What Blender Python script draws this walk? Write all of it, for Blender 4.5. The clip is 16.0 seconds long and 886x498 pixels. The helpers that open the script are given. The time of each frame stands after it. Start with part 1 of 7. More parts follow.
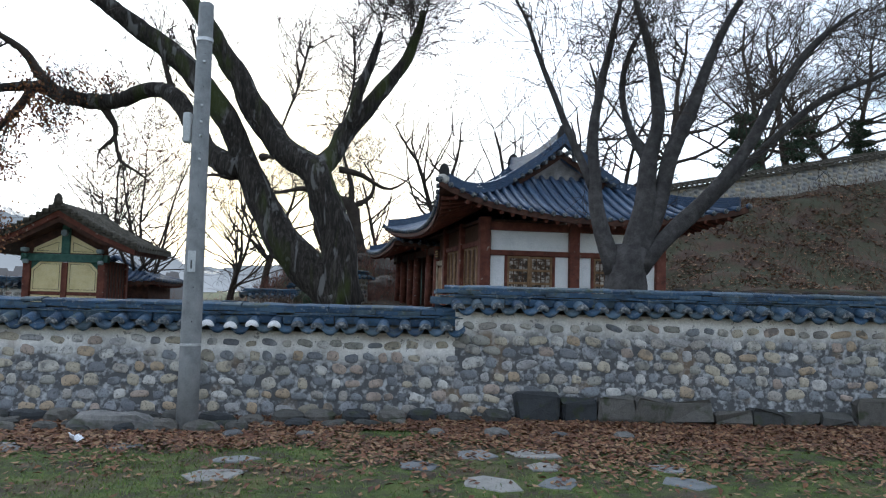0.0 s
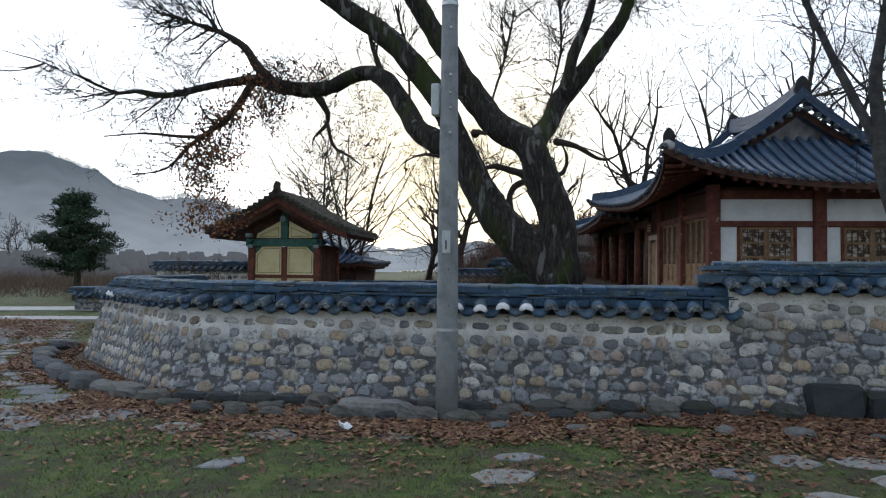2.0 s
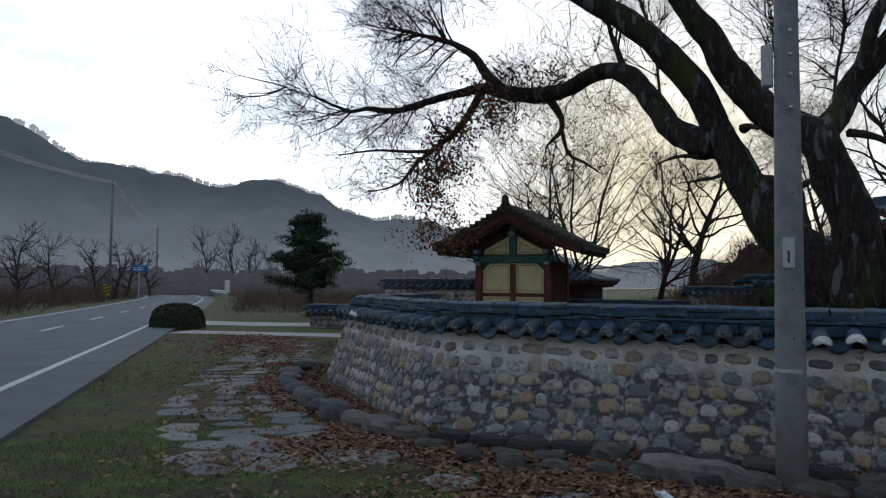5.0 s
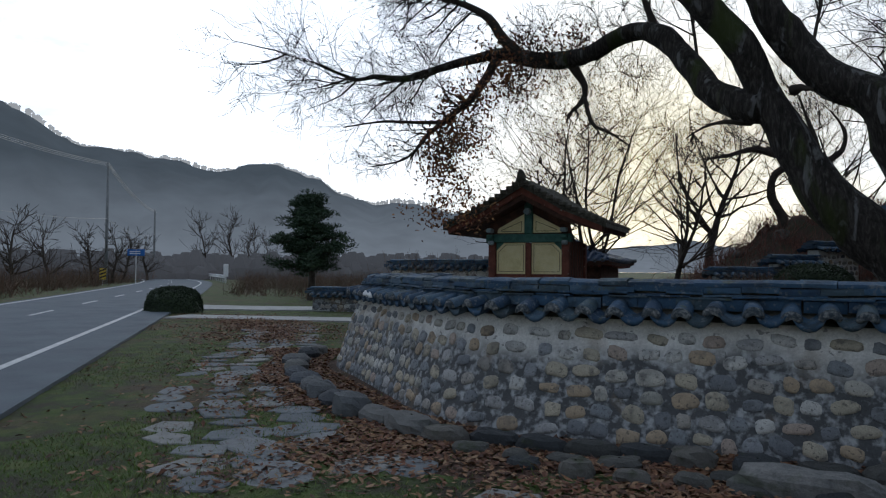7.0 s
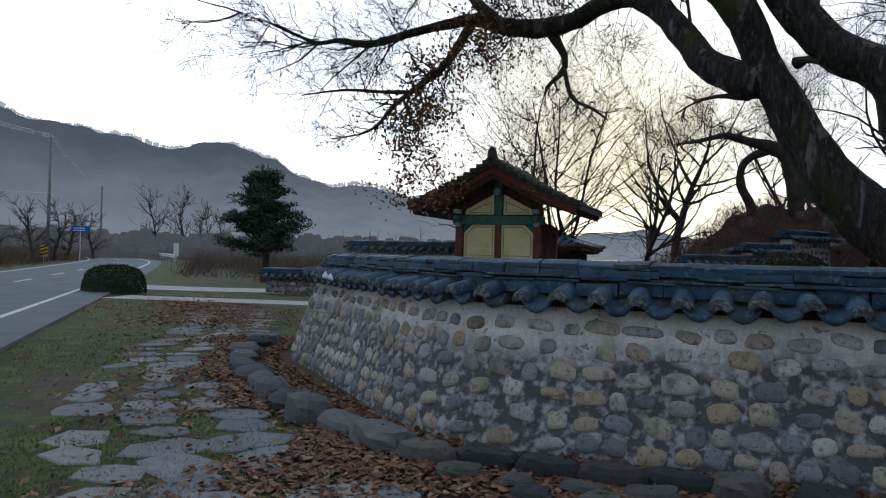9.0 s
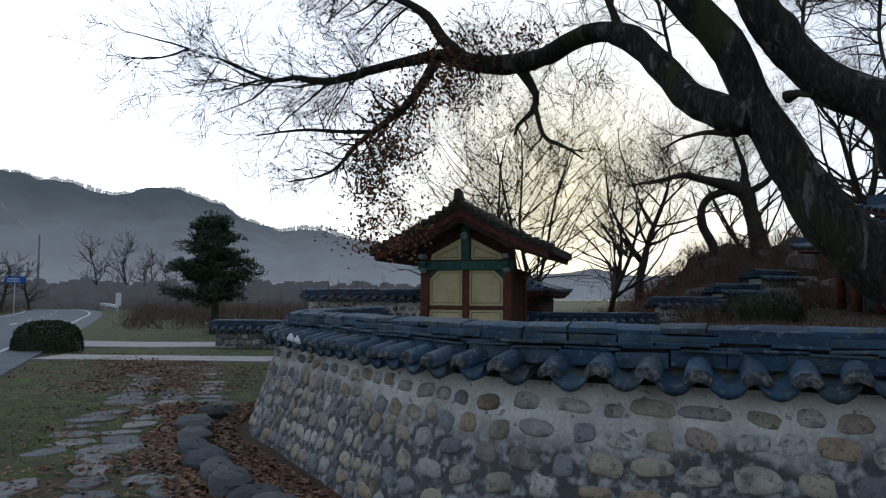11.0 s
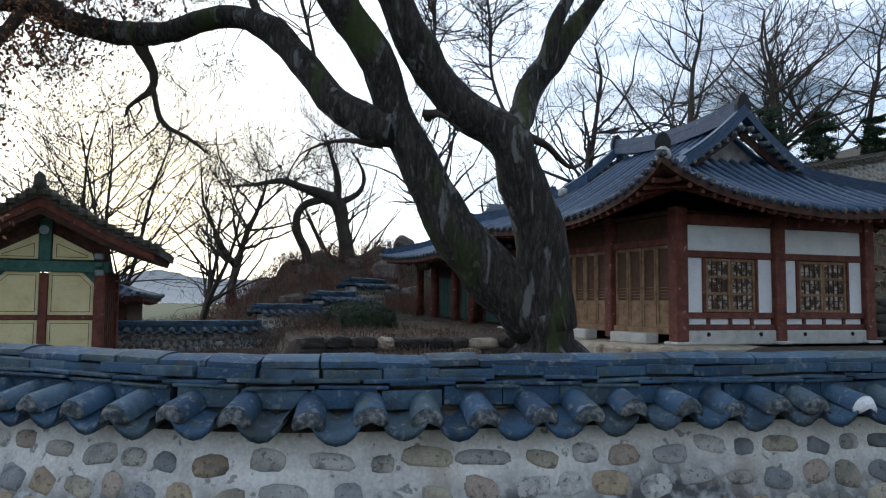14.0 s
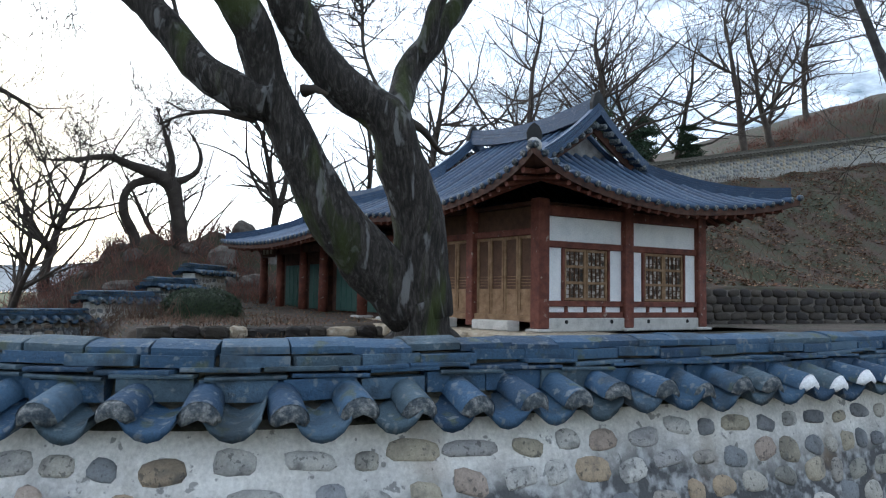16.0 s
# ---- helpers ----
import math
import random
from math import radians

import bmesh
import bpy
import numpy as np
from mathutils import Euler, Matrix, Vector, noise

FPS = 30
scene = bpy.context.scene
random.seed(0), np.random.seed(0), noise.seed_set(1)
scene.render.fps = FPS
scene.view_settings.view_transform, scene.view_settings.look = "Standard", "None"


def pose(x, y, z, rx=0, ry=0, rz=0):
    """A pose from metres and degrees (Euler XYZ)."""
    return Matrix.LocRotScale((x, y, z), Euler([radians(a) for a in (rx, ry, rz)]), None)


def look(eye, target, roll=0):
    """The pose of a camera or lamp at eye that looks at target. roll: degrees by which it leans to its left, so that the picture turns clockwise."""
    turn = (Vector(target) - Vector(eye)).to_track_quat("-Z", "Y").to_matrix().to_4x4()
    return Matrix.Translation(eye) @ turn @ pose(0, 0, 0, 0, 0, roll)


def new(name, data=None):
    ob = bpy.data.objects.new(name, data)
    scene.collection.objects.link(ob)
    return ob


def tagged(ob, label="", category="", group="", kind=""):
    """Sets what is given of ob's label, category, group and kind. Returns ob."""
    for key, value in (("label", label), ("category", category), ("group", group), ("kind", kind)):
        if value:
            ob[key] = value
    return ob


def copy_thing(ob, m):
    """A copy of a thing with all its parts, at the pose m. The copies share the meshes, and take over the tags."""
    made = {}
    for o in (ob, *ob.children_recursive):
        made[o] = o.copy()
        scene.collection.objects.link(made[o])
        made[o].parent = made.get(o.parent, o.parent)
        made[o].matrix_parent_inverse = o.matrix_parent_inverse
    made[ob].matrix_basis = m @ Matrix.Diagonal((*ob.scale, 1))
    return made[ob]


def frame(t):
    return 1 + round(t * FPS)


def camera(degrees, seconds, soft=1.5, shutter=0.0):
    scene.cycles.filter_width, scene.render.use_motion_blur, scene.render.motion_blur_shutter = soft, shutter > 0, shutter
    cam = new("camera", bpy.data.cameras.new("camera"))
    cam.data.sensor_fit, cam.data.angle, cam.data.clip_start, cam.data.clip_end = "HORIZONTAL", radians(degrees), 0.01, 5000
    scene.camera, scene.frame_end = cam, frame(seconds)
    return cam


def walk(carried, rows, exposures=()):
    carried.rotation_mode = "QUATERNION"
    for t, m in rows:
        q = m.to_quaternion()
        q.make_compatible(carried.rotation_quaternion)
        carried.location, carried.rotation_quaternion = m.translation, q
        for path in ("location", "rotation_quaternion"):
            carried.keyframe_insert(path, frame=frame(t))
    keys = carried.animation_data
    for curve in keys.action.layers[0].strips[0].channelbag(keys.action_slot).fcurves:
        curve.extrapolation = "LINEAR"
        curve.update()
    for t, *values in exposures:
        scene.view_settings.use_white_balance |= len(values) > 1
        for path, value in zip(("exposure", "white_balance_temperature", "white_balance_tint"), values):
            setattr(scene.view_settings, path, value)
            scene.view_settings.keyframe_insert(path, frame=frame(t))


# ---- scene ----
cam = camera(61.8, 16.0, soft=1.2)
PATH = [
    (0, (0.728, -10.036, 1.629), (0.814, -8.042, 1.755), 1.5),
    (0.5, (0.454, -9.83, 1.625), (0.331, -7.837, 1.737), 1.1),
    (1, (0.223, -9.637, 1.619), (-0.046, -7.657, 1.707), 0.7),
    (1.5, (0.01, -9.454, 1.646), (-0.341, -7.487, 1.714), 0.8),
    (2, (-0.311, -9.268, 1.641), (-0.693, -7.306, 1.698), 0.5),
    (2.5, (-0.551, -9.066, 1.627), (-1.013, -7.121, 1.677), 0.4),
    (3, (-0.786, -8.828, 1.642), (-1.395, -6.923, 1.685), 0.3),
    (3.5, (-1.062, -8.581, 1.646), (-1.778, -6.715, 1.722), 0.3),
    (4, (-1.264, -8.403, 1.665), (-2.114, -6.596, 1.768), 0.6),
    (6.5, (-2.323, -7.209, 1.585), (-3.238, -5.432, 1.666), 0.4),
    (7, (-2.577, -6.958, 1.543), (-3.473, -5.171, 1.6), 0.4),
    (7.5, (-2.768, -6.655, 1.501), (-3.635, -4.853, 1.529), 0.6),
    (8, (-2.951, -6.332, 1.482), (-3.793, -4.518, 1.498), 1.1),
    (10.5, (-3.971, -5.171, 1.557), (-4.677, -3.301, 1.625), 0.5),
    (11, (-4.15, -4.912, 1.633), (-4.817, -3.031, 1.766), 0.3),
    (11.5, (-4.363, -4.781, 1.659), (-4.921, -2.866, 1.807), 0.2),
    (12, (-4.627, -4.68, 1.734), (-5.033, -2.728, 1.895), -0.2),
    (12.5, (-4.807, -4.486, 1.728), (-5.101, -2.514, 1.889), -0.1),
    (13, (-4.931, -4.34, 1.764), (-4.968, -2.346, 1.915), 0.7),
    (13.5, (-5.144, -4.141, 1.766), (-4.856, -2.168, 1.922), 0.6),
    (14, (-5.289, -3.964, 1.757), (-4.839, -2.021, 1.905), 0.5),
    (14.5, (-5.426, -3.784, 1.739), (-4.902, -1.859, 1.887), 0.5),
    (15, (-5.591, -3.602, 1.734), (-4.932, -1.72, 1.878), 0.9),
    (15.5, (-5.811, -3.444, 1.72), (-4.959, -1.641, 1.87), 0.5),
    (16, (-5.934, -3.338, 1.686), (-5.045, -1.551, 1.814), 0.8),
]
walk(cam, [(t, look(eye, target, roll)) for t, eye, target, roll in PATH],
     exposures=[(0, -0.05, 5850, 10), (1.5, -0.42, 5950, 10), (3.5, -0.82, 5950, 10), (4.2, -1.3, 5900, 10), (6.5, -1.6, 5750, 10), (7.3, -1.25, 5750, 10), (8, -1.15, 5750, 10), (10.5, -1.1, 5800, 10), (11.2, -1.36, 5750, 10), (11.6, -1.30, 5750, 10), (12, -0.82, 5800, 10), (12.5, -0.68, 5800, 10), (13.5, -0.62, 5750, 9), (14.5, -0.25, 5700, 9), (15.5, -0.2, 5750, 9), (16, 0.2, 5800, 9)])

# ---- world and light ----
SUN_AZ, SUN_EL = radians(-11), radians(7.0)   # the low sun stands behind the gatehouse
world = bpy.data.worlds.new("dusk_sky")
scene.world = world
world.use_nodes = True
wn, wl = world.node_tree.nodes, world.node_tree.links
wn.clear()
w_sky = wn.new("ShaderNodeTexSky")
w_sky.sky_type, w_sky.sun_disc = "NISHITA", False
w_sky.sun_elevation, w_sky.sun_rotation = SUN_EL, SUN_AZ
w_sky.altitude, w_sky.air_density, w_sky.dust_density, w_sky.ozone_density = 150, 1.0, 0.7, 2.0
w_tc, w_map, w_noise, w_ramp = (wn.new(n) for n in ("ShaderNodeTexCoord", "ShaderNodeMapping", "ShaderNodeTexNoise", "ShaderNodeValToRGB"))
w_map.inputs["Scale"].default_value = (1.2, 2.2, 6.0)
w_noise.inputs["Scale"].default_value, w_noise.inputs["Detail"].default_value, w_noise.inputs["Roughness"].default_value = 2.6, 7, 0.62
w_ramp.color_ramp.elements[0].position, w_ramp.color_ramp.elements[1].position = 0.36, 0.64
w_ramp.color_ramp.elements[1].color = (0.75, 0.75, 0.75, 1)
w_mix, w_bg, w_out = wn.new("ShaderNodeMixRGB"), wn.new("ShaderNodeBackground"), wn.new("ShaderNodeOutputWorld")
w_mix.inputs["Color2"].default_value = (19, 20.5, 22.5, 1)
w_bg.inputs["Strength"].default_value = 0.115
wl.new(w_tc.outputs["Generated"], w_map.inputs["Vector"])
wl.new(w_map.outputs["Vector"], w_noise.inputs["Vector"])
wl.new(w_noise.outputs["Fac"], w_ramp.inputs["Fac"])
wl.new(w_ramp.outputs["Color"], w_mix.inputs["Fac"])
wl.new(w_sky.outputs["Color"], w_mix.inputs["Color1"])
# a broad bank of bright haze round the low sun
w_dot, w_rng, w_pow, w_haze, w_add = wn.new("ShaderNodeVectorMath"), wn.new("ShaderNodeMapRange"), wn.new("ShaderNodeMath"), wn.new("ShaderNodeMixRGB"), wn.new("ShaderNodeMixRGB")
w_dot.operation, w_pow.operation, w_haze.blend_type, w_add.blend_type = "DOT_PRODUCT", "POWER", "MULTIPLY", "ADD"
w_dot.inputs[1].default_value = (math.sin(radians(-34)) * 0.96, math.cos(radians(-34)) * 0.96, 0.28)
wl.new(w_tc.outputs["Generated"], w_dot.inputs[0])
wl.new(w_dot.outputs["Value"], w_rng.inputs["Value"])
w_rng.inputs["From Min"].default_value, w_rng.inputs["From Max"].default_value = 0.25, 0.95
wl.new(w_rng.outputs["Result"], w_pow.inputs[0])
w_pow.inputs[1].default_value = 1.5
w_haze.inputs["Fac"].default_value = w_add.inputs["Fac"].default_value = 1.0
w_haze.inputs["Color1"].default_value = (22, 21.6, 21, 1)
wl.new(w_pow.outputs["Value"], w_haze.inputs["Color2"])
wl.new(w_mix.outputs["Color"], w_add.inputs["Color1"])
wl.new(w_haze.outputs["Color"], w_add.inputs["Color2"])
w_dot2, w_pow2, w_add2 = wn.new("ShaderNodeVectorMath"), wn.new("ShaderNodeMath"), wn.new("ShaderNodeMixRGB")
w_dot2.operation, w_pow2.operation = "DOT_PRODUCT", "POWER"
w_dot2.inputs[1].default_value = (math.sin(SUN_AZ) * math.cos(SUN_EL), math.cos(SUN_AZ) * math.cos(SUN_EL), math.sin(SUN_EL))
wl.new(w_tc.outputs["Generated"], w_dot2.inputs[0])
wl.new(w_dot2.outputs["Value"], w_pow2.inputs[0])
w_pow2.inputs[1].default_value = 46
w_add2.inputs["Color2"].default_value = (32, 27.5, 18, 1)
wl.new(w_pow2.outputs["Value"], w_add2.inputs["Fac"])
wl.new(w_add.outputs["Color"], w_add2.inputs["Color1"])
wl.new(w_add2.outputs["Color"], w_bg.inputs["Color"])
wl.new(w_bg.outputs["Background"], w_out.inputs["Surface"])

sun = new("sun", bpy.data.lights.new("sun", "SUN"))
sun.data.energy, sun.data.angle, sun.data.color = 0.6, radians(10), (1.0, 0.86, 0.68)
sun.matrix_world = look((0, 0, 0), (-math.sin(SUN_AZ) * math.cos(SUN_EL), -math.cos(SUN_AZ) * math.cos(SUN_EL), -math.sin(SUN_EL)))


# ---- materials ----
def mat(name, cols, rough=0.8, scale=6.0, fine=60.0, bump=0.3, vary=None, island=False, metal=0.0, spec=0.4, warp=0.0, lo=0.3, hi=0.7):
    """Colours by two scales of noise; vary: colours picked piece by piece."""
    m = bpy.data.materials.new(name)
    m.use_nodes = True
    nt = m.node_tree
    bsdf = nt.nodes["Principled BSDF"]
    geo = nt.nodes.new("ShaderNodeNewGeometry")
    n1, n2 = nt.nodes.new("ShaderNodeTexNoise"), nt.nodes.new("ShaderNodeTexNoise")
    n1.inputs["Scale"].default_value, n1.inputs["Detail"].default_value = scale, 5
    n2.inputs["Scale"].default_value, n2.inputs["Detail"].default_value = fine, 4
    for n in (n1, n2):
        n.inputs["Roughness"].default_value = 0.65
        nt.links.new(geo.outputs["Position"], n.inputs["Vector"])
    ramp = nt.nodes.new("ShaderNodeValToRGB")
    el = ramp.color_ramp.elements
    while len(el) < len(cols):
        el.new(0.5)
    for i, c in enumerate(cols):
        el[i].position = lo + (hi - lo) * i / max(1, len(cols) - 1)
        el[i].color = (*c, 1)
    nt.links.new(n1.outputs["Fac"], ramp.inputs["Fac"])
    colour = ramp.outputs["Color"]
    if vary:
        pick = nt.nodes.new("ShaderNodeValToRGB")
        pick.color_ramp.interpolation = "CONSTANT"
        pe = pick.color_ramp.elements
        while len(pe) < len(vary):
            pe.new(0.5)
        for i, c in enumerate(vary):
            pe[i].position = i / len(vary)
            pe[i].color = (*c, 1)
        if island:
            nt.links.new(geo.outputs["Random Per Island"], pick.inputs["Fac"])
        else:
            info = nt.nodes.new("ShaderNodeObjectInfo")
            nt.links.new(info.outputs["Random"], pick.inputs["Fac"])
        mul = nt.nodes.new("ShaderNodeMixRGB")
        mul.blend_type, mul.inputs["Fac"].default_value = "MULTIPLY", 1.0
        nt.links.new(pick.outputs["Color"], mul.inputs["Color1"])
        nt.links.new(colour, mul.inputs["Color2"])
        colour = mul.outputs["Color"]
    grain = nt.nodes.new("ShaderNodeMapRange")
    grain.inputs["From Min"].default_value, grain.inputs["From Max"].default_value = 0.25, 0.75
    grain.inputs["To Min"].default_value, grain.inputs["To Max"].default_value = 0.78, 1.2
    nt.links.new(n2.outputs["Fac"], grain.inputs["Value"])
    mul2 = nt.nodes.new("ShaderNodeMixRGB")
    mul2.blend_type, mul2.inputs["Fac"].default_value = "MULTIPLY", 1.0
    nt.links.new(colour, mul2.inputs["Color1"])
    nt.links.new(grain.outputs["Result"], mul2.inputs["Color2"])
    nt.links.new(mul2.outputs["Color"], bsdf.inputs["Base Color"])
    bsdf.inputs["Roughness"].default_value, bsdf.inputs["Metallic"].default_value = rough, metal
    bsdf.inputs["Specular IOR Level"].default_value = spec
    if bump:
        b = nt.nodes.new("ShaderNodeBump")
        b.inputs["Strength"].default_value, b.inputs["Distance"].default_value = bump, 0.02
        nt.links.new(n2.outputs["Fac"], b.inputs["Height"])
        nt.links.new(b.outputs["Normal"], bsdf.inputs["Normal"])
    return m


def tint(m, colour, scale, at, width, strength=1.0, detail=4):
    """Lays stains of one colour over a material, in patches of their own."""
    nt = m.node_tree
    bsdf = nt.nodes["Principled BSDF"]
    old = bsdf.inputs["Base Color"].links[0].from_socket
    geo, n, r, mix = (nt.nodes.new(k) for k in ("ShaderNodeNewGeometry", "ShaderNodeTexNoise", "ShaderNodeValToRGB", "ShaderNodeMixRGB"))
    mp = nt.nodes.new("ShaderNodeMapping")
    mp.inputs["Location"].default_value = (scale * 3.1, scale, 7.7)
    nt.links.new(geo.outputs["Position"], mp.inputs["Vector"])
    nt.links.new(mp.outputs["Vector"], n.inputs["Vector"])
    n.inputs["Scale"].default_value, n.inputs["Detail"].default_value = scale, detail
    r.color_ramp.elements[0].position, r.color_ramp.elements[1].position = at, at + width
    r.color_ramp.elements[1].color = (strength, strength, strength, 1)
    nt.links.new(n.outputs["Fac"], r.inputs["Fac"])
    nt.links.new(r.outputs["Color"], mix.inputs["Fac"])
    nt.links.new(old, mix.inputs["Color1"])
    mix.inputs["Color2"].default_value = (*colour, 1)
    nt.links.new(mix.outputs["Color"], bsdf.inputs["Base Color"])
    return m


def mortar_mat(name, z0):
    """Lime plaster above, cement gone dark with damp below an uneven line at height z0."""
    m = mat(name, [(0.56, 0.54, 0.49), (0.71, 0.69, 0.65), (0.78, 0.77, 0.73)], 0.95, 3.0, 45, 0.5)
    nt = m.node_tree
    bsdf = nt.nodes["Principled BSDF"]
    old = bsdf.inputs["Base Color"].links[0].from_socket
    geo, sep, n, add, rng, mix, ramp = (nt.nodes.new(k) for k in ("ShaderNodeNewGeometry", "ShaderNodeSeparateXYZ", "ShaderNodeTexNoise", "ShaderNodeMath", "ShaderNodeMapRange", "ShaderNodeMixRGB", "ShaderNodeValToRGB"))
    n2 = nt.nodes.new("ShaderNodeTexNoise")
    n.inputs["Scale"].default_value, n.inputs["Detail"].default_value = 1.8, 6
    n2.inputs["Scale"].default_value, n2.inputs["Detail"].default_value = 13, 9
    for q in (n, n2):
        nt.links.new(geo.outputs["Position"], q.inputs["Vector"])
    nt.links.new(geo.outputs["Position"], sep.inputs["Vector"])
    add.operation = "MULTIPLY_ADD"
    nt.links.new(n.outputs["Fac"], add.inputs[0])
    add.inputs[1].default_value = -0.5
    nt.links.new(sep.outputs["Z"], add.inputs[2])
    rng.inputs["From Min"].default_value, rng.inputs["From Max"].default_value = z0 - 0.45, z0 - 0.16
    rng.inputs["To Min"].default_value, rng.inputs["To Max"].default_value = 0.92, 0.0
    nt.links.new(add.outputs["Value"], rng.inputs["Value"])
    ramp.color_ramp.elements[0].position, ramp.color_ramp.elements[1].position = 0.47, 0.66
    ramp.color_ramp.elements[0].color, ramp.color_ramp.elements[1].color = (0.034, 0.038, 0.044, 1), (0.36, 0.37, 0.38, 1)
    nt.links.new(n2.outputs["Fac"], ramp.inputs["Fac"])
    nt.links.new(rng.outputs["Result"], mix.inputs["Fac"])
    nt.links.new(old, mix.inputs["Color1"])
    nt.links.new(ramp.outputs["Color"], mix.inputs["Color2"])
    nt.links.new(mix.outputs["Color"], bsdf.inputs["Base Color"])
    return m


W3 = [(0.75, 0.75, 0.75), (1.0, 1.0, 1.0), (1.15, 1.13, 1.1)]
M_MORTAR, M_MORTAR_HIGH = mortar_mat("wall_mortar", 0.86), mortar_mat("high_wall_mortar", 1.22)
M_STONE = mat("field_stone", W3, 0.85, 14, 90, 0.45, vary=[(0.33, 0.31, 0.28), (0.40, 0.36, 0.28), (0.26, 0.27, 0.285), (0.43, 0.385, 0.30), (0.36, 0.355, 0.35), (0.17, 0.18, 0.195), (0.44, 0.42, 0.37), (0.38, 0.30, 0.21), (0.52, 0.51, 0.48), (0.30, 0.295, 0.26), (0.22, 0.235, 0.25), (0.38, 0.31, 0.26)])
tint(M_STONE, (0.10, 0.10, 0.10), 9, 0.56, 0.10, 0.6)
tint(M_STONE, (0.060, 0.060, 0.060), 2.1, 0.53, 0.12, 0.45, 8)
tint(M_STONE, (0.055, 0.055, 0.055), 38, 0.60, 0.05, 0.6, 3)
for m_ in (M_MORTAR, M_MORTAR_HIGH):
    tint(m_, (0.22, 0.15, 0.085), 1.9, 0.57, 0.12, 0.55, 8)
    tint(m_, (0.05, 0.05, 0.052), 16, 0.63, 0.04, 0.6, 6)
M_STONE_JOINED = mat("field_stone_far", W3, 0.85, 14, 90, 0.4, vary=[(0.30, 0.28, 0.25), (0.36, 0.33, 0.27), (0.24, 0.245, 0.25), (0.42, 0.36, 0.27), (0.19, 0.20, 0.21), (0.40, 0.38, 0.33)], island=True)
M_BLOCK = mat("dressed_stone", [(0.085, 0.087, 0.088), (0.15, 0.15, 0.145), (0.22, 0.215, 0.205)], 0.9, 7, 60, 0.6)
tint(M_BLOCK, (0.07, 0.08, 0.05), 4, 0.56, 0.12, 0.7)
# footing stones are set darker than the dressed blocks
M_FOOT = mat("dark_footing_stone", W3, 0.9, 9, 60, 0.7, vary=[(0.050, 0.052, 0.050), (0.080, 0.080, 0.074), (0.038, 0.042, 0.046), (0.11, 0.105, 0.095)])
tint(M_FOOT, (0.035, 0.045, 0.018), 5, 0.55, 0.10, 0.7)
M_KERB = mat("kerb_stone", W3, 0.9, 9, 60, 0.6, vary=[(0.060, 0.068, 0.080), (0.095, 0.10, 0.105), (0.045, 0.050, 0.058), (0.13, 0.13, 0.125)])
M_FLAG = mat("flagstone", W3, 0.85, 8, 70, 0.4, vary=[(0.14, 0.155, 0.165), (0.18, 0.19, 0.195), (0.12, 0.132, 0.142), (0.22, 0.22, 0.21)])
M_TILE = mat("clay_roof_tile", W3, 0.66, 9, 70, 0.5, vary=[(0.031, 0.068, 0.118), (0.045, 0.090, 0.148), (0.023, 0.050, 0.092), (0.064, 0.106, 0.152), (0.036, 0.077, 0.136), (0.055, 0.085, 0.108)], spec=0.3)
tint(M_TILE, (0.15, 0.16, 0.16), 22, 0.61, 0.08, 0.6)
tint(M_TILE, (0.075, 0.085, 0.035), 7, 0.63, 0.08, 0.6)
tint(M_TILE, (0.20, 0.215, 0.22), 17, 0.60, 0.06, 0.55, 8)
tint(M_TILE, (0.020, 0.026, 0.030), 4.2, 0.54, 0.10, 0.6, 8)
tint(M_TILE, (0.075, 0.085, 0.035), 6.5, 0.63, 0.06, 0.6, 6)
M_ROOF = mat("hall_roof_tile", W3, 0.48, 5, 40, 0.5, vary=[(0.036, 0.070, 0.132), (0.050, 0.090, 0.158), (0.028, 0.055, 0.106)], spec=0.4)
tint(M_ROOF, (0.15, 0.17, 0.20), 11, 0.60, 0.1, 0.5)
M_PLUG = mat("lime_tile_plug", [(0.045, 0.060, 0.075), (0.095, 0.11, 0.12), (0.24, 0.245, 0.24), (0.40, 0.40, 0.39)], 0.95, 26, 120, 1.0, lo=0.36, hi=0.70)
M_WHITE_PLUG = mat("white_tile_plug", [(0.72, 0.72, 0.73), (0.85, 0.85, 0.85)], 0.9, 10, 80, 0.3)
M_PLASTER = mat("white_plaster", [(0.66, 0.68, 0.69), (0.78, 0.79, 0.79), (0.82, 0.82, 0.81)], 0.9, 2.5, 60, 0.1)
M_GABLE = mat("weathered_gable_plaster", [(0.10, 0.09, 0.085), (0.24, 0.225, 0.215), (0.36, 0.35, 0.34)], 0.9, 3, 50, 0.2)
M_REDWOOD = mat("red_painted_timber", [(0.070, 0.024, 0.016), (0.14, 0.042, 0.026), (0.20, 0.07, 0.045)], 0.75, 4, 70, 0.4)
tint(M_REDWOOD, (0.34, 0.27, 0.21), 9, 0.66, 0.05, 0.8)
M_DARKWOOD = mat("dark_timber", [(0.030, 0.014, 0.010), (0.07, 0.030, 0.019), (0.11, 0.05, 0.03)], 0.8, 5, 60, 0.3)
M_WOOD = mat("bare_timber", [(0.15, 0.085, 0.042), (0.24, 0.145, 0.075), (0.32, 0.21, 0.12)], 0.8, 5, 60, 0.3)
# darker copy of the bare timber, with shade painted into its colour
M_WOODDARK = mat("bare_timber_painted_shade", [(0.07, 0.035, 0.02), (0.12, 0.062, 0.034)], 0.85, 6, 60, 0.3)
M_PAPER = mat("torn_window_paper", [(0.05, 0.045, 0.04), (0.12, 0.09, 0.065), (0.42, 0.38, 0.33), (0.55, 0.51, 0.46)], 0.9, 7, 30, 0.3, lo=0.40, hi=0.62)
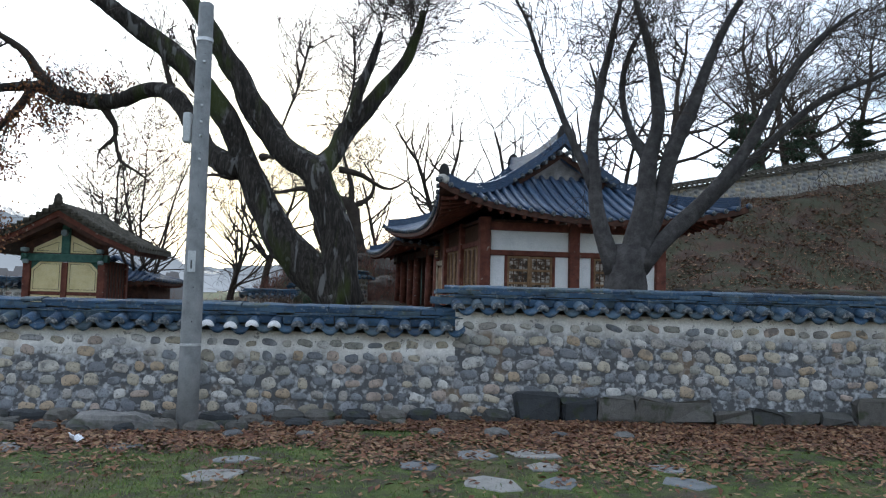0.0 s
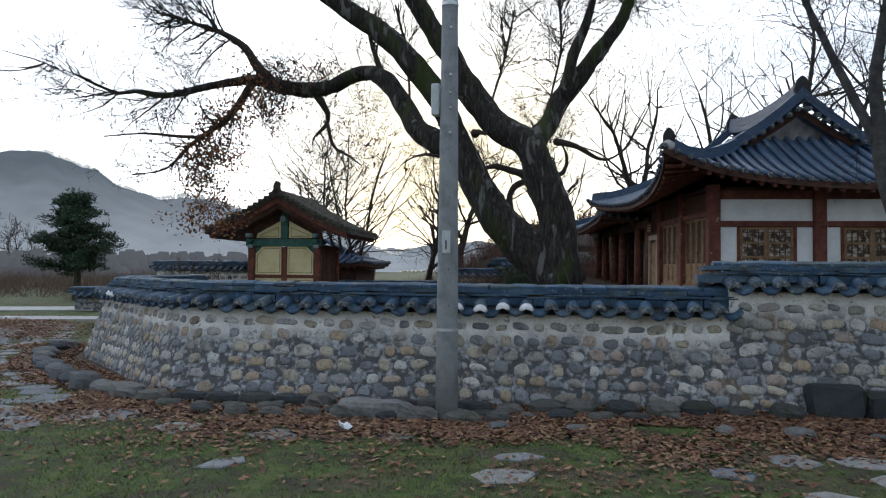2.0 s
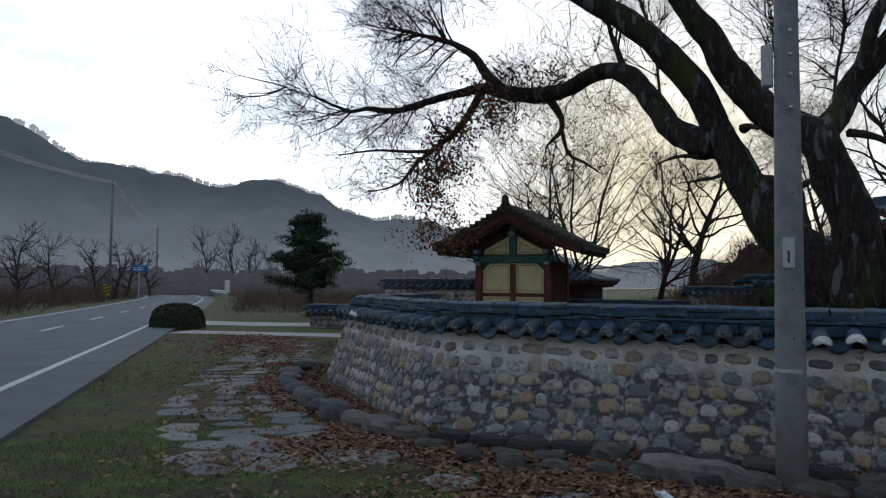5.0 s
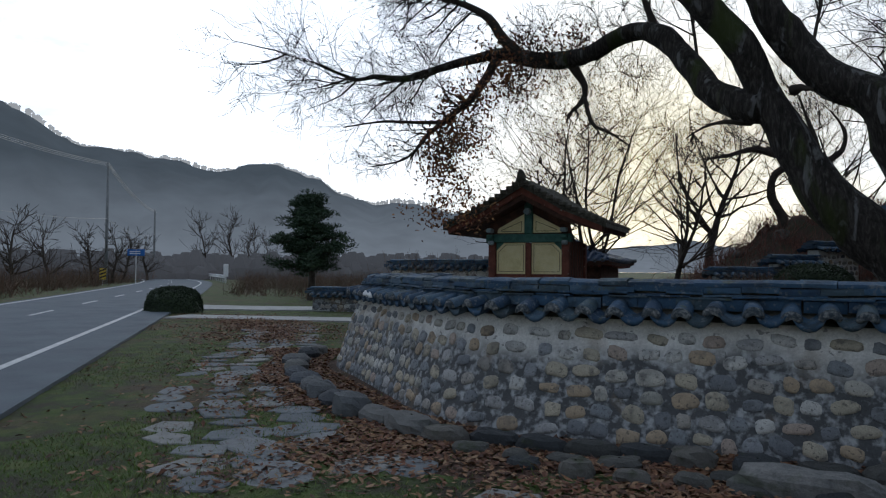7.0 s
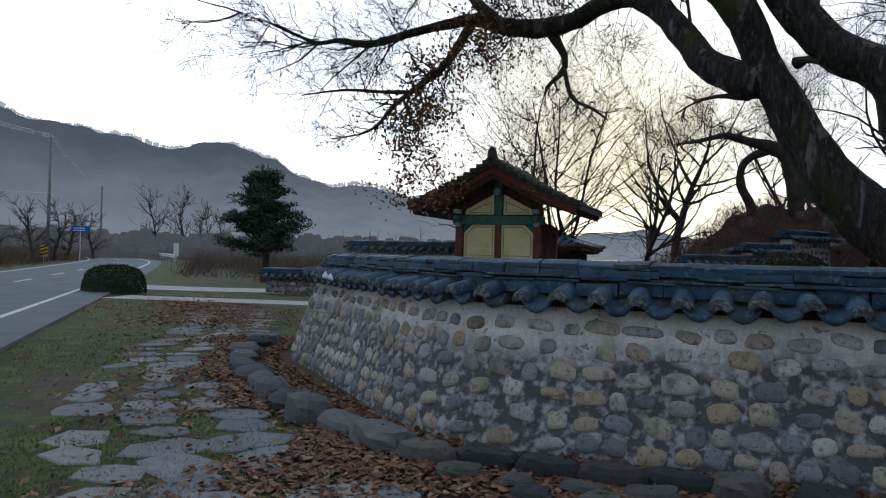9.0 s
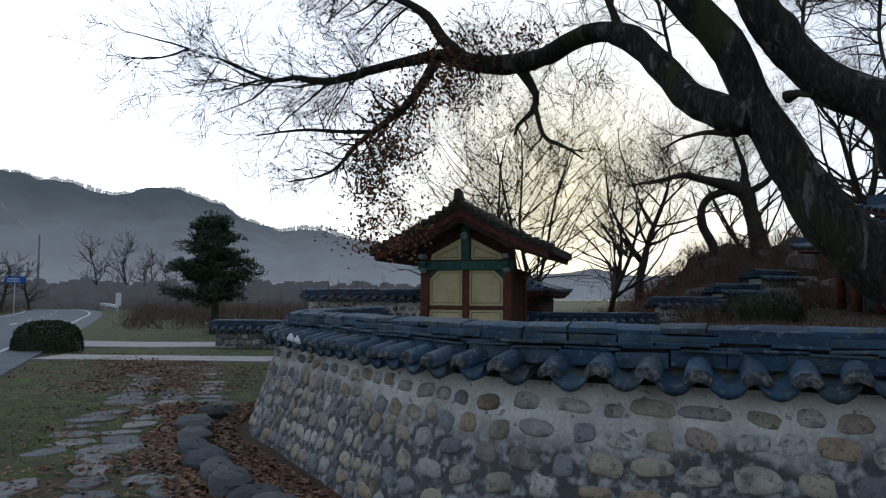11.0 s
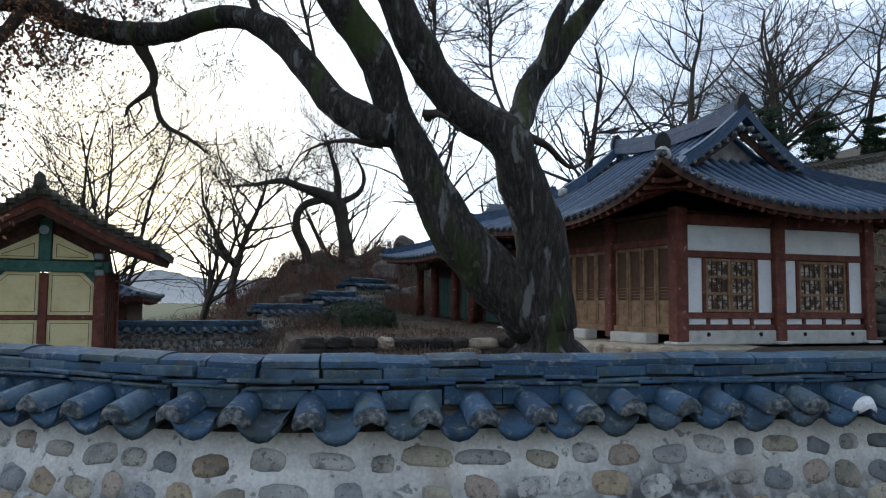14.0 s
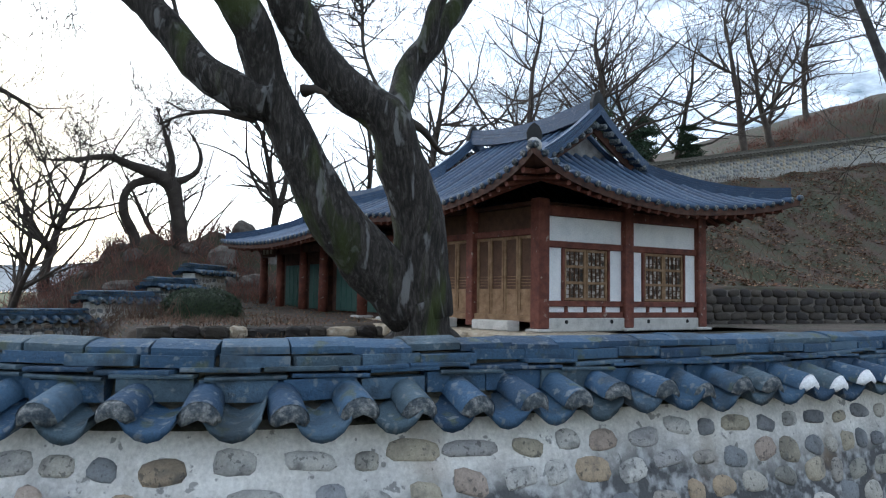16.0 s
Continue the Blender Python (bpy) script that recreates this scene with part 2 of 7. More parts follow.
M_GRANITE = mat("pale_granite", [(0.38, 0.36, 0.33), (0.50, 0.48, 0.44), (0.56, 0.54, 0.50)], 0.85, 6, 90, 0.3)
M_TANSTONE = mat("tan_terrace_stone", [(0.26, 0.21, 0.15), (0.40, 0.33, 0.24), (0.48, 0.42, 0.33)], 0.9, 5, 70, 0.5)
M_HOLE = mat("dark_hole", [(0.01, 0.01, 0.01), (0.02, 0.02, 0.02)], 0.9, 5, 40, 0)
M_GREENPAINT = mat("green_painted_timber", [(0.025, 0.075, 0.062), (0.045, 0.125, 0.10), (0.07, 0.16, 0.13)], 0.7, 6, 60, 0.2)
M_GREENDOOR = mat("pale_green_door_paint", [(0.035, 0.085, 0.070), (0.05, 0.12, 0.10)], 0.7, 4, 60, 0.2)
M_YELLOW = mat("ochre_painted_panel", [(0.62, 0.52, 0.26), (0.72, 0.62, 0.34), (0.76, 0.67, 0.41)], 0.75, 3, 70, 0.15)
M_BLACKLINE = mat("black_painted_line", [(0.012, 0.012, 0.012), (0.03, 0.03, 0.03)], 0.7, 6, 50, 0)
M_GOLD = mat("gilded_lettering", [(0.40, 0.26, 0.05), (0.58, 0.40, 0.10)], 0.45, 8, 50, 0.1)
M_BLUEPAINT = mat("pale_blue_bracket_paint", [(0.16, 0.22, 0.24), (0.28, 0.33, 0.33)], 0.7, 12, 60, 0.1)
M_OLDTILE = mat("mossy_old_tile", [(0.035, 0.033, 0.028), (0.075, 0.068, 0.052), (0.13, 0.12, 0.095)], 0.9, 9, 50, 0.6)
M_BARK = mat("grey_bark", [(0.012, 0.010, 0.008), (0.030, 0.025, 0.021), (0.070, 0.061, 0.053)], 0.95, 8, 24, 1.0, lo=0.38, hi=0.66)
tint(M_BARK, (0.20, 0.195, 0.19), 2.4, 0.58, 0.06, 0.65, 14)
tint(M_BARK, (0.040, 0.054, 0.010), 0.8, 0.545, 0.10, 0.75, 10)
for n_ in [n_ for n_ in M_BARK.node_tree.nodes if n_.type == "TEX_NOISE"]:
    n_.inputs["Distortion"].default_value = 0.6
    for l_ in list(n_.inputs["Vector"].links):
        s_ = l_.from_socket
        m_ = M_BARK.node_tree.nodes.new("ShaderNodeMapping")
        m_.inputs["Scale"].default_value = (2.0, 2.0, 0.42)
        M_BARK.node_tree.links.new(s_, m_.inputs["Vector"])
        M_BARK.node_tree.links.new(m_.outputs["Vector"], n_.inputs["Vector"])
M_TWIG = mat("twig_bark", [(0.035, 0.028, 0.022), (0.075, 0.060, 0.048)], 0.95, 3, 40, 0)
M_GREYBARK = mat("smooth_grey_bark", [(0.028, 0.026, 0.026), (0.055, 0.051, 0.050), (0.092, 0.087, 0.084)], 0.95, 6, 30, 0.8)
M_DEADLEAF = mat("dead_leaf", W3, 0.8, 8, 60, 0, vary=[(0.17, 0.078, 0.038), (0.115, 0.05, 0.028), (0.22, 0.12, 0.06), (0.15, 0.085, 0.05), (0.075, 0.038, 0.026), (0.27, 0.17, 0.095), (0.13, 0.058, 0.034)], island=True)
M_HANGLEAF = mat("withered_hanging_leaf", W3, 0.8, 8, 60, 0, vary=[(0.26, 0.105, 0.045), (0.17, 0.07, 0.035), (0.32, 0.16, 0.055), (0.11, 0.05, 0.03)], island=True)
M_NEEDLE = mat("pine_needles", W3, 0.75, 5, 40, 0, vary=[(0.022, 0.045, 0.022), (0.032, 0.062, 0.030), (0.016, 0.034, 0.018), (0.042, 0.070, 0.034)], island=True)
M_BUSH = mat("clipped_evergreen_leaf", W3, 0.7, 5, 40, 0, vary=[(0.022, 0.036, 0.016), (0.035, 0.055, 0.022), (0.014, 0.024, 0.012)], island=True)
M_GRASS = mat("grass_blade", W3, 0.7, 2, 40, 0, vary=[(0.095, 0.165, 0.020), (0.12, 0.19, 0.026), (0.16, 0.17, 0.055), (0.075, 0.13, 0.018), (0.14, 0.11, 0.055)], island=True)
M_SCRUB = mat("dry_scrub", W3, 0.9, 2, 40, 0, vary=[(0.11, 0.062, 0.040), (0.16, 0.10, 0.066), (0.075, 0.045, 0.032), (0.14, 0.11, 0.075)], island=True)
M_BRUSH = mat("reddish_brushwood", W3, 0.9, 2, 40, 0, vary=[(0.15, 0.058, 0.042), (0.19, 0.085, 0.060), (0.10, 0.045, 0.036), (0.13, 0.075, 0.055)], island=True)
M_ROAD = mat("worn_asphalt", [(0.060, 0.078, 0.096), (0.085, 0.105, 0.126), (0.10, 0.124, 0.145)], 0.85, 0.8, 120, 0.3)
M_LINE = mat("road_paint", [(0.42, 0.43, 0.44), (0.62, 0.63, 0.63)], 0.8, 3, 60, 0.1)
M_CONCRETE = mat("concrete", [(0.25, 0.25, 0.245), (0.34, 0.34, 0.33), (0.40, 0.40, 0.39)], 0.9, 4, 60, 0.3)
M_POLE = mat("grey_concrete_pole", [(0.15, 0.16, 0.165), (0.22, 0.23, 0.235), (0.27, 0.275, 0.28)], 0.85, 5, 90, 0.3)
M_STEEL = mat("galvanised_steel", [(0.45, 0.46, 0.47), (0.62, 0.63, 0.64)], 0.4, 12, 60, 0.05, metal=0.8)
M_PLATE = mat("pole_plate", [(0.42, 0.44, 0.45), (0.52, 0.54, 0.55)], 0.5, 12, 60, 0.05)
M_SIGNBLUE = mat("blue_sign_face", [(0.02, 0.12, 0.42), (0.03, 0.16, 0.50)], 0.5, 4, 40, 0)
M_SIGNYELLOW = mat("yellow_sign_face", [(0.55, 0.38, 0.03), (0.65, 0.46, 0.05)], 0.5, 4, 40, 0)
M_WIRE = mat("pale_cable", [(0.45, 0.46, 0.47), (0.55, 0.56, 0.57)], 0.5, 4, 40, 0)
M_ROCK = mat("mound_rock", [(0.055, 0.048, 0.042), (0.12, 0.105, 0.090), (0.20, 0.18, 0.16)], 0.95, 1.6, 14, 1.0)
M_DRYSTONE = mat("dark_dry_stone", W3, 0.95, 6, 40, 0.6, vary=[(0.026, 0.021, 0.018), (0.045, 0.038, 0.030), (0.062, 0.052, 0.042), (0.034, 0.030, 0.027)])
M_LITTER = mat("white_paper_scrap", [(0.70, 0.74, 0.80), (0.82, 0.84, 0.86)], 0.6, 20, 60, 0.1)


def ground_mat():
    m = mat("grass_and_soil", [(0.044, 0.036, 0.022), (0.040, 0.054, 0.013), (0.056, 0.088, 0.014), (0.085, 0.105, 0.026)], 0.95, 2.4, 55, 1.0, lo=0.38, hi=0.62)
    tint(m, (0.085, 0.060, 0.036), 0.6, 0.51, 0.10, 0.7, 8)
    tint(m, (0.040, 0.034, 0.022), 6.0, 0.57, 0.08, 0.7)
    tint(m, (0.10, 0.082, 0.055), 1.7, 0.60, 0.08, 0.4, 8)
    return m


M_GROUND = ground_mat()
M_HILL = mat("dry_hillside_turf", [(0.026, 0.016, 0.011), (0.056, 0.034, 0.023), (0.034, 0.036, 0.017), (0.074, 0.048, 0.034)], 0.95, 0.9, 11, 1.0)
tint(M_HILL, (0.030, 0.036, 0.016), 0.55, 0.52, 0.10, 0.8, 8)
M_LITTERSOIL = mat("damp_leaf_mould", [(0.030, 0.018, 0.012), (0.060, 0.034, 0.021), (0.095, 0.056, 0.034)], 0.95, 9, 60, 1.0)
M_COURT = mat("courtyard_soil", [(0.038, 0.028, 0.020), (0.062, 0.046, 0.034), (0.085, 0.066, 0.050)], 0.95, 1.2, 40, 0.8)
tint(M_COURT, (0.030, 0.034, 0.016), 0.9, 0.52, 0.10, 0.8, 8)


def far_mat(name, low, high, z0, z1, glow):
    """Distant slopes; evening air's scattered light is painted as emission, paler in the valley."""
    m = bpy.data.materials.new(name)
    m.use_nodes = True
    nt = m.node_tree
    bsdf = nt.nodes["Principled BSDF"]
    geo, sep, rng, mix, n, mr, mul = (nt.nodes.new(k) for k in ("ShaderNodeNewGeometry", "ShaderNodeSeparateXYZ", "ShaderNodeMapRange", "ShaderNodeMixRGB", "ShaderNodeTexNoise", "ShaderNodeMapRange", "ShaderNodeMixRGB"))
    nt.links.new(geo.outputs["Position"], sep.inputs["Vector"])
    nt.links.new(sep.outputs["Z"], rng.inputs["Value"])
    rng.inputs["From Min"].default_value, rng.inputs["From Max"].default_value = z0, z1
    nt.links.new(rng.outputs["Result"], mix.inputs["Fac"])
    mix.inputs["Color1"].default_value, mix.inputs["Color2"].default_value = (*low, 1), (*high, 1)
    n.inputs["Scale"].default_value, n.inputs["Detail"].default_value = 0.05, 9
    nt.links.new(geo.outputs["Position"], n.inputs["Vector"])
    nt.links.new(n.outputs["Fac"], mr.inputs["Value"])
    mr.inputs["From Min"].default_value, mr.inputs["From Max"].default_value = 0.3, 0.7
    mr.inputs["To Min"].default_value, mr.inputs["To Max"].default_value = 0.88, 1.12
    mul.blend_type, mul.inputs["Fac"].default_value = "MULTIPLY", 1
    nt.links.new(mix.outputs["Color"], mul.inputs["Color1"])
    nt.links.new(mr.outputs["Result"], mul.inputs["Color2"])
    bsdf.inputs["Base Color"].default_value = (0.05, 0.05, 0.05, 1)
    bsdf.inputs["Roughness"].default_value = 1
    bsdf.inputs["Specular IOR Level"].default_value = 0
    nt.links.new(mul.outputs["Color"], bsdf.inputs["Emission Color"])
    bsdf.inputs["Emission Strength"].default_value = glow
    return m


# haze over the mountains is painted: an emission gradient by height
M_MOUNTAIN = far_mat("mountain_painted_haze", (0.50, 0.545, 0.59), (0.14, 0.175, 0.20), 2, 58, 0.80)
# crest trees glow pale: the low sun on their rims is painted as emission
M_RIDGE = far_mat("crest_trees_painted_sun", (0.75, 0.75, 0.72), (0.95, 0.94, 0.90), 20, 62, 0.9)
# the far wood's haze is painted as emission too
M_FARWOOD = far_mat("far_wood_painted_haze", (0.16, 0.16, 0.17), (0.25, 0.26, 0.28), 0, 14, 0.6)


# ---- mesh helpers ----
class Buf:
    """Vertices and faces of one mesh."""

    def __init__(self):
        self.v, self.f, self.m = [], [], []

    def add(self, vs, fs, mi=0):
        k = len(self.v)
        self.v.extend(vs)
        self.f.extend([tuple(i + k for i in f) for f in fs])
        self.m.extend([mi] * len(fs))
        return self

    def box(self, lo, hi, f=None, mi=0, c=0.0):
        """A box; c: width of the chamfer along its edges."""
        f = f or (lambda x, y, z: (x, y, z))
        if not c:
            vs = [f(x, y, z) for x in (lo[0], hi[0]) for y in (lo[1], hi[1]) for z in (lo[2], hi[2])]
            return self.add(vs, [(0, 1, 3, 2), (4, 6, 7, 5), (0, 4, 5, 1), (2, 3, 7, 6), (0, 2, 6, 4), (1, 5, 7, 3)], mi)
        vs, idx = [], {}
        for ix in (0, 1):
            for iy in (0, 1):
                for iz in (0, 1):
                    p = [(lo, hi)[ix][0], (lo, hi)[iy][1], (lo, hi)[iz][2]]
                    s = [1 - 2 * ix, 1 - 2 * iy, 1 - 2 * iz]
                    for ax in range(3):
                        q = [p[a] + (0 if a == ax else s[a] * c) for a in range(3)]
                        idx[ix, iy, iz, ax] = len(vs)
                        vs.append(f(*q))
        fs = []
        for ax in range(3):
            o = [a for a in range(3) if a != ax]
            for side in (0, 1):
                loop = []
                for a, b in ((0, 0), (1, 0), (1, 1), (0, 1)):
                    k = [0, 0, 0]
                    k[ax], k[o[0]], k[o[1]] = side, a, b
                    loop.append(idx[(*k, ax)])
                fs.append(tuple(loop))
            for a in (0, 1):
                for b in (0, 1):
                    e = []
                    for s_, axx in ((0, o[0]), (0, o[1]), (1, o[1]), (1, o[0])):
                        k = [0, 0, 0]
                        k[ax], k[o[0]], k[o[1]] = s_, a, b
                        e.append(idx[(*k, axx)])
                    fs.append(tuple(e))
        for ix in (0, 1):
            for iy in (0, 1):
                for iz in (0, 1):
                    fs.append(tuple(idx[ix, iy, iz, a] for a in range(3)))
        return self.add(vs, fs, mi)

    def tube(self, pts, radii, n=6, cap=True, mi=0):
        pts = [Vector(p) for p in pts]
        k = len(self.v)
        ref = None
        for i, p in enumerate(pts):
            d = (pts[min(i + 1, len(pts) - 1)] - pts[max(i - 1, 0)]).normalized()
            if ref is None:
                ref = d.orthogonal().normalized()
            ref = (ref - d * ref.dot(d)).normalized()
            side = d.cross(ref)
            r = radii[i]
            for j in range(n):
                a = 2 * math.pi * j / n
                self.v.append(tuple(p + (ref * math.cos(a) + side * math.sin(a)) * r))
        for i in range(len(pts) - 1):
            for j in range(n):
                a, b = k + i * n + j, k + i * n + (j + 1) % n
                self.f.append((a, b, b + n, a + n))
                self.m.append(mi)
        if cap:
            self.f.append(tuple(k + j for j in reversed(range(n))))
            self.f.append(tuple(k + (len(pts) - 1) * n + j for j in range(n)))
            self.m += [mi, mi]
        return self

    def grid(self, fn, nu, nv, mi=0):
        vs = [fn(i / nu, j / nv) for i in range(nu + 1) for j in range(nv + 1)]
        fs = [(i * (nv + 1) + j, (i + 1) * (nv + 1) + j, (i + 1) * (nv + 1) + j + 1, i * (nv + 1) + j + 1) for i in range(nu) for j in range(nv)]
        return self.add(vs, fs, mi)

    def prism(self, poly, d0, d1, f, mi=0):
        """A polygon (a, b) pushed from d0 to d1; f maps (a, b, d) to a place."""
        n = len(poly)
        vs = [f(a, b, d) for d in (d0, d1) for a, b in poly]
        return self.add(vs, [tuple(range(n)), tuple(reversed(range(n, 2 * n)))] + [(i, i + n, (i + 1) % n + n, (i + 1) % n) for i in range(n)], mi)

    def mesh(self, name, mats, smooth=False, weld=False):
        me = bpy.data.meshes.new(name)
        me.from_pydata(self.v, [], self.f)
        for m in (mats if isinstance(mats, (list, tuple)) else [mats]):
            me.materials.append(m)
        if any(self.m):
            me.polygons.foreach_set("material_index", self.m)
        if smooth:
            me.polygons.foreach_set("use_smooth", [True] * len(me.polygons))
        me.validate()
        if weld:
            bm = bmesh.new()
            bm.from_mesh(me)
            bmesh.ops.remove_doubles(bm, verts=bm.verts, dist=0.002)
            bm.to_mesh(me)
            bm.free()
        me.update()
        return me


def part(name, buf, mats, parent=None, label="", smooth=False, weld=False):
    ob = new(name, buf.mesh(name, mats, smooth, weld) if isinstance(buf, Buf) else buf)
    ob.parent = parent
    if label:
        ob["label"] = label
    return ob


def thing(name, label, category="", group="", kind="", at=(0, 0, 0), rz=0.0):
    ob = new(name)
    ob.empty_display_size = 0.2
    ob.matrix_basis = pose(*at, 0, 0, rz)
    return tagged(ob, label, category, group, kind)


def spline(pts, step):
    """Even steps along a Catmull-Rom curve through pts."""
    P = [Vector(p) for p in pts]
    P = [2 * P[0] - P[1]] + P + [2 * P[-1] - P[-2]]
    fine = []
    for i in range(1, len(P) - 2):
        for j in range(24):
            t = j / 24
            a, b, c, d = P[i - 1:i + 3]
            fine.append(0.5 * (2 * b + (c - a) * t + (2 * a - 5 * b + 4 * c - d) * t * t + (3 * b - a - 3 * c + d) * t ** 3))
    fine.append(P[-2])
    out, left = [fine[0]], step
    for a, b in zip(fine, fine[1:]):
        seg = (b - a).length
        while seg >= left > 0:
            a = a + (b - a) * (left / seg)
            seg = (b - a).length
            out.append(a)
            left = step
        left -= seg
    return out


def smooth01(a, b, x):
    t = min(1, max(0, (x - a) / (b - a)))
    return t * t * (3 - 2 * t)


R = random.Random(7)

# ---- the lie of the land ----
WALL_LOW = [(-10.3, 8.6), (-9.75, 5.6), (-9.35, 4.05), (-8.85, 3.2), (-8.2, 2.62), (-7.1, 1.60), (-5.95, 0.60), (-5.2, 0.23), (-4.36, 0.18), (-3.0, 0.18), (-1.8, 0.19), (0.0, 0.27), (1.50, 0.33)]
WALL_HIGH = [(1.36, 0.36), (4.0, 0.36), (8.0, 0.34), (15.0, 0.30)]


def wall_y(x):
    if x < -8.85:
        return 3.2
    for a, b in zip(WALL_LOW[3:] + WALL_HIGH[1:], WALL_LOW[4:] + WALL_HIGH[1:]):
        if a[0] <= x <= b[0]:
            return a[1] + (b[1] - a[1]) * (x - a[0]) / max(1e-6, b[0] - a[0])
    return 0.3


def inside(x, y):
    return smooth01(-0.05, 0.25, y - wall_y(x)) * smooth01(-0.1, 0.2, x + 8.85 + 0.22 * max(0, y - 3.2))


def ground_z(x, y):
    z = 0.03 * noise.noise((x * 0.35, y * 0.35, 0)) + 0.012 * noise.noise((x * 1.7, y * 1.7, 3))
    k = inside(x, y)
    if k > 0 and y < 60:
        court = 0.30 + 0.68 * smooth01(-6, 0.5, x) + 0.30 * smooth01(12, 24, y) * smooth01(-9, -3, x)
        court += max(0, 0.95 - court) * smooth01(-5.2, -4.7, x) * smooth01(13.5, 13.75, y)
        court -= 0.50 * smooth01(-3.5, 0.5, x) * (1 - smooth01(2.2, 4.0, x)) * (1 - smooth01(13.5, 13.75, y))
        z = z * (1 - k) + k * court
        top = min(6.5 + 0.19 * (x - 15.9), 13)
        hill = 2.05 + (top - 2.05) * smooth01(12.4, 24, y) * 0.9 + (y - 12.9) * 0.03
        e = smooth01(7.5, 11.5, x - 0.25 * max(0, 15 - y))
        if y > 12.95:
            z += e * max(0, hill - z)
        if y > 13.2:
            z += e * smooth01(13.2, 14.5, y) * (0.22 * noise.noise((x * 0.5, y * 0.5, 7)) + 0.10 * noise.noise((x * 1.4, y * 1.4, 8)))
        if y > 24:
            z += e * (max(0, x - 25) * 0.22 * smooth01(24.5, 30, y) - 0.05 * max(0, y - 32))
        z += 2.9 * smooth01(-9.8, -3.4, x) * (1 - smooth01(2, 6, x)) * math.exp(-((y - 30.0) / 3.4) ** 2) * (1 + 0.22 * noise.noise((x * 0.8, y * 0.8, 5)))
        z += 1.5 * smooth01(2, 9, x) * smooth01(27, 36, y) * (1 - e)
    if y > 60 or x < -60:
        z *= 0.3
    return z


def spread(n, near, far):
    """Steps that are fine in the middle and reach the horizon."""
    out = []
    for i in range(n + 1):
        t = 2 * i / n - 1
        out.append(near * t + far * math.copysign(abs(t) ** 9, t))
    return out


LINE_PTS = [(p.x, p.y) for p in spline([(x, y, 0) for x, y in WALL_LOW[2:] + WALL_HIGH[1:]], 0.3)]
gb = Buf()
xs = [x - 2 for x in spread(330, 36, 900)]
ys = [y + 6 for y in spread(300, 34, 900)]
gb.add([(x, y, ground_z(x, y)) for x in xs for y in ys], [(i * len(ys) + j, (i + 1) * len(ys) + j, (i + 1) * len(ys) + j + 1, i * len(ys) + j + 1) for i in range(len(xs) - 1) for j in range(len(ys) - 1)])
for q, f in enumerate(gb.f):
    cx = sum(gb.v[i][0] for i in f) / 4
    cy = sum(gb.v[i][1] for i in f) / 4
    if inside(cx, cy) > 0.5 and cy < 60:
        gb.m[q] = 1 if (cx > 6.5 and cy > 12.9) or cy > 25.5 else 2
    elif -11.5 < cx < 12 and cy > -3.5 and cy < 5.5:
        gap = min((cx - w_[0]) ** 2 + (cy - w_[1]) ** 2 for w_ in LINE_PTS) ** 0.5
        if gap < 1.5 + 0.9 * noise.noise((cx * 1.1, cy * 1.1, 9)) + 0.35 * (cx < -3):
            gb.m[q] = 3
ground = part("ground", gb, [M_GROUND, M_HILL, M_COURT, M_LITTERSOIL], smooth=True)
tagged(ground, "uneven turf with bare soil, rising to a dry hillside", "ground", kind="structure")


# ---- stone walls with tiled copings ----
def dome(w, h, d, seed):
    """A rounded field stone whose face bulges out along -y."""
    r, b = random.Random(seed), Buf()
    n = 13
    raw = [r.uniform(0.70, 1.22) for _ in range(n)]
    wob = [0.5 * raw[j] + 0.25 * (raw[j - 1] + raw[(j + 1) % n]) for j in range(n)]
    pw = r.uniform(2.4, 4.6)
    vs = []
    for k, (s, o) in enumerate(((1.04, 0.03), (1.0, -0.30), (0.90, -0.66), (0.55, -0.86))):
        for j in range(n):
            a = 2 * math.pi * (j + 0.2) / n
            c, si = math.cos(a), math.sin(a)
            rr = (abs(c) ** pw + abs(si) ** pw) ** (-1 / pw) * wob[j] * s
            vs.append((c * rr * w, o * d + r.uniform(-0.05, 0.05) * d, si * rr * h))
    vs.append((0, -1.0 * d, 0))
    fs = [(k * n + j, k * n + (j + 1) % n, (k + 1) * n + (j + 1) % n, (k + 1) * n + j) for k in range(3) for j in range(n)]
    fs += [(3 * n + j, 3 * n + (j + 1) % n, 4 * n) for j in range(n)]
    return b.add(vs, fs)


STONES = [dome(0.5, 0.5, 0.5, 40 + i).mesh("stone", M_STONE, True) for i in range(14)]
STONE_BUFS = [dome(0.5, 0.5, 0.5, 40 + i) for i in range(14)]


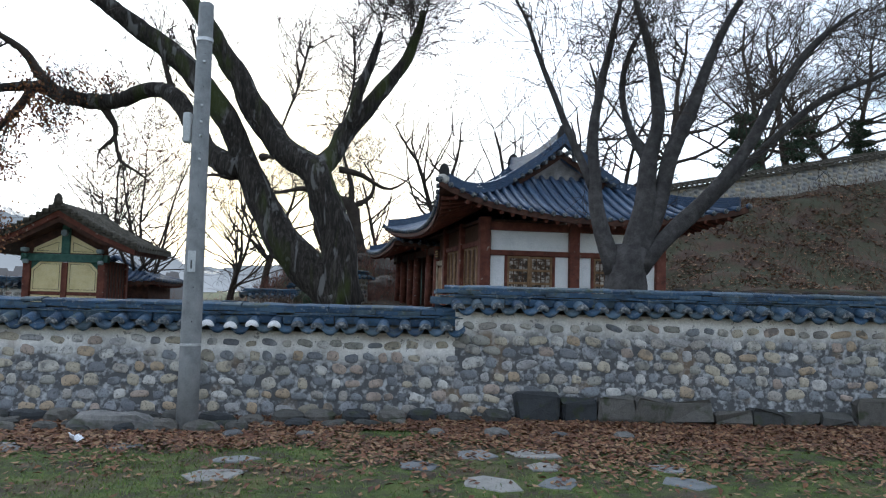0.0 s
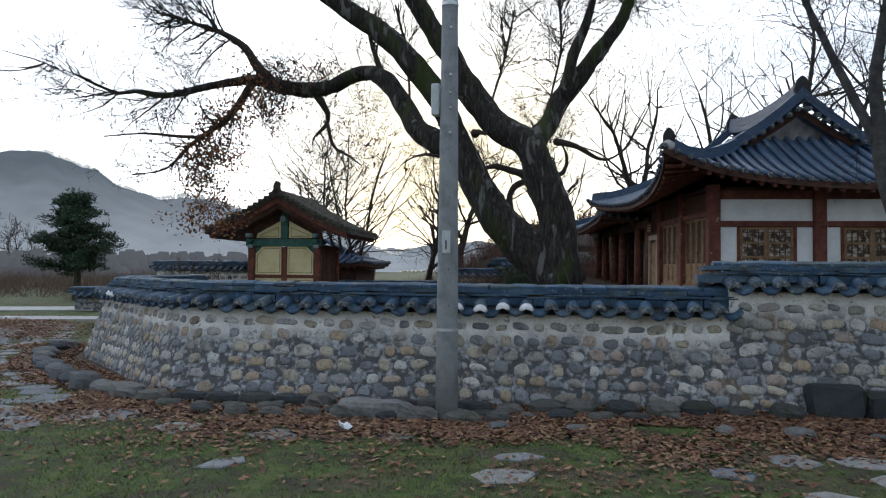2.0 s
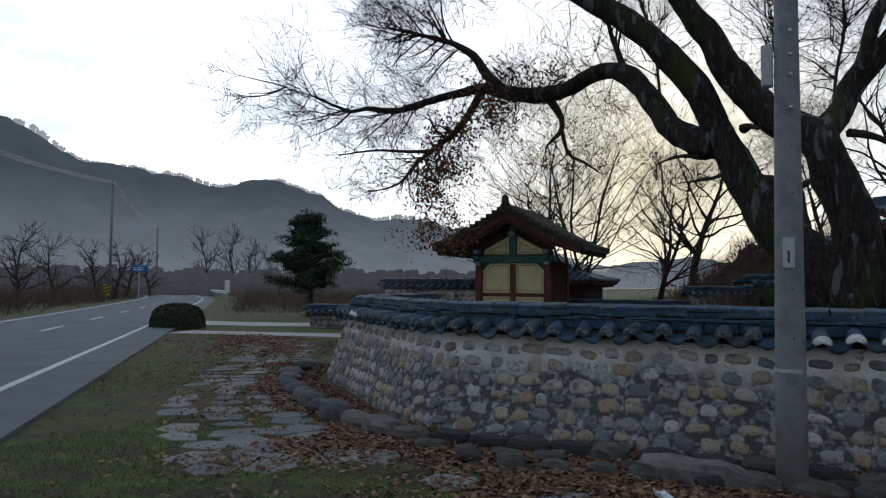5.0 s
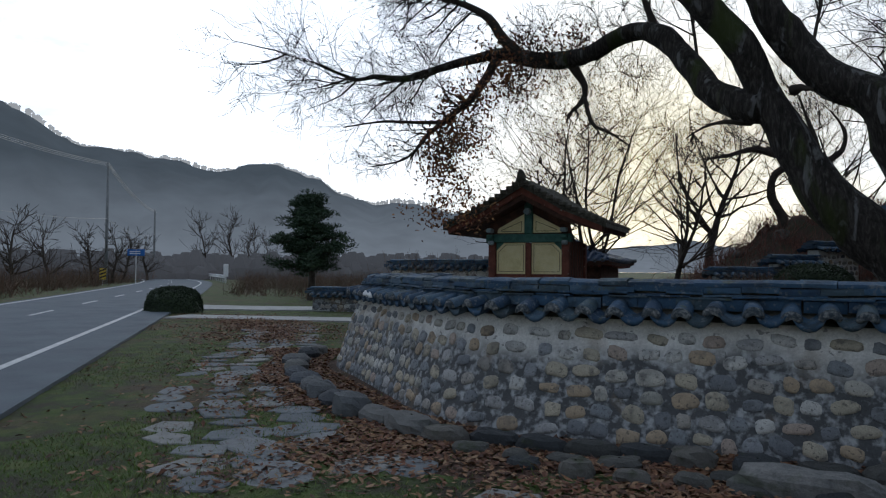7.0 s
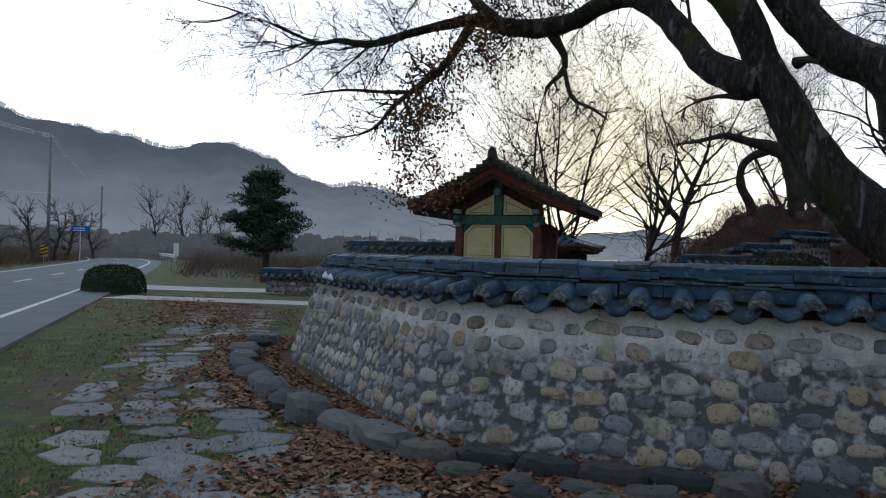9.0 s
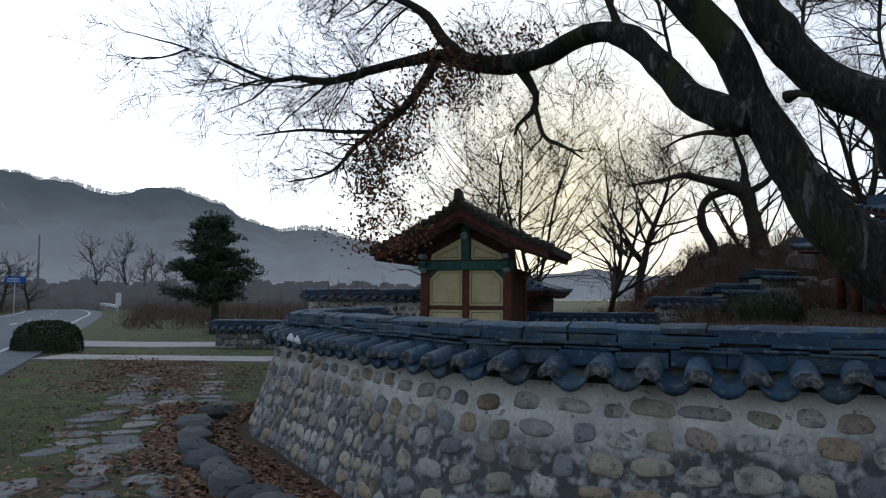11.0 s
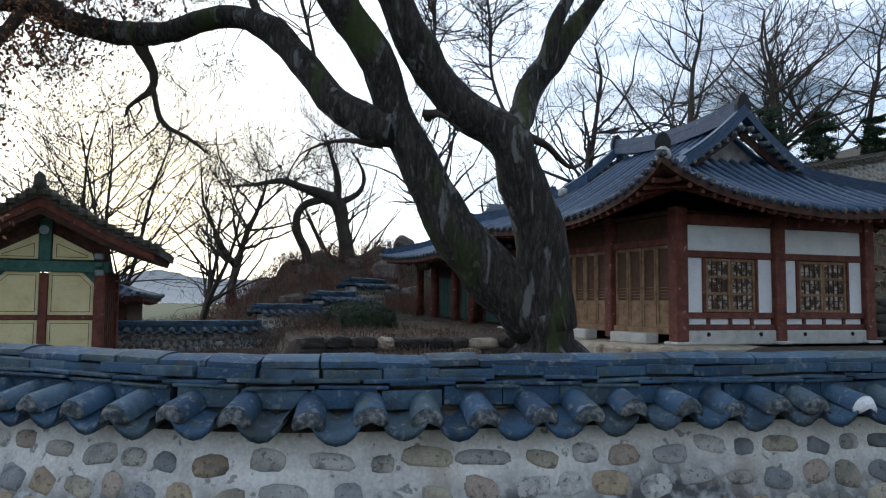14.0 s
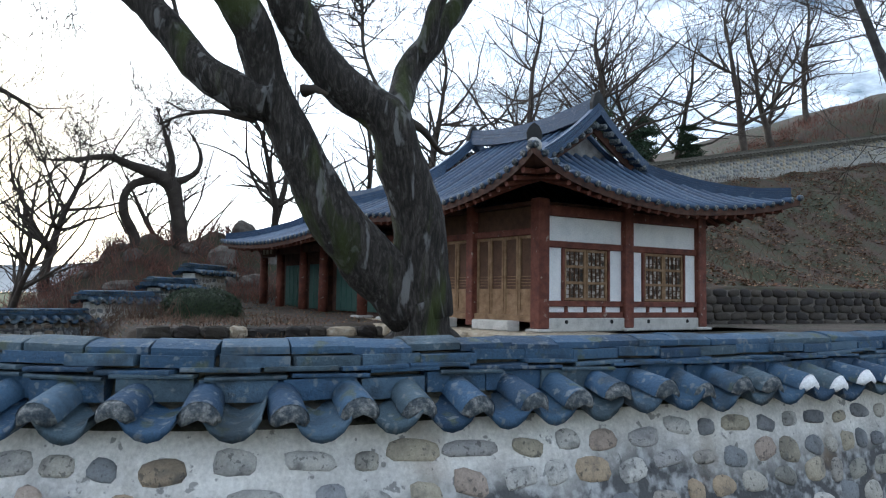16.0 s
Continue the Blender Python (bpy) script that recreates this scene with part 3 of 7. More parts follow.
def lobe(length, r0, r1, plug_mi):
    """A convex cover tile lying along -y, with its end plugged with lime."""
    b, n = Buf(), 8
    rings = [(0.0, r0, 0.0), (-length * 0.5, (r0 + r1) / 2, 0.0), (-length, r1, 0.0)]
    vs = []
    for y, r, z in rings:
        for j in range(n + 1):
            a = math.pi * j / n
            vs.append((math.cos(a) * r, y, math.sin(a) * r * 1.02 + z))
    m = n + 1
    b.add(vs, [(k * m + j, (k + 1) * m + j, (k + 1) * m + j + 1, k * m + j + 1) for k in range(2) for j in range(n)])
    rr = random.Random(int(length * 1000) + plug_mi)
    end = [(-math.cos(math.pi * j / n) * r1 * 0.99, -length + 0.004, math.sin(math.pi * j / n) * r1) for j in range(n + 1)]
    mid = [(x * 0.72, -length - 0.028 - rr.uniform(0, 0.012), z * 0.72 - 0.004) for x, y, z in end]
    b.add(end + mid + [(0, -length - 0.04, r1 * 0.3)], [(j, j + 1, m + j + 1, m + j) for j in range(n)] + [(m + j, m + j + 1, 2 * m) for j in range(n)] + [(0, m, 2 * m), (2 * m - 1, n, 2 * m)], plug_mi)
    return b


def trough(length, w):
    """A concave pan tile along -y with a turned-down lip."""
    b, n = Buf(), 6
    vs = []
    for y, dz in ((0, 0), (-length, 0), (-length - 0.006, 0)):
        for j in range(n + 1):
            a = math.pi * (1.15 + 0.70 * j / n)
            vs.append((math.cos(a) * w, y, (math.sin(a) + 0.62) * w + dz))
    m = n + 1
    for j in range(n + 1):
        x, y, z = vs[m + j]
        vs.append((x, y - 0.01, z - 0.045 * math.sin(math.pi * (0.12 + 0.76 * j / n))))
    fs = [(j, m + j, m + j + 1, j + 1) for j in range(n)] + [(m + j, 3 * m + j, 3 * m + j + 1, m + j + 1) for j in range(n)]
    for j in range(n + 1):
        x, y, z = vs[j]
        vs.append((x, y, z - 0.018))
    for j in range(n + 1):
        x, y, z = vs[3 * m + j]
        vs.append((x, y + 0.02, z))
    fs += [(4 * m + j + 1, 5 * m + j + 1, 5 * m + j, 4 * m + j) for j in range(n)] + [(3 * m + j, 5 * m + j, 5 * m + j + 1, 3 * m + j + 1) for j in range(n)]
    return b.add(vs, fs)


COVER = [lobe(0.29, 0.078, 0.090, 1).mesh("cover_tile", [M_TILE, M_PLUG], True), lobe(0.28, 0.076, 0.086, 1).mesh("cover_tile", [M_TILE, M_PLUG], True)]
COVER_WHITE = lobe(0.29, 0.078, 0.090, 1).mesh("cover_tile", [M_TILE, M_WHITE_PLUG], True)
PAN = trough(0.31, 0.135).mesh("pan_tile", M_TILE, True)


def slab_mesh(name, length, half, h, seed, crown=0.0):
    r = random.Random(seed)
    b = Buf()
    n = 5
    prof = []
    for i in range(n + 1):
        x = -half + 2 * half * i / n
        prof.append((x, h + crown * (1 - (x / half) ** 2)))
    poly = [(-half, 0.0), (-half * 1.01, h * 0.5)] + prof + [(half * 1.01, h * 0.5), (half, 0.0)]
    e0, e1 = r.uniform(-0.01, 0.01), r.uniform(-0.01, 0.01)
    b.prism(poly, -length / 2, length / 2, lambda a, z, d: (d + (e0 if d < 0 else e1) * a / half, a + 0.004 * math.sin(d * 9 + seed), z))
    return b.mesh(name, M_TILE)


COURSES = [(0.205, 0.098, 0.34, 0.0), (0.228, 0.017, 0.36, 0.0), (0.218, 0.019, 0.33, 0.0), (0.178, 0.052, 0.31, 0.0), (0.140, 0.034, 0.29, 0.032)]
COURSE_MESH = [[slab_mesh("ridge_tile", L * 0.996, hw, h, 10 * k + s, cr) for s in range(3)] for k, (hw, h, L, cr) in enumerate(COURSES)]


def frame_at(p, t):
    """A basis with x along the wall and -y out of its face."""
    t = Vector((t[0], t[1], 0)).normalized()
    nrm = Vector((-t.y, t.x, 0))
    return Matrix(((t.x, nrm.x, 0, p[0]), (t.y, nrm.y, 0, p[1]), (0, 0, 1, p[2] if len(p) > 2 else 0), (0, 0, 0, 1)))


def along(line, step):
    pts = spline([(x, y, 0) for x, y in line], step)
    out = []
    for i, p in enumerate(pts):
        d = pts[min(i + 1, len(pts) - 1)] - pts[max(i - 1, 0)]
        out.append((p, d))
    return out


def coping(owner, line, z_eave, white=(), pieces=True):
    """Pan and cover tiles on both sides and five courses of ridge tiles."""
    rr = random.Random(int(z_eave * 100) + len(line))
    for i, (p, d) in enumerate(along(line, 0.285)):
        base = frame_at((p.x, p.y, 0), d)
        for side in (0, 180):
            turn = base @ pose(0, 0, 0, 0, 0, side)
            q = Vector((p.x, p.y))
            is_white = side == 0 and any((q - Vector(w)).length < 0.145 for w in white)
            tilt = 15 + rr.uniform(-3, 3)
            ob = new("cover_tile", COVER_WHITE if is_white else COVER[i % 2])
            ob.parent = owner
            ob.matrix_basis = turn @ pose(rr.uniform(-0.012, 0.012), -0.15, z_eave + 0.062, tilt, 0, rr.uniform(-5, 5))
            ob = new("pan_tile", PAN)
            ob.parent = owner
            ob.matrix_basis = turn @ pose(0.1425 + rr.uniform(-0.01, 0.01), -0.15, z_eave + 0.066, tilt - 2, 0, rr.uniform(-3, 3))
    core = Buf()
    trk = along(line, 0.3)
    for p, d in trk:
        m = frame_at((p.x, p.y, z_eave), d)
        core.v.extend([tuple(m @ Vector(v)) for v in ((0, -0.34, -0.06), (0, -0.17, 0.02), (0, -0.09, 0.24), (0, 0.09, 0.24), (0, 0.17, 0.02), (0, 0.34, -0.06))])
    for i in range(len(trk) - 1):
        for j in range(6):
            core.f.append((i * 6 + j, (i + 1) * 6 + j, (i + 1) * 6 + (j + 1) % 6, i * 6 + (j + 1) % 6))
    core.m = [0] * len(core.f)
    part("coping_bed", core, M_OLDTILE, owner)
    z = z_eave + 0.042
    for k, (hw, h, L, cr) in enumerate(COURSES):
        for i, (p, d) in enumerate(along(line, L)):
            ob = new("ridge_tile", COURSE_MESH[k][rr.randrange(3)])
            ob.parent = owner
            off = (k * 0.37 % 1) * L
            u = d.normalized() * (off - L / 2)
            ob.matrix_basis = frame_at((p.x + u.x, p.y + u.y, z + rr.uniform(-0.006, 0.006)), d) @ pose(0, rr.uniform(-0.014, 0.014), 0, rr.uniform(-2.5, 2.5), rr.uniform(-1.6, 1.6), rr.uniform(-2.2, 2.2))
        z += h + 0.004


def wall_body(name, line, z_top, half, batter, material, owner, z0=-0.15):
    b = Buf()
    rows = along(line, 0.2)
    prof = lambda x: [(-half - batter(x) * (1 - z0 / z_top), z0), (-half - batter(x) * 0.5, z_top * 0.5), (-half, z_top), (half, z_top), (half + 0.05, z0)]
    k = 5
    for p, d in rows:
        m = frame_at((p.x, p.y, 0), d)
        b.v.extend([tuple(m @ Vector((0, a, z))) for a, z in prof(p.x)])
    for i in range(len(rows) - 1):
        for j in range(k):
            b.f.append((i * k + j, (i + 1) * k + j, (i + 1) * k + (j + 1) % k, i * k + (j + 1) % k))
    b.f += [tuple(range(k)), tuple(reversed(range((len(rows) - 1) * k, len(rows) * k)))]
    b.m = [0] * len(b.f)
    return part(name, b, material, owner)


def face_stones(owner, line, z_top, half, batter, z_lo, near, seed, size=0.27, row_h=0.168, body_top=1.2):
    """Field stones bedded in the outer face, in uneven courses."""
    rr = random.Random(seed)
    rest = Buf()
    count = 0
    rows = int((z_top - z_lo) / row_h)
    track = along(line, 0.02)
    spots = []
    for k in range(rows):
        s = rr.uniform(0, 0.12)
        top = k == rows - 1
        while True:
            w = size * rr.uniform(0.62, 1.20) * (0.92 if k % 3 == 1 else 1.0)
            s += w / 2
            i = int(s / 0.02)
            if i >= len(track) - 3:
                break
            p, d = track[i]
            h = row_h * (rr.uniform(0.56, 0.70) if top else rr.uniform(0.68, 0.94))
            if rr.random() < 0.12:
                h *= 0.75
            z = z_lo + (k + 0.5) * row_h + rr.uniform(-0.022, 0.022)
            spots.append((near(p.x), p, d, z, w * rr.uniform(0.70, 0.90), h, rr.randrange(14), rr.uniform(-16, 16)))
            s += w / 2
    spots.sort(key=lambda q: q[0])
    for _, p, d, z, w, h, kind, turn in spots:
        bt = batter(p.x)
        off = half + bt * (1 - z / body_top)
        lean = math.degrees(math.atan2(bt, body_top))
        m = frame_at((p.x, p.y, 0), d) @ pose(0, -off + 0.012, z, -lean, turn, 0) @ Matrix.Diagonal((w, 0.075, h, 1))
        if count < 300:
            ob = new("stone", STONES[kind])
            ob.parent = owner
            ob.matrix_basis = m
        else:
            rest.add([tuple(m @ Vector(v)) for v in STONE_BUFS[kind].v], STONE_BUFS[kind].f)
        count += 1
    if rest.v:
        tagged(part("stones_far_along", rest, M_STONE_JOINED, owner, smooth=True), kind="stuff")


def low_batter(x):
    return 0.14 + 0.24 * smooth01(-0.5, -4.5, x)


wall_low = tagged(thing("wall_courtyard", "low curving field-stone wall, lime plastered, with a grey tile coping", "wall"), kind="structure")
wall_body("wall_core", WALL_LOW, 1.13, 0.235, low_batter, M_MORTAR, wall_low)
face_stones(wall_low, WALL_LOW, 1.13, 0.235, low_batter, 0.02, lambda x: abs(x + 4), 3, body_top=1.13)
coping(wall_low, WALL_LOW, 1.165, white=[(-1.79, 0.19), (-1.50, 0.2), (-1.22, 0.2), (-0.94, 0.22), (-8.05, 2.48), (-8.25, 2.66)])

wall_high = tagged(thing("wall_courtyard_raised", "taller stretch of field-stone wall on big footing blocks, tile coping", "wall"), kind="structure")
wall_body("wall_core", WALL_HIGH, 1.44, 0.25, lambda x: 0.16, M_MORTAR_HIGH, wall_high)
face_stones(wall_high, WALL_HIGH, 1.44, 0.25, lambda x: 0.16, 0.30, lambda x: abs(x - 4), 8, size=0.29, body_top=1.44)
face_stones(wall_high, [(1.36, 0.36), (2.3, 0.36)], 0.42, 0.25, lambda x: 0.16, 0.03, lambda x: x, 9, body_top=1.44)
coping(wall_high, WALL_HIGH, 1.475)
xb, rb = 2.15, random.Random(5)
while xb < 12:
    wb = rb.uniform(0.38, 0.75)
    hb = rb.uniform(0.16, 0.40)
    bb = Buf().box((-wb / 2 + 0.012, -0.10, 0), (wb / 2 - 0.012, 0.12, hb), c=0.03)
    bb.v = [(x + rb.uniform(-0.04, 0.04), y + rb.uniform(-0.05, 0.04), z + rb.uniform(-0.045, 0.045)) for x, y, z in bb.v]
    ob = part("footing_block", bb, M_FOOT, wall_high)
    ob.matrix_basis = pose(xb + wb / 2, -0.12, 0.0, 0, 0, rb.uniform(-2, 2))
    xb += wb

# other walls farther off
for nm, line, ze, lab in (("wall_roadside", [(-19.2, 15.6), (-17.0, 16.2), (-14.0, 17.0)], 0.60, "short field-stone wall with tile coping beside the lane"),
                          ("wall_gate_side", [(-15.4, 15.0), (-13.5, 14.9), (-11.3, 14.9)], 1.60, "tile-capped wall joining the gatehouse"),
                          ("wall_back", [(-10.6, 18.3), (-8.4, 18.45), (-7.0, 18.8), (-5.5, 19.4)], 0.92, "low plastered wall with dark tile coping at the back"),
                          ("wall_back_step", [(-5.6, 19.4), (-4.6, 19.8), (-3.7, 20.2)], 1.42, "stepped stretch of plastered wall with tile coping"),
                          ("wall_back_high", [(-3.8, 20.3), (-3.2, 20.9), (-2.5, 21.6)], 1.85, "stepped stretch of plastered wall with tile coping"),
                          ("wall_back_top", [(-2.6, 21.8), (-2.0, 22.6), (-1.3, 23.4)], 2.35, "stepped stretch of plastered wall with tile coping"),
                          ("wall_hill", [(10.0, 24.3), (16.0, 24.3), (24.0, 24.3), (34.0, 24.3), (44.0, 24.3)], 0.0, "long stone wall with tile coping along the hillside")):
    o = tagged(thing(nm, lab, "wall"), kind="structure")
    if nm == "wall_hill":
        b = Buf()
        st = Buf()
        top = lambda x: 7.5 + 0.19 * (x - 15.9)
        cps = Buf()
        for i in range(68):
            x0, x1 = 10 + i * 0.5, 10.5 + i * 0.5
            b.add([(x0, 24.05, top(x0) - 2.2), (x1, 24.05, top(x1) - 2.2), (x1, 24.05, top(x1)), (x0, 24.05, top(x0)), (x0, 24.5, top(x0)), (x1, 24.5, top(x1)), (x0, 24.5, top(x0) - 2.2), (x1, 24.5, top(x1) - 2.2)], [(0, 1, 2, 3), (3, 2, 5, 4), (4, 5, 7, 6)])
            for k in range(5):
                for q in range(2):
                    xx, zz = x0 + q * 0.25 + R.uniform(0, 0.08), top(x0) - 0.12 - k * 0.2
                    w, h, kind = R.uniform(0.17, 0.24), R.uniform(0.13, 0.18), R.randrange(14)
                    st.add([(xx + v[0] * w, 24.05 + v[1] * 0.08, zz + v[2] * h) for v in STONE_BUFS[kind].v], STONE_BUFS[kind].f)
            cps.box((x0, 23.78, 0), (x1 - 0.02, 24.77, 0.10), lambda x, y, z: (x, y, z + top(x) - 0.25 * abs(y - 24.27)))
            cps.box((x0, 24.10, 0.06), (x1 - 0.02, 24.44, 0.26), lambda x, y, z: (x, y, z + top(x)))
            for q in range(2):
                xx = x0 + q * 0.25
                cps.tube([(xx, 24.2, top(xx) + 0.14), (xx, 23.72, top(xx) + 0.0)], [0.06, 0.06], 5)
        part("wall_core", b, mat("hill_wall_mortar", [(0.26, 0.25, 0.23), (0.38, 0.37, 0.34)], 0.95, 2, 30, 0.4), o)
        tagged(part("stones", st, M_STONE_JOINED, o, smooth=True), kind="stuff")
        tagged(part("coping_tiles", cps, M_OLDTILE, o), kind="stuff")
    else:
        wall_body("wall_core", line, ze - 0.02, 0.22, lambda x: 0.05, M_MORTAR, o)
        face_stones(o, line, ze - 0.03, 0.22, lambda x: 0.05, 0.1, lambda x: x, 21, size=0.26, row_h=0.19, body_top=ze - 0.02)
        coping(o, line, ze)

# dry-stone bank below the hillside
bank = tagged(thing("wall_retaining", "dark dry-stone retaining bank at the foot of the hill", "wall"), kind="structure")
part("bank_core", Buf().box((8.6, 12.75, 0.5), (30, 13.1, 2.0)), M_ROCK, bank)
for k in range(5):
    xx = 8.6 + R.uniform(0, 0.3)
    while xx < 24:
        w = R.uniform(0.35, 0.75)
        ob = new("bank_stone", STONES[R.randrange(14)])
        ob.parent = bank
        ob.matrix_basis = pose(xx + w / 2, 12.76, 0.98 + k * 0.235, 0, R.uniform(-10, 10), 0) @ Matrix.Diagonal((w * 0.98, 0.2, 0.26, 1))
        ob.material_slots[0].link = "OBJECT"
        ob.material_slots[0].material = M_DRYSTONE
        xx += w


# ---- road and lane ----
def strip(name, line, a, b, z, material, label, category, owner=None):
    buf = Buf()
    pts = along(line, 1.5)
    for p, d in pts:
        t = Vector((d.x, d.y, 0)).normalized()
        n = Vector((-t.y, t.x, 0))
        for o, dz in ((a, -0.12), (a, 0), (b, 0), (b, -0.12)):
            q = p + n * o
            buf.v.append((q.x, q.y, z + dz))
    for i in range(len(pts) - 1):
        for j in range(3):
            buf.f.append((i * 4 + j, i * 4 + j + 1, i * 4 + j + 5, i * 4 + j + 4))
    buf.m = [0] * len(buf.f)
    ob = part(name, buf, material, owner, label)
    if not owner:
        tagged(ob, label, category, kind="structure")
    return ob


ROADLINE = [(26, -44), (12.9, -29.5), (-13.4, 0.0), (-23.75, 11.6), (-41.0, 30.8), (-62.0, 53.0), (-82.0, 70.0), (-104.0, 86.0), (-132.0, 102.0), (-168.0, 116.0)]
road = strip("road", ROADLINE, -1.1, 6.2, 0.055, M_ROAD, "two-lane grey asphalt road curving away", "road")
strip("edge_line", ROADLINE, -0.07, 0.07, 0.060, M_LINE, "", "", road)
strip("edge_line", ROADLINE, 5.75, 5.88, 0.060, M_LINE, "", "", road)
for i, (p, d) in enumerate(along(ROADLINE, 8.0)):
    t = Vector((d.x, d.y, 0)).normalized()
    q = p + Vector((-t.y, t.x, 0)) * 2.9
    if q.y < 75:
        strip("centre_dash", [(q.x, q.y), (q.x + t.x * 1.5, q.y + t.y * 1.5), (q.x + t.x * 3, q.y + t.y * 3)], -0.06, 0.06, 0.061, M_LINE, "", "", road)
strip("lane", [(-25.6, 14.6), (-22.0, 15.2), (-18.0, 17.3), (-12.0, 21.0), (-4.0, 27.0)], -1.3, 1.3, 0.05, M_CONCRETE, "narrow concrete lane joining the road", "lane")
strip("concrete_path", [(-20.6, 10.2), (-17.5, 11.1), (-14.0, 12.1), (-11.6, 12.8)], -0.75, 0.75, 0.045, M_CONCRETE, "pale concrete strip path across the verge", "path")


# ---- kerb stones, footing stones, flagstones ----
def rough_block(w, d, h, seed):
    r, b = random.Random(seed), Buf()
    e = r.uniform(2.6, 4.2)
    off = Vector((r.uniform(0, 50), r.uniform(0, 50), r.uniform(0, 50)))

    def fn(u, v):
        a, t = 2 * math.pi * u, math.pi * (0.02 + 0.96 * v)
        c = Vector((math.cos(a) * math.sin(t), math.sin(a) * math.sin(t), math.cos(t)))
        k = (abs(c.x) ** e + abs(c.y) ** e + abs(c.z) ** e) ** (-1 / e)
        c = c * k
        c = c * (1 + 0.20 * noise.noise(c * 1.3 + off) + 0.13 * noise.noise(c * 3.5 + off))
        return (c.x * w / 2, c.y * d / 2, c.z * (h + 0.06) / 2 + (h - 0.06) / 2)

    b.grid(fn, 14, 8)
    return b


def lay(name, label, category, group, line, step, sizes, material, seed, skip=0.0):
    r = random.Random(seed)
    meshes = [rough_block(*sizes(r), seed + i).mesh(name, material) for i in range(9)]
    for p, d in along(line, step):
        if r.random() < skip:
            continue
        ob = new(name, meshes[r.randrange(9)])
        x, y = p.x + r.uniform(-0.05, 0.05), p.y + r.uniform(-0.06, 0.06)
        ob.matrix_basis = pose(x, y, ground_z(x, y) - 0.01, r.uniform(-4, 4), r.uniform(-4, 4), math.degrees(math.atan2(d.y, d.x)) + r.uniform(-9, 9))
        tagged(ob, label, category, group)


lay("kerb_stone", "dark rough kerb stone bedded in leaf litter", "stone", "kerb along the curved wall", [(-10.6, 4.0), (-10.2, 2.9), (-9.3, 1.75), (-8.2, 0.72), (-7.2, -0.05), (-6.2, -0.62), (-5.6, -0.95)], 0.56, lambda r: (r.uniform(0.46, 0.70), r.uniform(0.32, 0.48), r.uniform(0.14, 0.25)), M_KERB, 31)
lay("footing_stone", "grey footing slab laid along the wall's foot", "stone", "upper footing course", [(-5.6, -0.85), (-4.2, -0.86), (-2.4, -0.72), (-0.5, -0.50), (1.9, -0.32)], 0.44, lambda r: (r.uniform(0.26, 0.50), r.uniform(0.20, 0.30), r.uniform(0.10, 0.17)), M_FOOT, 51, 0.05)
lay("footing_stone", "flat dark stone wedged between footing courses", "stone", "middle footing course", [(-5.2, -1.15), (-4.0, -1.10), (-2.4, -1.0), (-0.5, -0.80), (1.4, -0.62)], 0.42, lambda r: (r.uniform(0.20, 0.42), r.uniform(0.16, 0.26), r.uniform(0.06, 0.11)), M_FOOT, 57, 0.2)
lay("footing_stone", "loose grey stone in the outer footing course", "stone", "outer footing course", [(-4.6, -1.45), (-3.4, -1.36), (-2.3, -1.28), (-0.9, -1.1)], 0.42, lambda r: (r.uniform(0.22, 0.42), r.uniform(0.18, 0.28), r.uniform(0.08, 0.15)), M_FOOT, 71, 0.1)
lay("footing_stone", "low loose stone half sunk in leaves", "stone", "scattered stones", [(-1.2, -1.5), (0.2, -1.35), (2.0, -1.2), (4.5, -1.2)], 0.75, lambda r: (r.uniform(0.18, 0.34), r.uniform(0.14, 0.22), r.uniform(0.05, 0.09)), M_KERB, 91, 0.45)
long_slab = part("footing_slab", rough_block(0.98, 0.22, 0.20, 5), M_BLOCK)
long_slab.matrix_basis = pose(-2.62, -1.30, 0.0, 0, 0, -4)
tagged(long_slab, "long dressed grey slab lying in the footing course", "stone")


def flag_mesh(seed):
    r = random.Random(seed)
    n = r.randrange(5, 8)
    poly = [(math.cos(2 * math.pi * i / n + r.uniform(-0.25, 0.25)) * r.uniform(0.8, 1.1), math.sin(2 * math.pi * i / n + r.uniform(-0.25, 0.25)) * r.uniform(0.6, 0.85)) for i in range(n)]
    b = Buf()
    inner = [(x * 0.93, y * 0.93) for x, y in poly]
    vs = [(x, y, -0.05) for x, y in poly] + [(x, y, 0.018) for x, y in poly] + [(x, y, 0.028) for x, y in inner]
    b.add(vs, [(i, (i + 1) % n, n + (i + 1) % n, n + i) for i in range(n)] + [(n + i, n + (i + 1) % n, 2 * n + (i + 1) % n, 2 * n + i) for i in range(n)] + [tuple(range(2 * n, 3 * n))])
    return b.mesh("flagstone", M_FLAG)


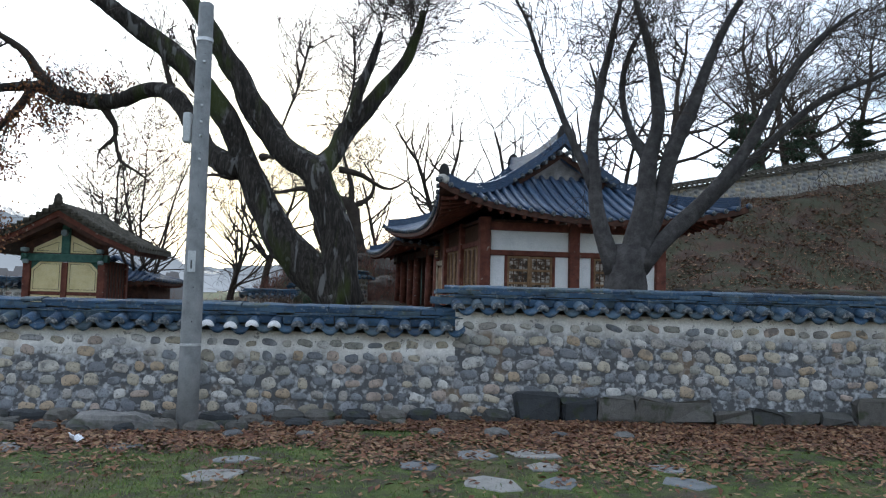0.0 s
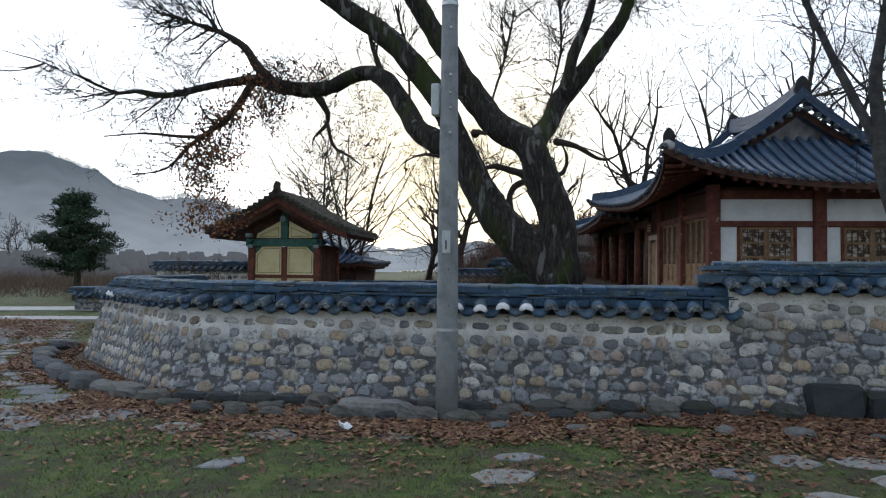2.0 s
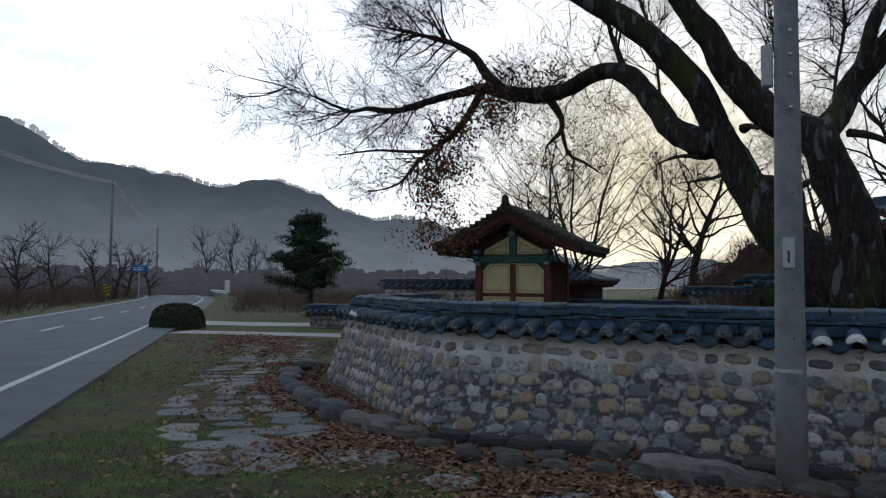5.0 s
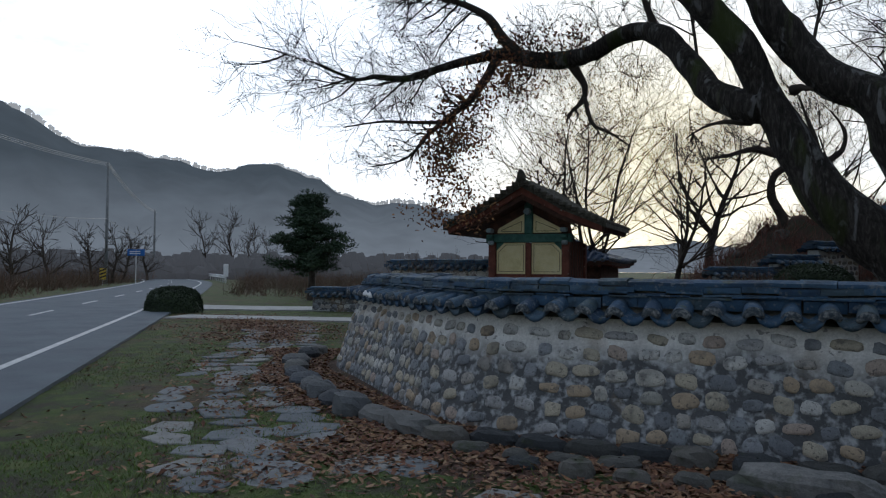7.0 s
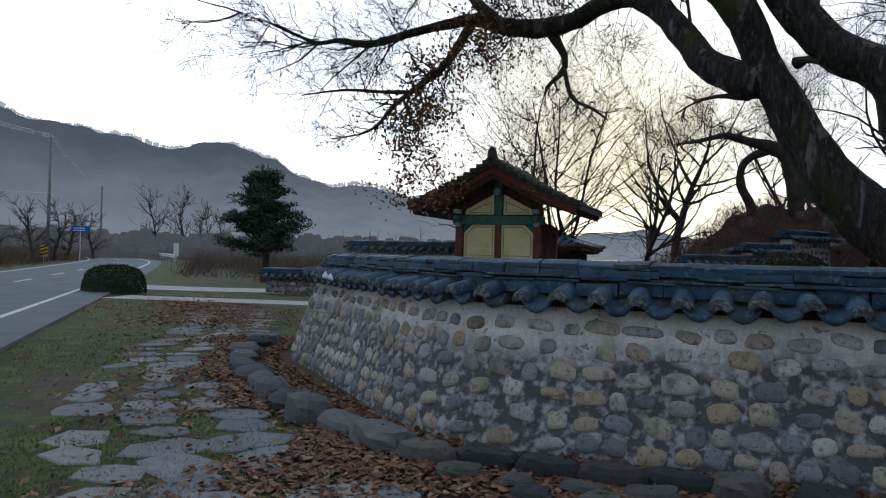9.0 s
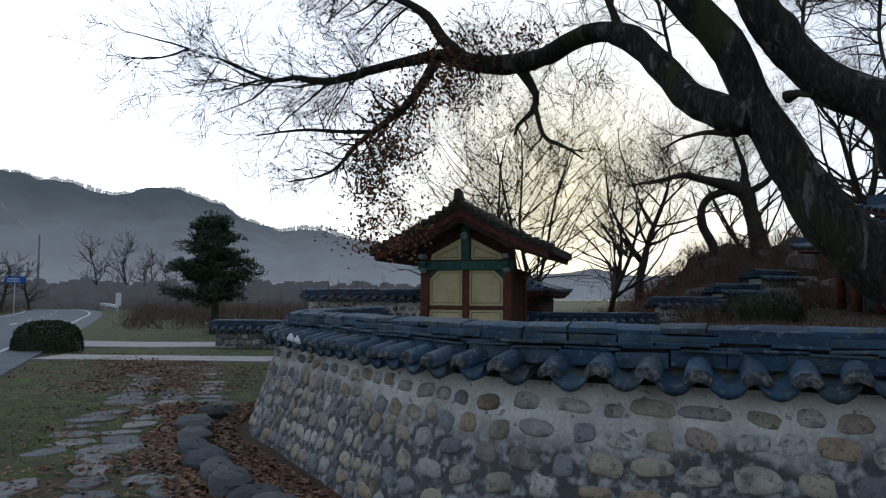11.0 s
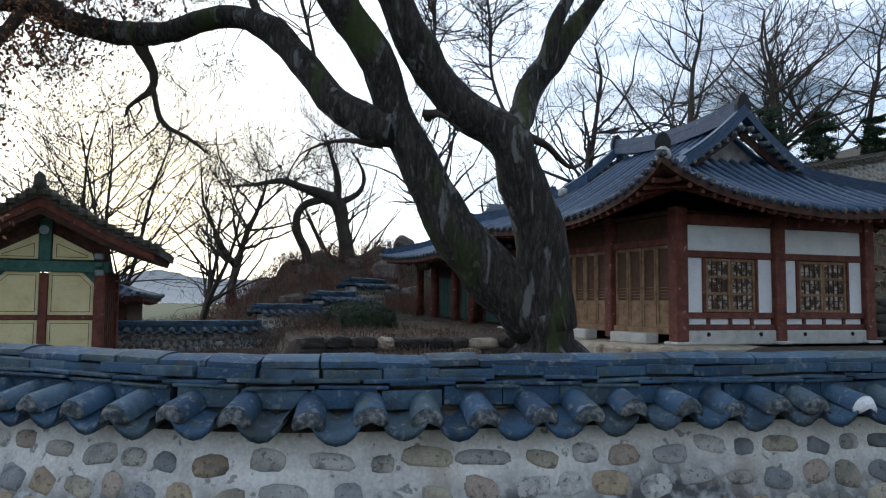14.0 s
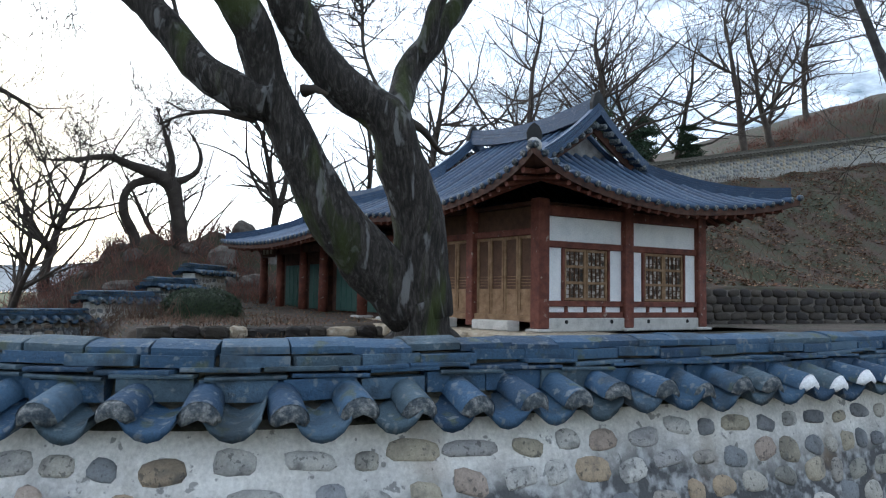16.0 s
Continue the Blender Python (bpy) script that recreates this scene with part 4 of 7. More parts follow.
FLAGS = [flag_mesh(i) for i in range(12)]
rf = random.Random(12)
for line, step, width, keep in (([(-15.5, 9.2), (-12.6, 5.4), (-10.9, 2.6), (-9.4, 0.4), (-8.0, -1.0), (-6.9, -1.9), (-6.0, -2.6)], 0.52, 0.95, 0.86), ([(-6.2, -2.2), (-5.0, -2.7), (-3.6, -2.9), (-2.0, -2.8), (0.5, -2.9), (3.5, -2.8)], 0.6, 0.9, 0.20)):
    for p, d in along(line, step):
        n = Vector((-d.y, d.x, 0)).normalized()
        for o in (-width * 0.62, 0, width * 0.62):
            if rf.random() > keep:
                continue
            q = p + n * (o + rf.uniform(-0.1, 0.1))
            s = rf.uniform(0.26, 0.42) if q.x < -5.5 else rf.uniform(0.18, 0.34)
            ob = new("flagstone", FLAGS[rf.randrange(12)])
            ob.matrix_basis = pose(q.x, q.y, ground_z(q.x, q.y) - 0.014, rf.uniform(-2, 2), rf.uniform(-2, 2), rf.uniform(0, 360)) @ Matrix.Diagonal((s, s, 1, 1))
            tagged(ob, "worn grey flagstone sunk in the turf", "flagstone", "flagstone path")


# ---- concrete pole ----
pole = thing("utility_pole", "slim grey concrete pole with steel bands beside the wall", "pole", at=(-1.84, -1.12, 0))
part("shaft", Buf().tube([(0, 0, -0.1), (0, 0, 0.8), (0, 0, 5.08), (0, 0, 5.10)], [0.128, 0.122, 0.088, 0.07], 20), M_POLE, pole, smooth=True)
for zb in (0.98, 3.17, 3.45, 3.62, 3.82, 4.35):
    r = 0.126 - 0.009 * zb
    part("band", Buf().tube([(0, 0, zb - 0.016), (0, 0, zb + 0.016)], [r + 0.005, r + 0.005], 20), M_STEEL, pole, "bright steel band")
    part("bolt", Buf().box((0.02, -r - 0.03, zb - 0.012), (0.045, -r + 0.005, zb + 0.012), c=0.003), M_STEEL, pole)
part("number_plate", Buf().prism([(-0.045, 1.83), (0.045, 1.83), (0.045, 2.08), (-0.045, 2.08)], -0.126, -0.112, lambda a, z, d: (a, d, z)), M_PLATE, pole, "pale metal number plate")
part("plate_mark", Buf().box((-0.008, -0.1285, 1.87), (0.008, -0.1265, 1.97)), M_BLACKLINE, pole)
box_ob = part("junction_box", Buf().box((-0.20, -0.06, 3.38), (-0.105, 0.05, 3.74), c=0.012), M_PLATE, pole, "pale grey junction box strapped on")
part("cap", Buf().tube([(0, 0, 4.62), (0, 0, 4.66)], [0.10, 0.10], 16), M_STEEL, pole)
for k in range(9):
    za = 1.25 + 0.4 * k
    part("step_hole", Buf().tube([(0.03, -0.126 + 0.009 * za, za), (0.03, -0.119 + 0.009 * za, za)], [0.009, 0.009], 6), M_HOLE, pole)

scrap = part("paper_scrap", Buf().grid(lambda u, v: (0.13 * (u - 0.5) + 0.02 * math.sin(9 * v), 0.10 * (v - 0.5), 0.055 + 0.03 * math.sin(7 * u + 3 * v)), 6, 6), M_LITTER)
scrap.matrix_basis = pose(-2.76, -2.0, 0.0, 12, 20, 30)
tagged(scrap, "crumpled white paper scrap on fallen leaves", "litter")


# low terrace step across the courtyard
terrace = tagged(thing("wall_terrace", "low terrace edge of dark dressed and tan stones in the courtyard", "wall"), kind="structure")
part("terrace_core", Buf().box((-4.7, 13.56, 0.1), (1.1, 13.9, 0.93)), M_ROCK, terrace)
rw = random.Random(63)
for k in range(3):
    xx = -4.8 + rw.uniform(0, 0.2)
    while xx < 0.9:
        w, h = rw.uniform(0.4, 0.85), rw.uniform(0.20, 0.25)
        ob = part("terrace_block", rough_block(w * 0.97, 0.30, h, 700 + k * 40 + int(xx * 9)), M_TANSTONE if rw.random() < 0.30 else M_DRYSTONE, terrace)
        ob.matrix_basis = pose(xx + w / 2, 13.52 + rw.uniform(-0.04, 0.04), 0.24 + k * 0.245, 0, 0, rw.uniform(-3, 3))
        xx += w


# ---- tiled timber halls ----
class Roof:
    """A hip-and-gable roof over a leaning rectangle; a: across, b: along, both from the front corner of the eaves."""

    def __init__(self, at, u, v, width, length, z_eave, rise, gable, flare, owner, sag=0.30, far=None, bow=0.0):
        self.at, self.u, self.v = Vector(at), Vector(u), Vector(v)
        self.W, self.L, self.ze, self.rise, self.g, self.flare, self.owner, self.sag = width, length, z_eave, rise, gable, flare, owner, sag
        self.far = flare if far is None else far
        self.bow = bow

    def h(self, d):
        t = max(0, d) / (self.W / 2)
        return self.rise * ((1 - self.sag) * t + self.sag * t * t)

    def p(self, a, b, d, up=0.0):
        """The place at (a, b) when the slope has climbed d inwards."""
        lift = 0.0
        for ca, sf in ((a, 1.0), (self.W - a, 0.62)):
            for cb, fl in ((b, self.flare), (self.L - b, self.far)):
                lift = max(lift, sf * fl * math.exp(-(max(0, ca) / 1.7 + max(0, cb) / 1.7) * 0.95))
        # the eaves draw in between the corners
        in_a = math.sin(math.pi * min(max(b / self.L, 0), 1)) ** 0.8 * (max(0, 1 - a / self.g) - max(0, 1 - (self.W - a) / self.g))
        in_b = math.sin(math.pi * min(max(a / self.W, 0), 1)) ** 0.8 * (max(0, 1 - b / self.g) - max(0, 1 - (self.L - b) / self.g))
        q = self.at + self.u * (a + self.bow * in_a) + self.v * (b + 0.7 * self.bow * in_b)
        return (q.x, q.y, self.ze + self.h(d) + lift + up)

    def slopes(self):
        """Rows of the four slopes: (kind, where along, how far up)."""
        W, L, g = self.W, self.L, self.g
        return {
            "west": (L, lambda s: min(s, L - s) if min(s, L - s) < g else W / 2, lambda s, d, up=0: self.p(d, s, d, up)),
            "east": (L, lambda s: min(s, L - s) if min(s, L - s) < g else W / 2, lambda s, d, up=0: self.p(W - d, s, d, up)),
            "south": (W, lambda s: min(s, W - s, g), lambda s, d, up=0: self.p(s, d, d, up)),
            "north": (W, lambda s: min(s, W - s, g), lambda s, d, up=0: self.p(s, L - d, d, up)),
        }

    def build(self, spacing=0.29, soffit=1.25):
        for name, (span, reach, f) in self.slopes().items():
            n = int(span / spacing)
            sheet, under = Buf(), Buf()
            for i in range(n):
                s0, s1 = span * i / n, span * (i + 1) / n
                r0, r1 = reach(s0 + 1e-4), reach(s1 - 1e-4)
                k = 7
                for b, up, cut in ((sheet, 0.0, 1.0), (under, -0.14, None)):
                    vs = []
                    for s, r in ((s0, r0), ((s0 + s1) / 2, (r0 + r1) / 2), (s1, r1)):
                        rr_ = r if cut else min(r, soffit)
                        for j in range(k + 1):
                            x, y, z = f(s, rr_ * j / k, up)
                            if cut and s not in (s0, s1):
                                z -= 0.045
                            vs.append((x, y, z))
                    b.add(vs, [(c * (k + 1) + j, (c + 1) * (k + 1) + j, (c + 1) * (k + 1) + j + 1, c * (k + 1) + j + 1) for c in (0, 1) for j in range(k)])
            part("pan_tile_slope", sheet, M_ROOF, self.owner, "blue-grey pan tiles between the cover tiles", weld=True)
            part("eave_soffit", under, M_DARKWOOD, self.owner, weld=True)
            rim = Buf()
            pts = [f(span * i / n, 0) for i in range(n + 1)]
            for a, b in zip(pts, pts[1:]):
                rim.add([a, b, (b[0], b[1], b[2] - 0.15), (a[0], a[1], a[2] - 0.15)], [(0, 1, 2, 3)])
            part("eave_fascia", rim, M_DARKWOOD, self.owner, weld=True)
            for i in range(n + 1):
                s = min(max(span * i / n, 0.02), span - 0.02)
                r = reach(s)
                k = 5
                row = Buf()
                row.tube([f(s, -0.05 + (r + 0.05) * j / k, 0.015) for j in range(k + 1)], [0.072] * (k + 1), 7)
                part("cover_tile", row, M_ROOF, self.owner, smooth=True)
                a, b = Vector(f(s, -0.05, 0.015)), Vector(f(s, 0.1, 0.015))
                d = (a - b).normalized()
                part("tile_end_plug", Buf().tube([a, a + d * 0.03, a + d * 0.045], [0.070, 0.062, 0.03], 8), M_PLUG, self.owner, smooth=True)
                if i < n:
                    sm = span * (i + 0.5) / n
                    rr_ = min(soffit, reach(sm))
                    if rr_ > 0.3:
                        part("rafter", Buf().tube([f(sm, 0.06, -0.20), f(sm, rr_, -0.22)], [0.055, 0.055], 7), M_REDWOOD, self.owner)

    def ridge(self, name, pts, w, h, label=""):
        b = Buf()
        pts = [Vector(p) for p in pts]
        for lay_, (ww, z0, z1) in enumerate(((w, -0.05, h * 0.35), (w * 0.88, h * 0.38, h * 0.62), (w * 0.80, h * 0.65, h * 0.88), (w * 0.6, h * 0.9, h * 1.1))):
            vs = []
            for i, p in enumerate(pts):
                d = pts[min(i + 1, len(pts) - 1)] - pts[max(i - 1, 0)]
                s = Vector((-d.y, d.x, 0)).normalized() * ww / 2
                for o, z in ((-1, z0), (-1, z1), (1, z1), (1, z0)):
                    vs.append((p.x + s.x * o, p.y + s.y * o, p.z + z))
            n = len(pts)
            b.add(vs, [(i * 4 + j, (i + 1) * 4 + j, (i + 1) * 4 + (j + 1) % 4, i * 4 + (j + 1) % 4) for i in range(n - 1) for j in range(4)] + [(0, 1, 2, 3), tuple(4 * n - 4 + j for j in (3, 2, 1, 0))])
        return part(name, b, M_ROOF, self.owner, label)

    def finish(self, front_gable=True, horn=True):
        W, L, g = self.W, self.L, self.g
        c = W / 2
        out = 0.55
        top = self.h(c)
        up_ = lambda a, b, z: (lambda q: (q.x, q.y, self.ze + z))(self.at + self.u * a + self.v * b)
        b0, b1 = g - out, L - g + out
        self.ridge("main_ridge", [up_(c, b0 + (b1 - b0) * i / 8, top + 0.06 + 0.22 * (2 * i / 8 - 1) ** 2) for i in range(9)], 0.30, 0.34)
        for sa in (-1, 1):
            for sb, bb in ((0, b0), (1, b1)):
                edge = [up_(c + sa * (c - (g * 0.80 + (c - g * 0.80) * j / 6)), bb, self.h(g * 0.80 + (c - g * 0.80) * j / 6) + 0.06 + (0.2 * (j / 6) ** 2)) for j in range(7)]
                self.ridge("gable_ridge", edge, 0.26, 0.22)
                corner = (0 if sa < 0 else W, 0 if sb == 0 else L)
                hip = []
                for j in range(7):
                    d = 0.12 + (g * 0.95 - 0.12) * j / 6
                    hip.append(self.p(d if sa < 0 else W - d, d if sb == 0 else L - d, d, 0.05))
                self.ridge("hip_ridge", hip, 0.24, 0.20)
                if horn and sb == 0 and sa < 0:
                    x, y, z = hip[0]
                    e = Buf()
                    prof = [(-0.13, 0), (-0.14, 0.13), (-0.09, 0.24), (0, 0.31), (0.09, 0.24), (0.14, 0.13), (0.13, 0)]
                    dirn = (Vector(hip[0]) - Vector(hip[2]))
                    dirn = Vector((dirn.x, dirn.y, 0)).normalized()
                    side = Vector((-dirn.y, dirn.x, 0))
                    e.prism(prof, -0.03, 0.05, lambda a_, z_, d_: (x + side.x * a_ + dirn.x * d_, y + side.y * a_ + dirn.y * d_, z + 0.14 + z_))
                    part("ridge_end_tile", e, M_BLACKLINE, self.owner, "black arched ridge-end tile")
                    part("ridge_end_mortar", Buf().tube([(x, y, z + 0.02), (x + dirn.x * 0.12, y + dirn.y * 0.12, z + 0.06)], [0.15, 0.12], 9), M_GRANITE, self.owner, smooth=True)
        if horn:
            for bb, sgn in ((b0, -1), (b1, 1)):
                tile = Buf().prism([(-0.17, 0), (-0.19, 0.20), (-0.11, 0.42), (0, 0.50), (0.11, 0.42), (0.19, 0.20), (0.17, 0)], bb - 0.05, bb + 0.05, lambda a_, z_, d_: up_(c + a_, d_, top + 0.30 + z_))
                part("ridge_end_tile", tile, M_BLACKLINE, self.owner, "black arched ridge-end tile")
                knob = up_(g * 0.80, bb, self.h(g * 0.80) + 0.10)
                part("ridge_end_mortar", Buf().tube([knob, (knob[0] - self.u.x * 0.16, knob[1] - self.u.y * 0.16, knob[2] + 0.03)], [0.16, 0.12], 9), M_GRANITE, self.owner, smooth=True)
        for bb, sgn in ((g, -1), (L - g, 1)):
            poly = [(self.g * 0.62, self.h(g * 0.62)), (W - g * 0.62, self.h(g * 0.62))] + [(W - (g * 0.62 + (c - g * 0.62) * j / 5), self.h(g * 0.62 + (c - g * 0.62) * j / 5) - 0.05) for j in range(1, 6)] + [(g * 0.62 + (c - g * 0.62) * j / 5, self.h(g * 0.62 + (c - g * 0.62) * j / 5) - 0.05) for j in range(4, 0, -1)]
            gb_ = Buf().prism(poly, bb, bb + 0.1, lambda a_, z_, d_: up_(a_, d_, z_))
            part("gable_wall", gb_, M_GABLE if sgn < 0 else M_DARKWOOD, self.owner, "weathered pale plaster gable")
            for sa in (-1, 1):
                pts = [up_(c + sa * (c - (g * 0.70 + (c - g * 0.70) * j / 6)), bb + sgn * (out - 0.10), self.h(g * 0.70 + (c - g * 0.70) * j / 6) - 0.17) for j in range(7)]
                brd = Buf()
                for a_ in pts:
                    a_, dv = Vector(a_), self.v * 0.06
                    brd.v += [tuple(a_), tuple(a_ + Vector((0, 0, 0.2))), tuple(a_ + dv + Vector((0, 0, 0.2))), tuple(a_ + dv)]
                brd.f = [(i * 4 + j, i * 4 + 4 + j, i * 4 + 4 + (j + 1) % 4, i * 4 + (j + 1) % 4) for i in range(6) for j in range(4)]
                brd.m = [0] * len(brd.f)
                part("bargeboard", brd, M_DARKWOOD, self.owner, "dark red timber bargeboard")
                for j in range(7):
                    d = g * 0.85 + (c - g * 0.85) * (j + 0.4) / 7
                    x, y, z = up_(c + sa * (c - d), bb + sgn * (out + 0.02), self.h(d) + 0.05)
                    o_ = self.v * (sgn * 0.12)
                    part("verge_plug", Buf().tube([(x - o_.x, y - o_.y, z), (x + o_.x, y + o_.y, z - 0.02)], [0.075, 0.068], 8), M_PLUG, self.owner, smooth=True)
            if sgn < 0:
                for dx in (-0.28, 0.28):
                    part("gable_stud", Buf().prism([(c - 0.03 + dx * 0, self.h(g * 0.62)), (c + 0.03, self.h(g * 0.62)), (c + 0.03 + dx * 0.02, top - 1.0), (c - 0.03, top - 1.0)], bb - 0.02 - 0.004 * (dx > 0), bb - 0.002, lambda a_, z_, d_: up_(a_ + dx, d_, z_)), M_DARKWOOD, self.owner)


HU, HV = Vector((0.9958, 0.0916, 0)), Vector((-0.172, 0.985, 0))
HA = Vector((2.66, 9.42, 0))
hall = thing("lecture_hall", "old timber hall, red posts, white plaster panels, blue-grey tiled hip-and-gable roof", "hall", at=(0, 0, 0))
hp = lambda a, b, z: tuple(HA + HU * a + HV * b + Vector((0, 0, z)))


def hbox(name, lo, hi, material, label="", c=0.012, owner=None):
    return part(name, Buf().box(lo, hi, hp, c=c), material, owner or hall, label)


roof_a = Roof(HA + HU * -1.575 + HV * -1.56, HU, HV, 8.03, 9.46, 3.58, 2.20, 2.95, 0.86, hall, far=0.52, bow=0.5)
roof_a.build(soffit=1.6)
roof_a.finish()
# terrace and footing
hbox("terrace", (-1.0, -0.9, 0.25), (7.0, 14.6, 0.98), M_TANSTONE, "tan stone terrace under the hall", 0.04)
for k in range(16):
    a0 = -1.05
    hbox("terrace_stone", (a0 - 0.10 - R.uniform(0, 0.05), -0.9 + k * 0.97, 0.70), (a0 + 0.15, -0.9 + k * 0.97 + R.uniform(0.80, 0.94), R.uniform(0.94, 1.02)), M_TANSTONE, c=0.05)
for k in range(22):
    b0_ = -0.95 + k * 0.70
    hbox("terrace_stone", (-1.19 - R.uniform(0, 0.05), b0_, 0.25), (-0.9, b0_ + R.uniform(0.56, 0.67), R.uniform(0.62, 0.69)), M_TANSTONE, c=0.05)
BAY = 2.43
FLOOR = 1.14
for k, (a0, a1) in enumerate(((0.14, BAY - 0.14), (BAY + 0.14, 2 * BAY - 0.14))):
    sill = hbox("stone_sill", (a0 - 0.13, -0.10, 0.98), (a1 + 0.13, 0.16, FLOOR + 0.13), M_GRANITE, "pale stone sill with round vent holes", 0.02)
    for q in (0.22, 0.82):
        x, y, z = hp(a0 + (a1 - a0) * q, -0.103, FLOOR + 0.05)
        part("vent_hole", Buf().tube([(x, y + 0.004, z), (x - 0.0003, y - 0.003, z)], [0.045, 0.045], 10), M_HOLE, sill)
    hbox("ground_beam", (a0, -0.07, FLOOR + 0.13), (a1, 0.10, FLOOR + 0.25), M_REDWOOD)
    for q in range(4):
        w = (a1 - a0) / 4
        hbox("skirt_panel", (a0 + w * q + 0.04, -0.01, FLOOR + 0.25), (a0 + w * (q + 1) - 0.04, 0.05, FLOOR + 0.37), M_PLASTER, c=0.004)
        hbox("skirt_post", (a0 + w * q - 0.035, -0.045, FLOOR + 0.252), (a0 + w * q + 0.035, 0.06, FLOOR + 0.368), M_REDWOOD, c=0.004)
    hbox("sill_beam", (a0, -0.07, FLOOR + 0.37), (a1, 0.10, FLOOR + 0.49), M_REDWOOD)
    hbox("head_beam", (a0, -0.07, 2.74), (a1, 0.10, 2.88), M_REDWOOD)
    hbox("plaster_frieze", (a0, -0.01, 2.882), (a1, 0.06, 3.40), M_PLASTER, "white plaster panel under the eaves", 0.004)
    hbox("top_beam", (a0, -0.09, 3.402), (a1, 0.12, 3.62), M_REDWOOD)
    wa, wb = a0 + (0.48 if k == 0 else 0.42), a1 - (0.44 if k == 0 else 0.44)
    hbox("side_panel", (a0, -0.01, FLOOR + 0.492), (wa - 0.07, 0.06, 2.738), M_PLASTER, c=0.004)
    hbox("side_panel", (wb + 0.07, -0.01, FLOOR + 0.492), (a1, 0.06, 2.738), M_PLASTER, c=0.004)
    win = hbox("window", (wa - 0.068, -0.05, FLOOR + 0.492), (wa, 0.06, 2.738), M_REDWOOD, "weathered double lattice window with torn paper", 0.006)
    hbox("window_jamb", (wb, -0.05, FLOOR + 0.492), (wb + 0.068, 0.06, 2.738), M_REDWOOD, c=0.006, owner=win)
    hbox("window_paper", (wa, 0.020, FLOOR + 0.50), (wb, 0.035, 2.73), M_PAPER, "torn and stained window paper", 0, win)
    mid = (wa + wb) / 2
    zb, zt = FLOOR + 0.50, 2.73
    for s0, s1 in ((wa + 0.004, mid - 0.004), (mid + 0.004, wb - 0.004)):
        leaf = hbox("window_leaf", (s0, -0.03, zb), (s0 + 0.055, 0.015, zt), M_WOOD, c=0.005, owner=win)
        hbox("stile", (s1 - 0.055, -0.03, zb), (s1, 0.015, zt), M_WOOD, c=0.005, owner=win)
        for q in range(4):
            zz = zb + (zt - zb - 0.06) * q / 3
            hbox("rail", (s0 + 0.055, -0.027, zz), (s1 - 0.055, 0.015, zz + 0.06), M_WOOD, c=0.005, owner=win)
        for q in range(1, 4):
            xx = s0 + 0.055 + (s1 - s0 - 0.11) * q / 4
            hbox("glazing_bar", (xx - 0.008, -0.012, zb + 0.06), (xx + 0.008, 0.017, zt - 0.06), M_WOODDARK, c=0, owner=win)
        for q in range(1, 9):
            zz = zb + (zt - zb) * q / 9
            hbox("glazing_bar", (s0 + 0.055, -0.008, zz - 0.007), (s1 - 0.055, 0.018, zz + 0.007), M_WOODDARK, c=0, owner=win)
for k in range(3):
    a = k * BAY
    hbox("post", (a - 0.14, -0.13, 1.05), (a + 0.14, 0.15, 3.75), M_REDWOOD, "red-painted square post, paint flaking low down", 0.02)
    hbox("post_base", (a - 0.22, -0.22, 0.97), (a + 0.22, 0.22, 1.05), M_GRANITE, c=0.03)
# long side: two bays of folding lattice doors, then the door with its name board
for k in range(2):
    b0, b1 = 0.16 + k * 2.15, 2.02 + k * 2.15
    hbox("door_sill", (-0.10, b0 - 0.02, 1.18), (0.10, b1 + 0.02, 1.32), M_WOOD)
    hbox("door_head", (-0.10, b0 - 0.02, 3.00), (0.10, b1 + 0.02, 3.14), M_REDWOOD)
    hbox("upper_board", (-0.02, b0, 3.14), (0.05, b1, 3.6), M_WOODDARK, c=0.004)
    for q in range(4):
        w = (b1 - b0) / 4
        c0, c1 = b0 + q * w + 0.01, b0 + (q + 1) * w - 0.01
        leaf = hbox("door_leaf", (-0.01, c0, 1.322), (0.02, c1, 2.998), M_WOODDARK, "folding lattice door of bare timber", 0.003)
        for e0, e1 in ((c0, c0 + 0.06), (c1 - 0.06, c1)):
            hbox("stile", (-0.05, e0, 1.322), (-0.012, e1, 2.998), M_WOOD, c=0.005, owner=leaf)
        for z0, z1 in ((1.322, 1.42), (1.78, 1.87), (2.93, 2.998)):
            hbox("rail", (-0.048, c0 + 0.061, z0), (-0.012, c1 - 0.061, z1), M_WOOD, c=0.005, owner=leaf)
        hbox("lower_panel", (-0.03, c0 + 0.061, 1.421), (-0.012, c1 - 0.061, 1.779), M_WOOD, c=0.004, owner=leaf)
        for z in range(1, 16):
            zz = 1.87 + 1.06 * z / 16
            # slats from the fifth up take the darker copy, shade painted in
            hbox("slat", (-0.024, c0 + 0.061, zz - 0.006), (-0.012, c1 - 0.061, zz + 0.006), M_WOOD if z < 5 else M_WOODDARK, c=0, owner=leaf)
    hbox("post", (-0.16, b1 + 0.02, 1.05), (0.12, b1 + 0.26, 3.75), M_REDWOOD, "brown-red square post", 0.02)
    hbox("base_stone", (-0.45, b0 + 0.30, 0.98), (-0.12, b1 - 0.35, 1.20), M_GRANITE, "pale block step below the doors", 0.025)
b0, b1 = 4.62, 5.65
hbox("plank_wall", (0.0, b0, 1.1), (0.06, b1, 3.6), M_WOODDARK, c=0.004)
door = hbox("name_door", (-0.05, b0 + 0.10, 1.22), (-0.012, b1 - 0.10, 2.55), M_WOOD, "bare timber door with a pale frame", 0.006)
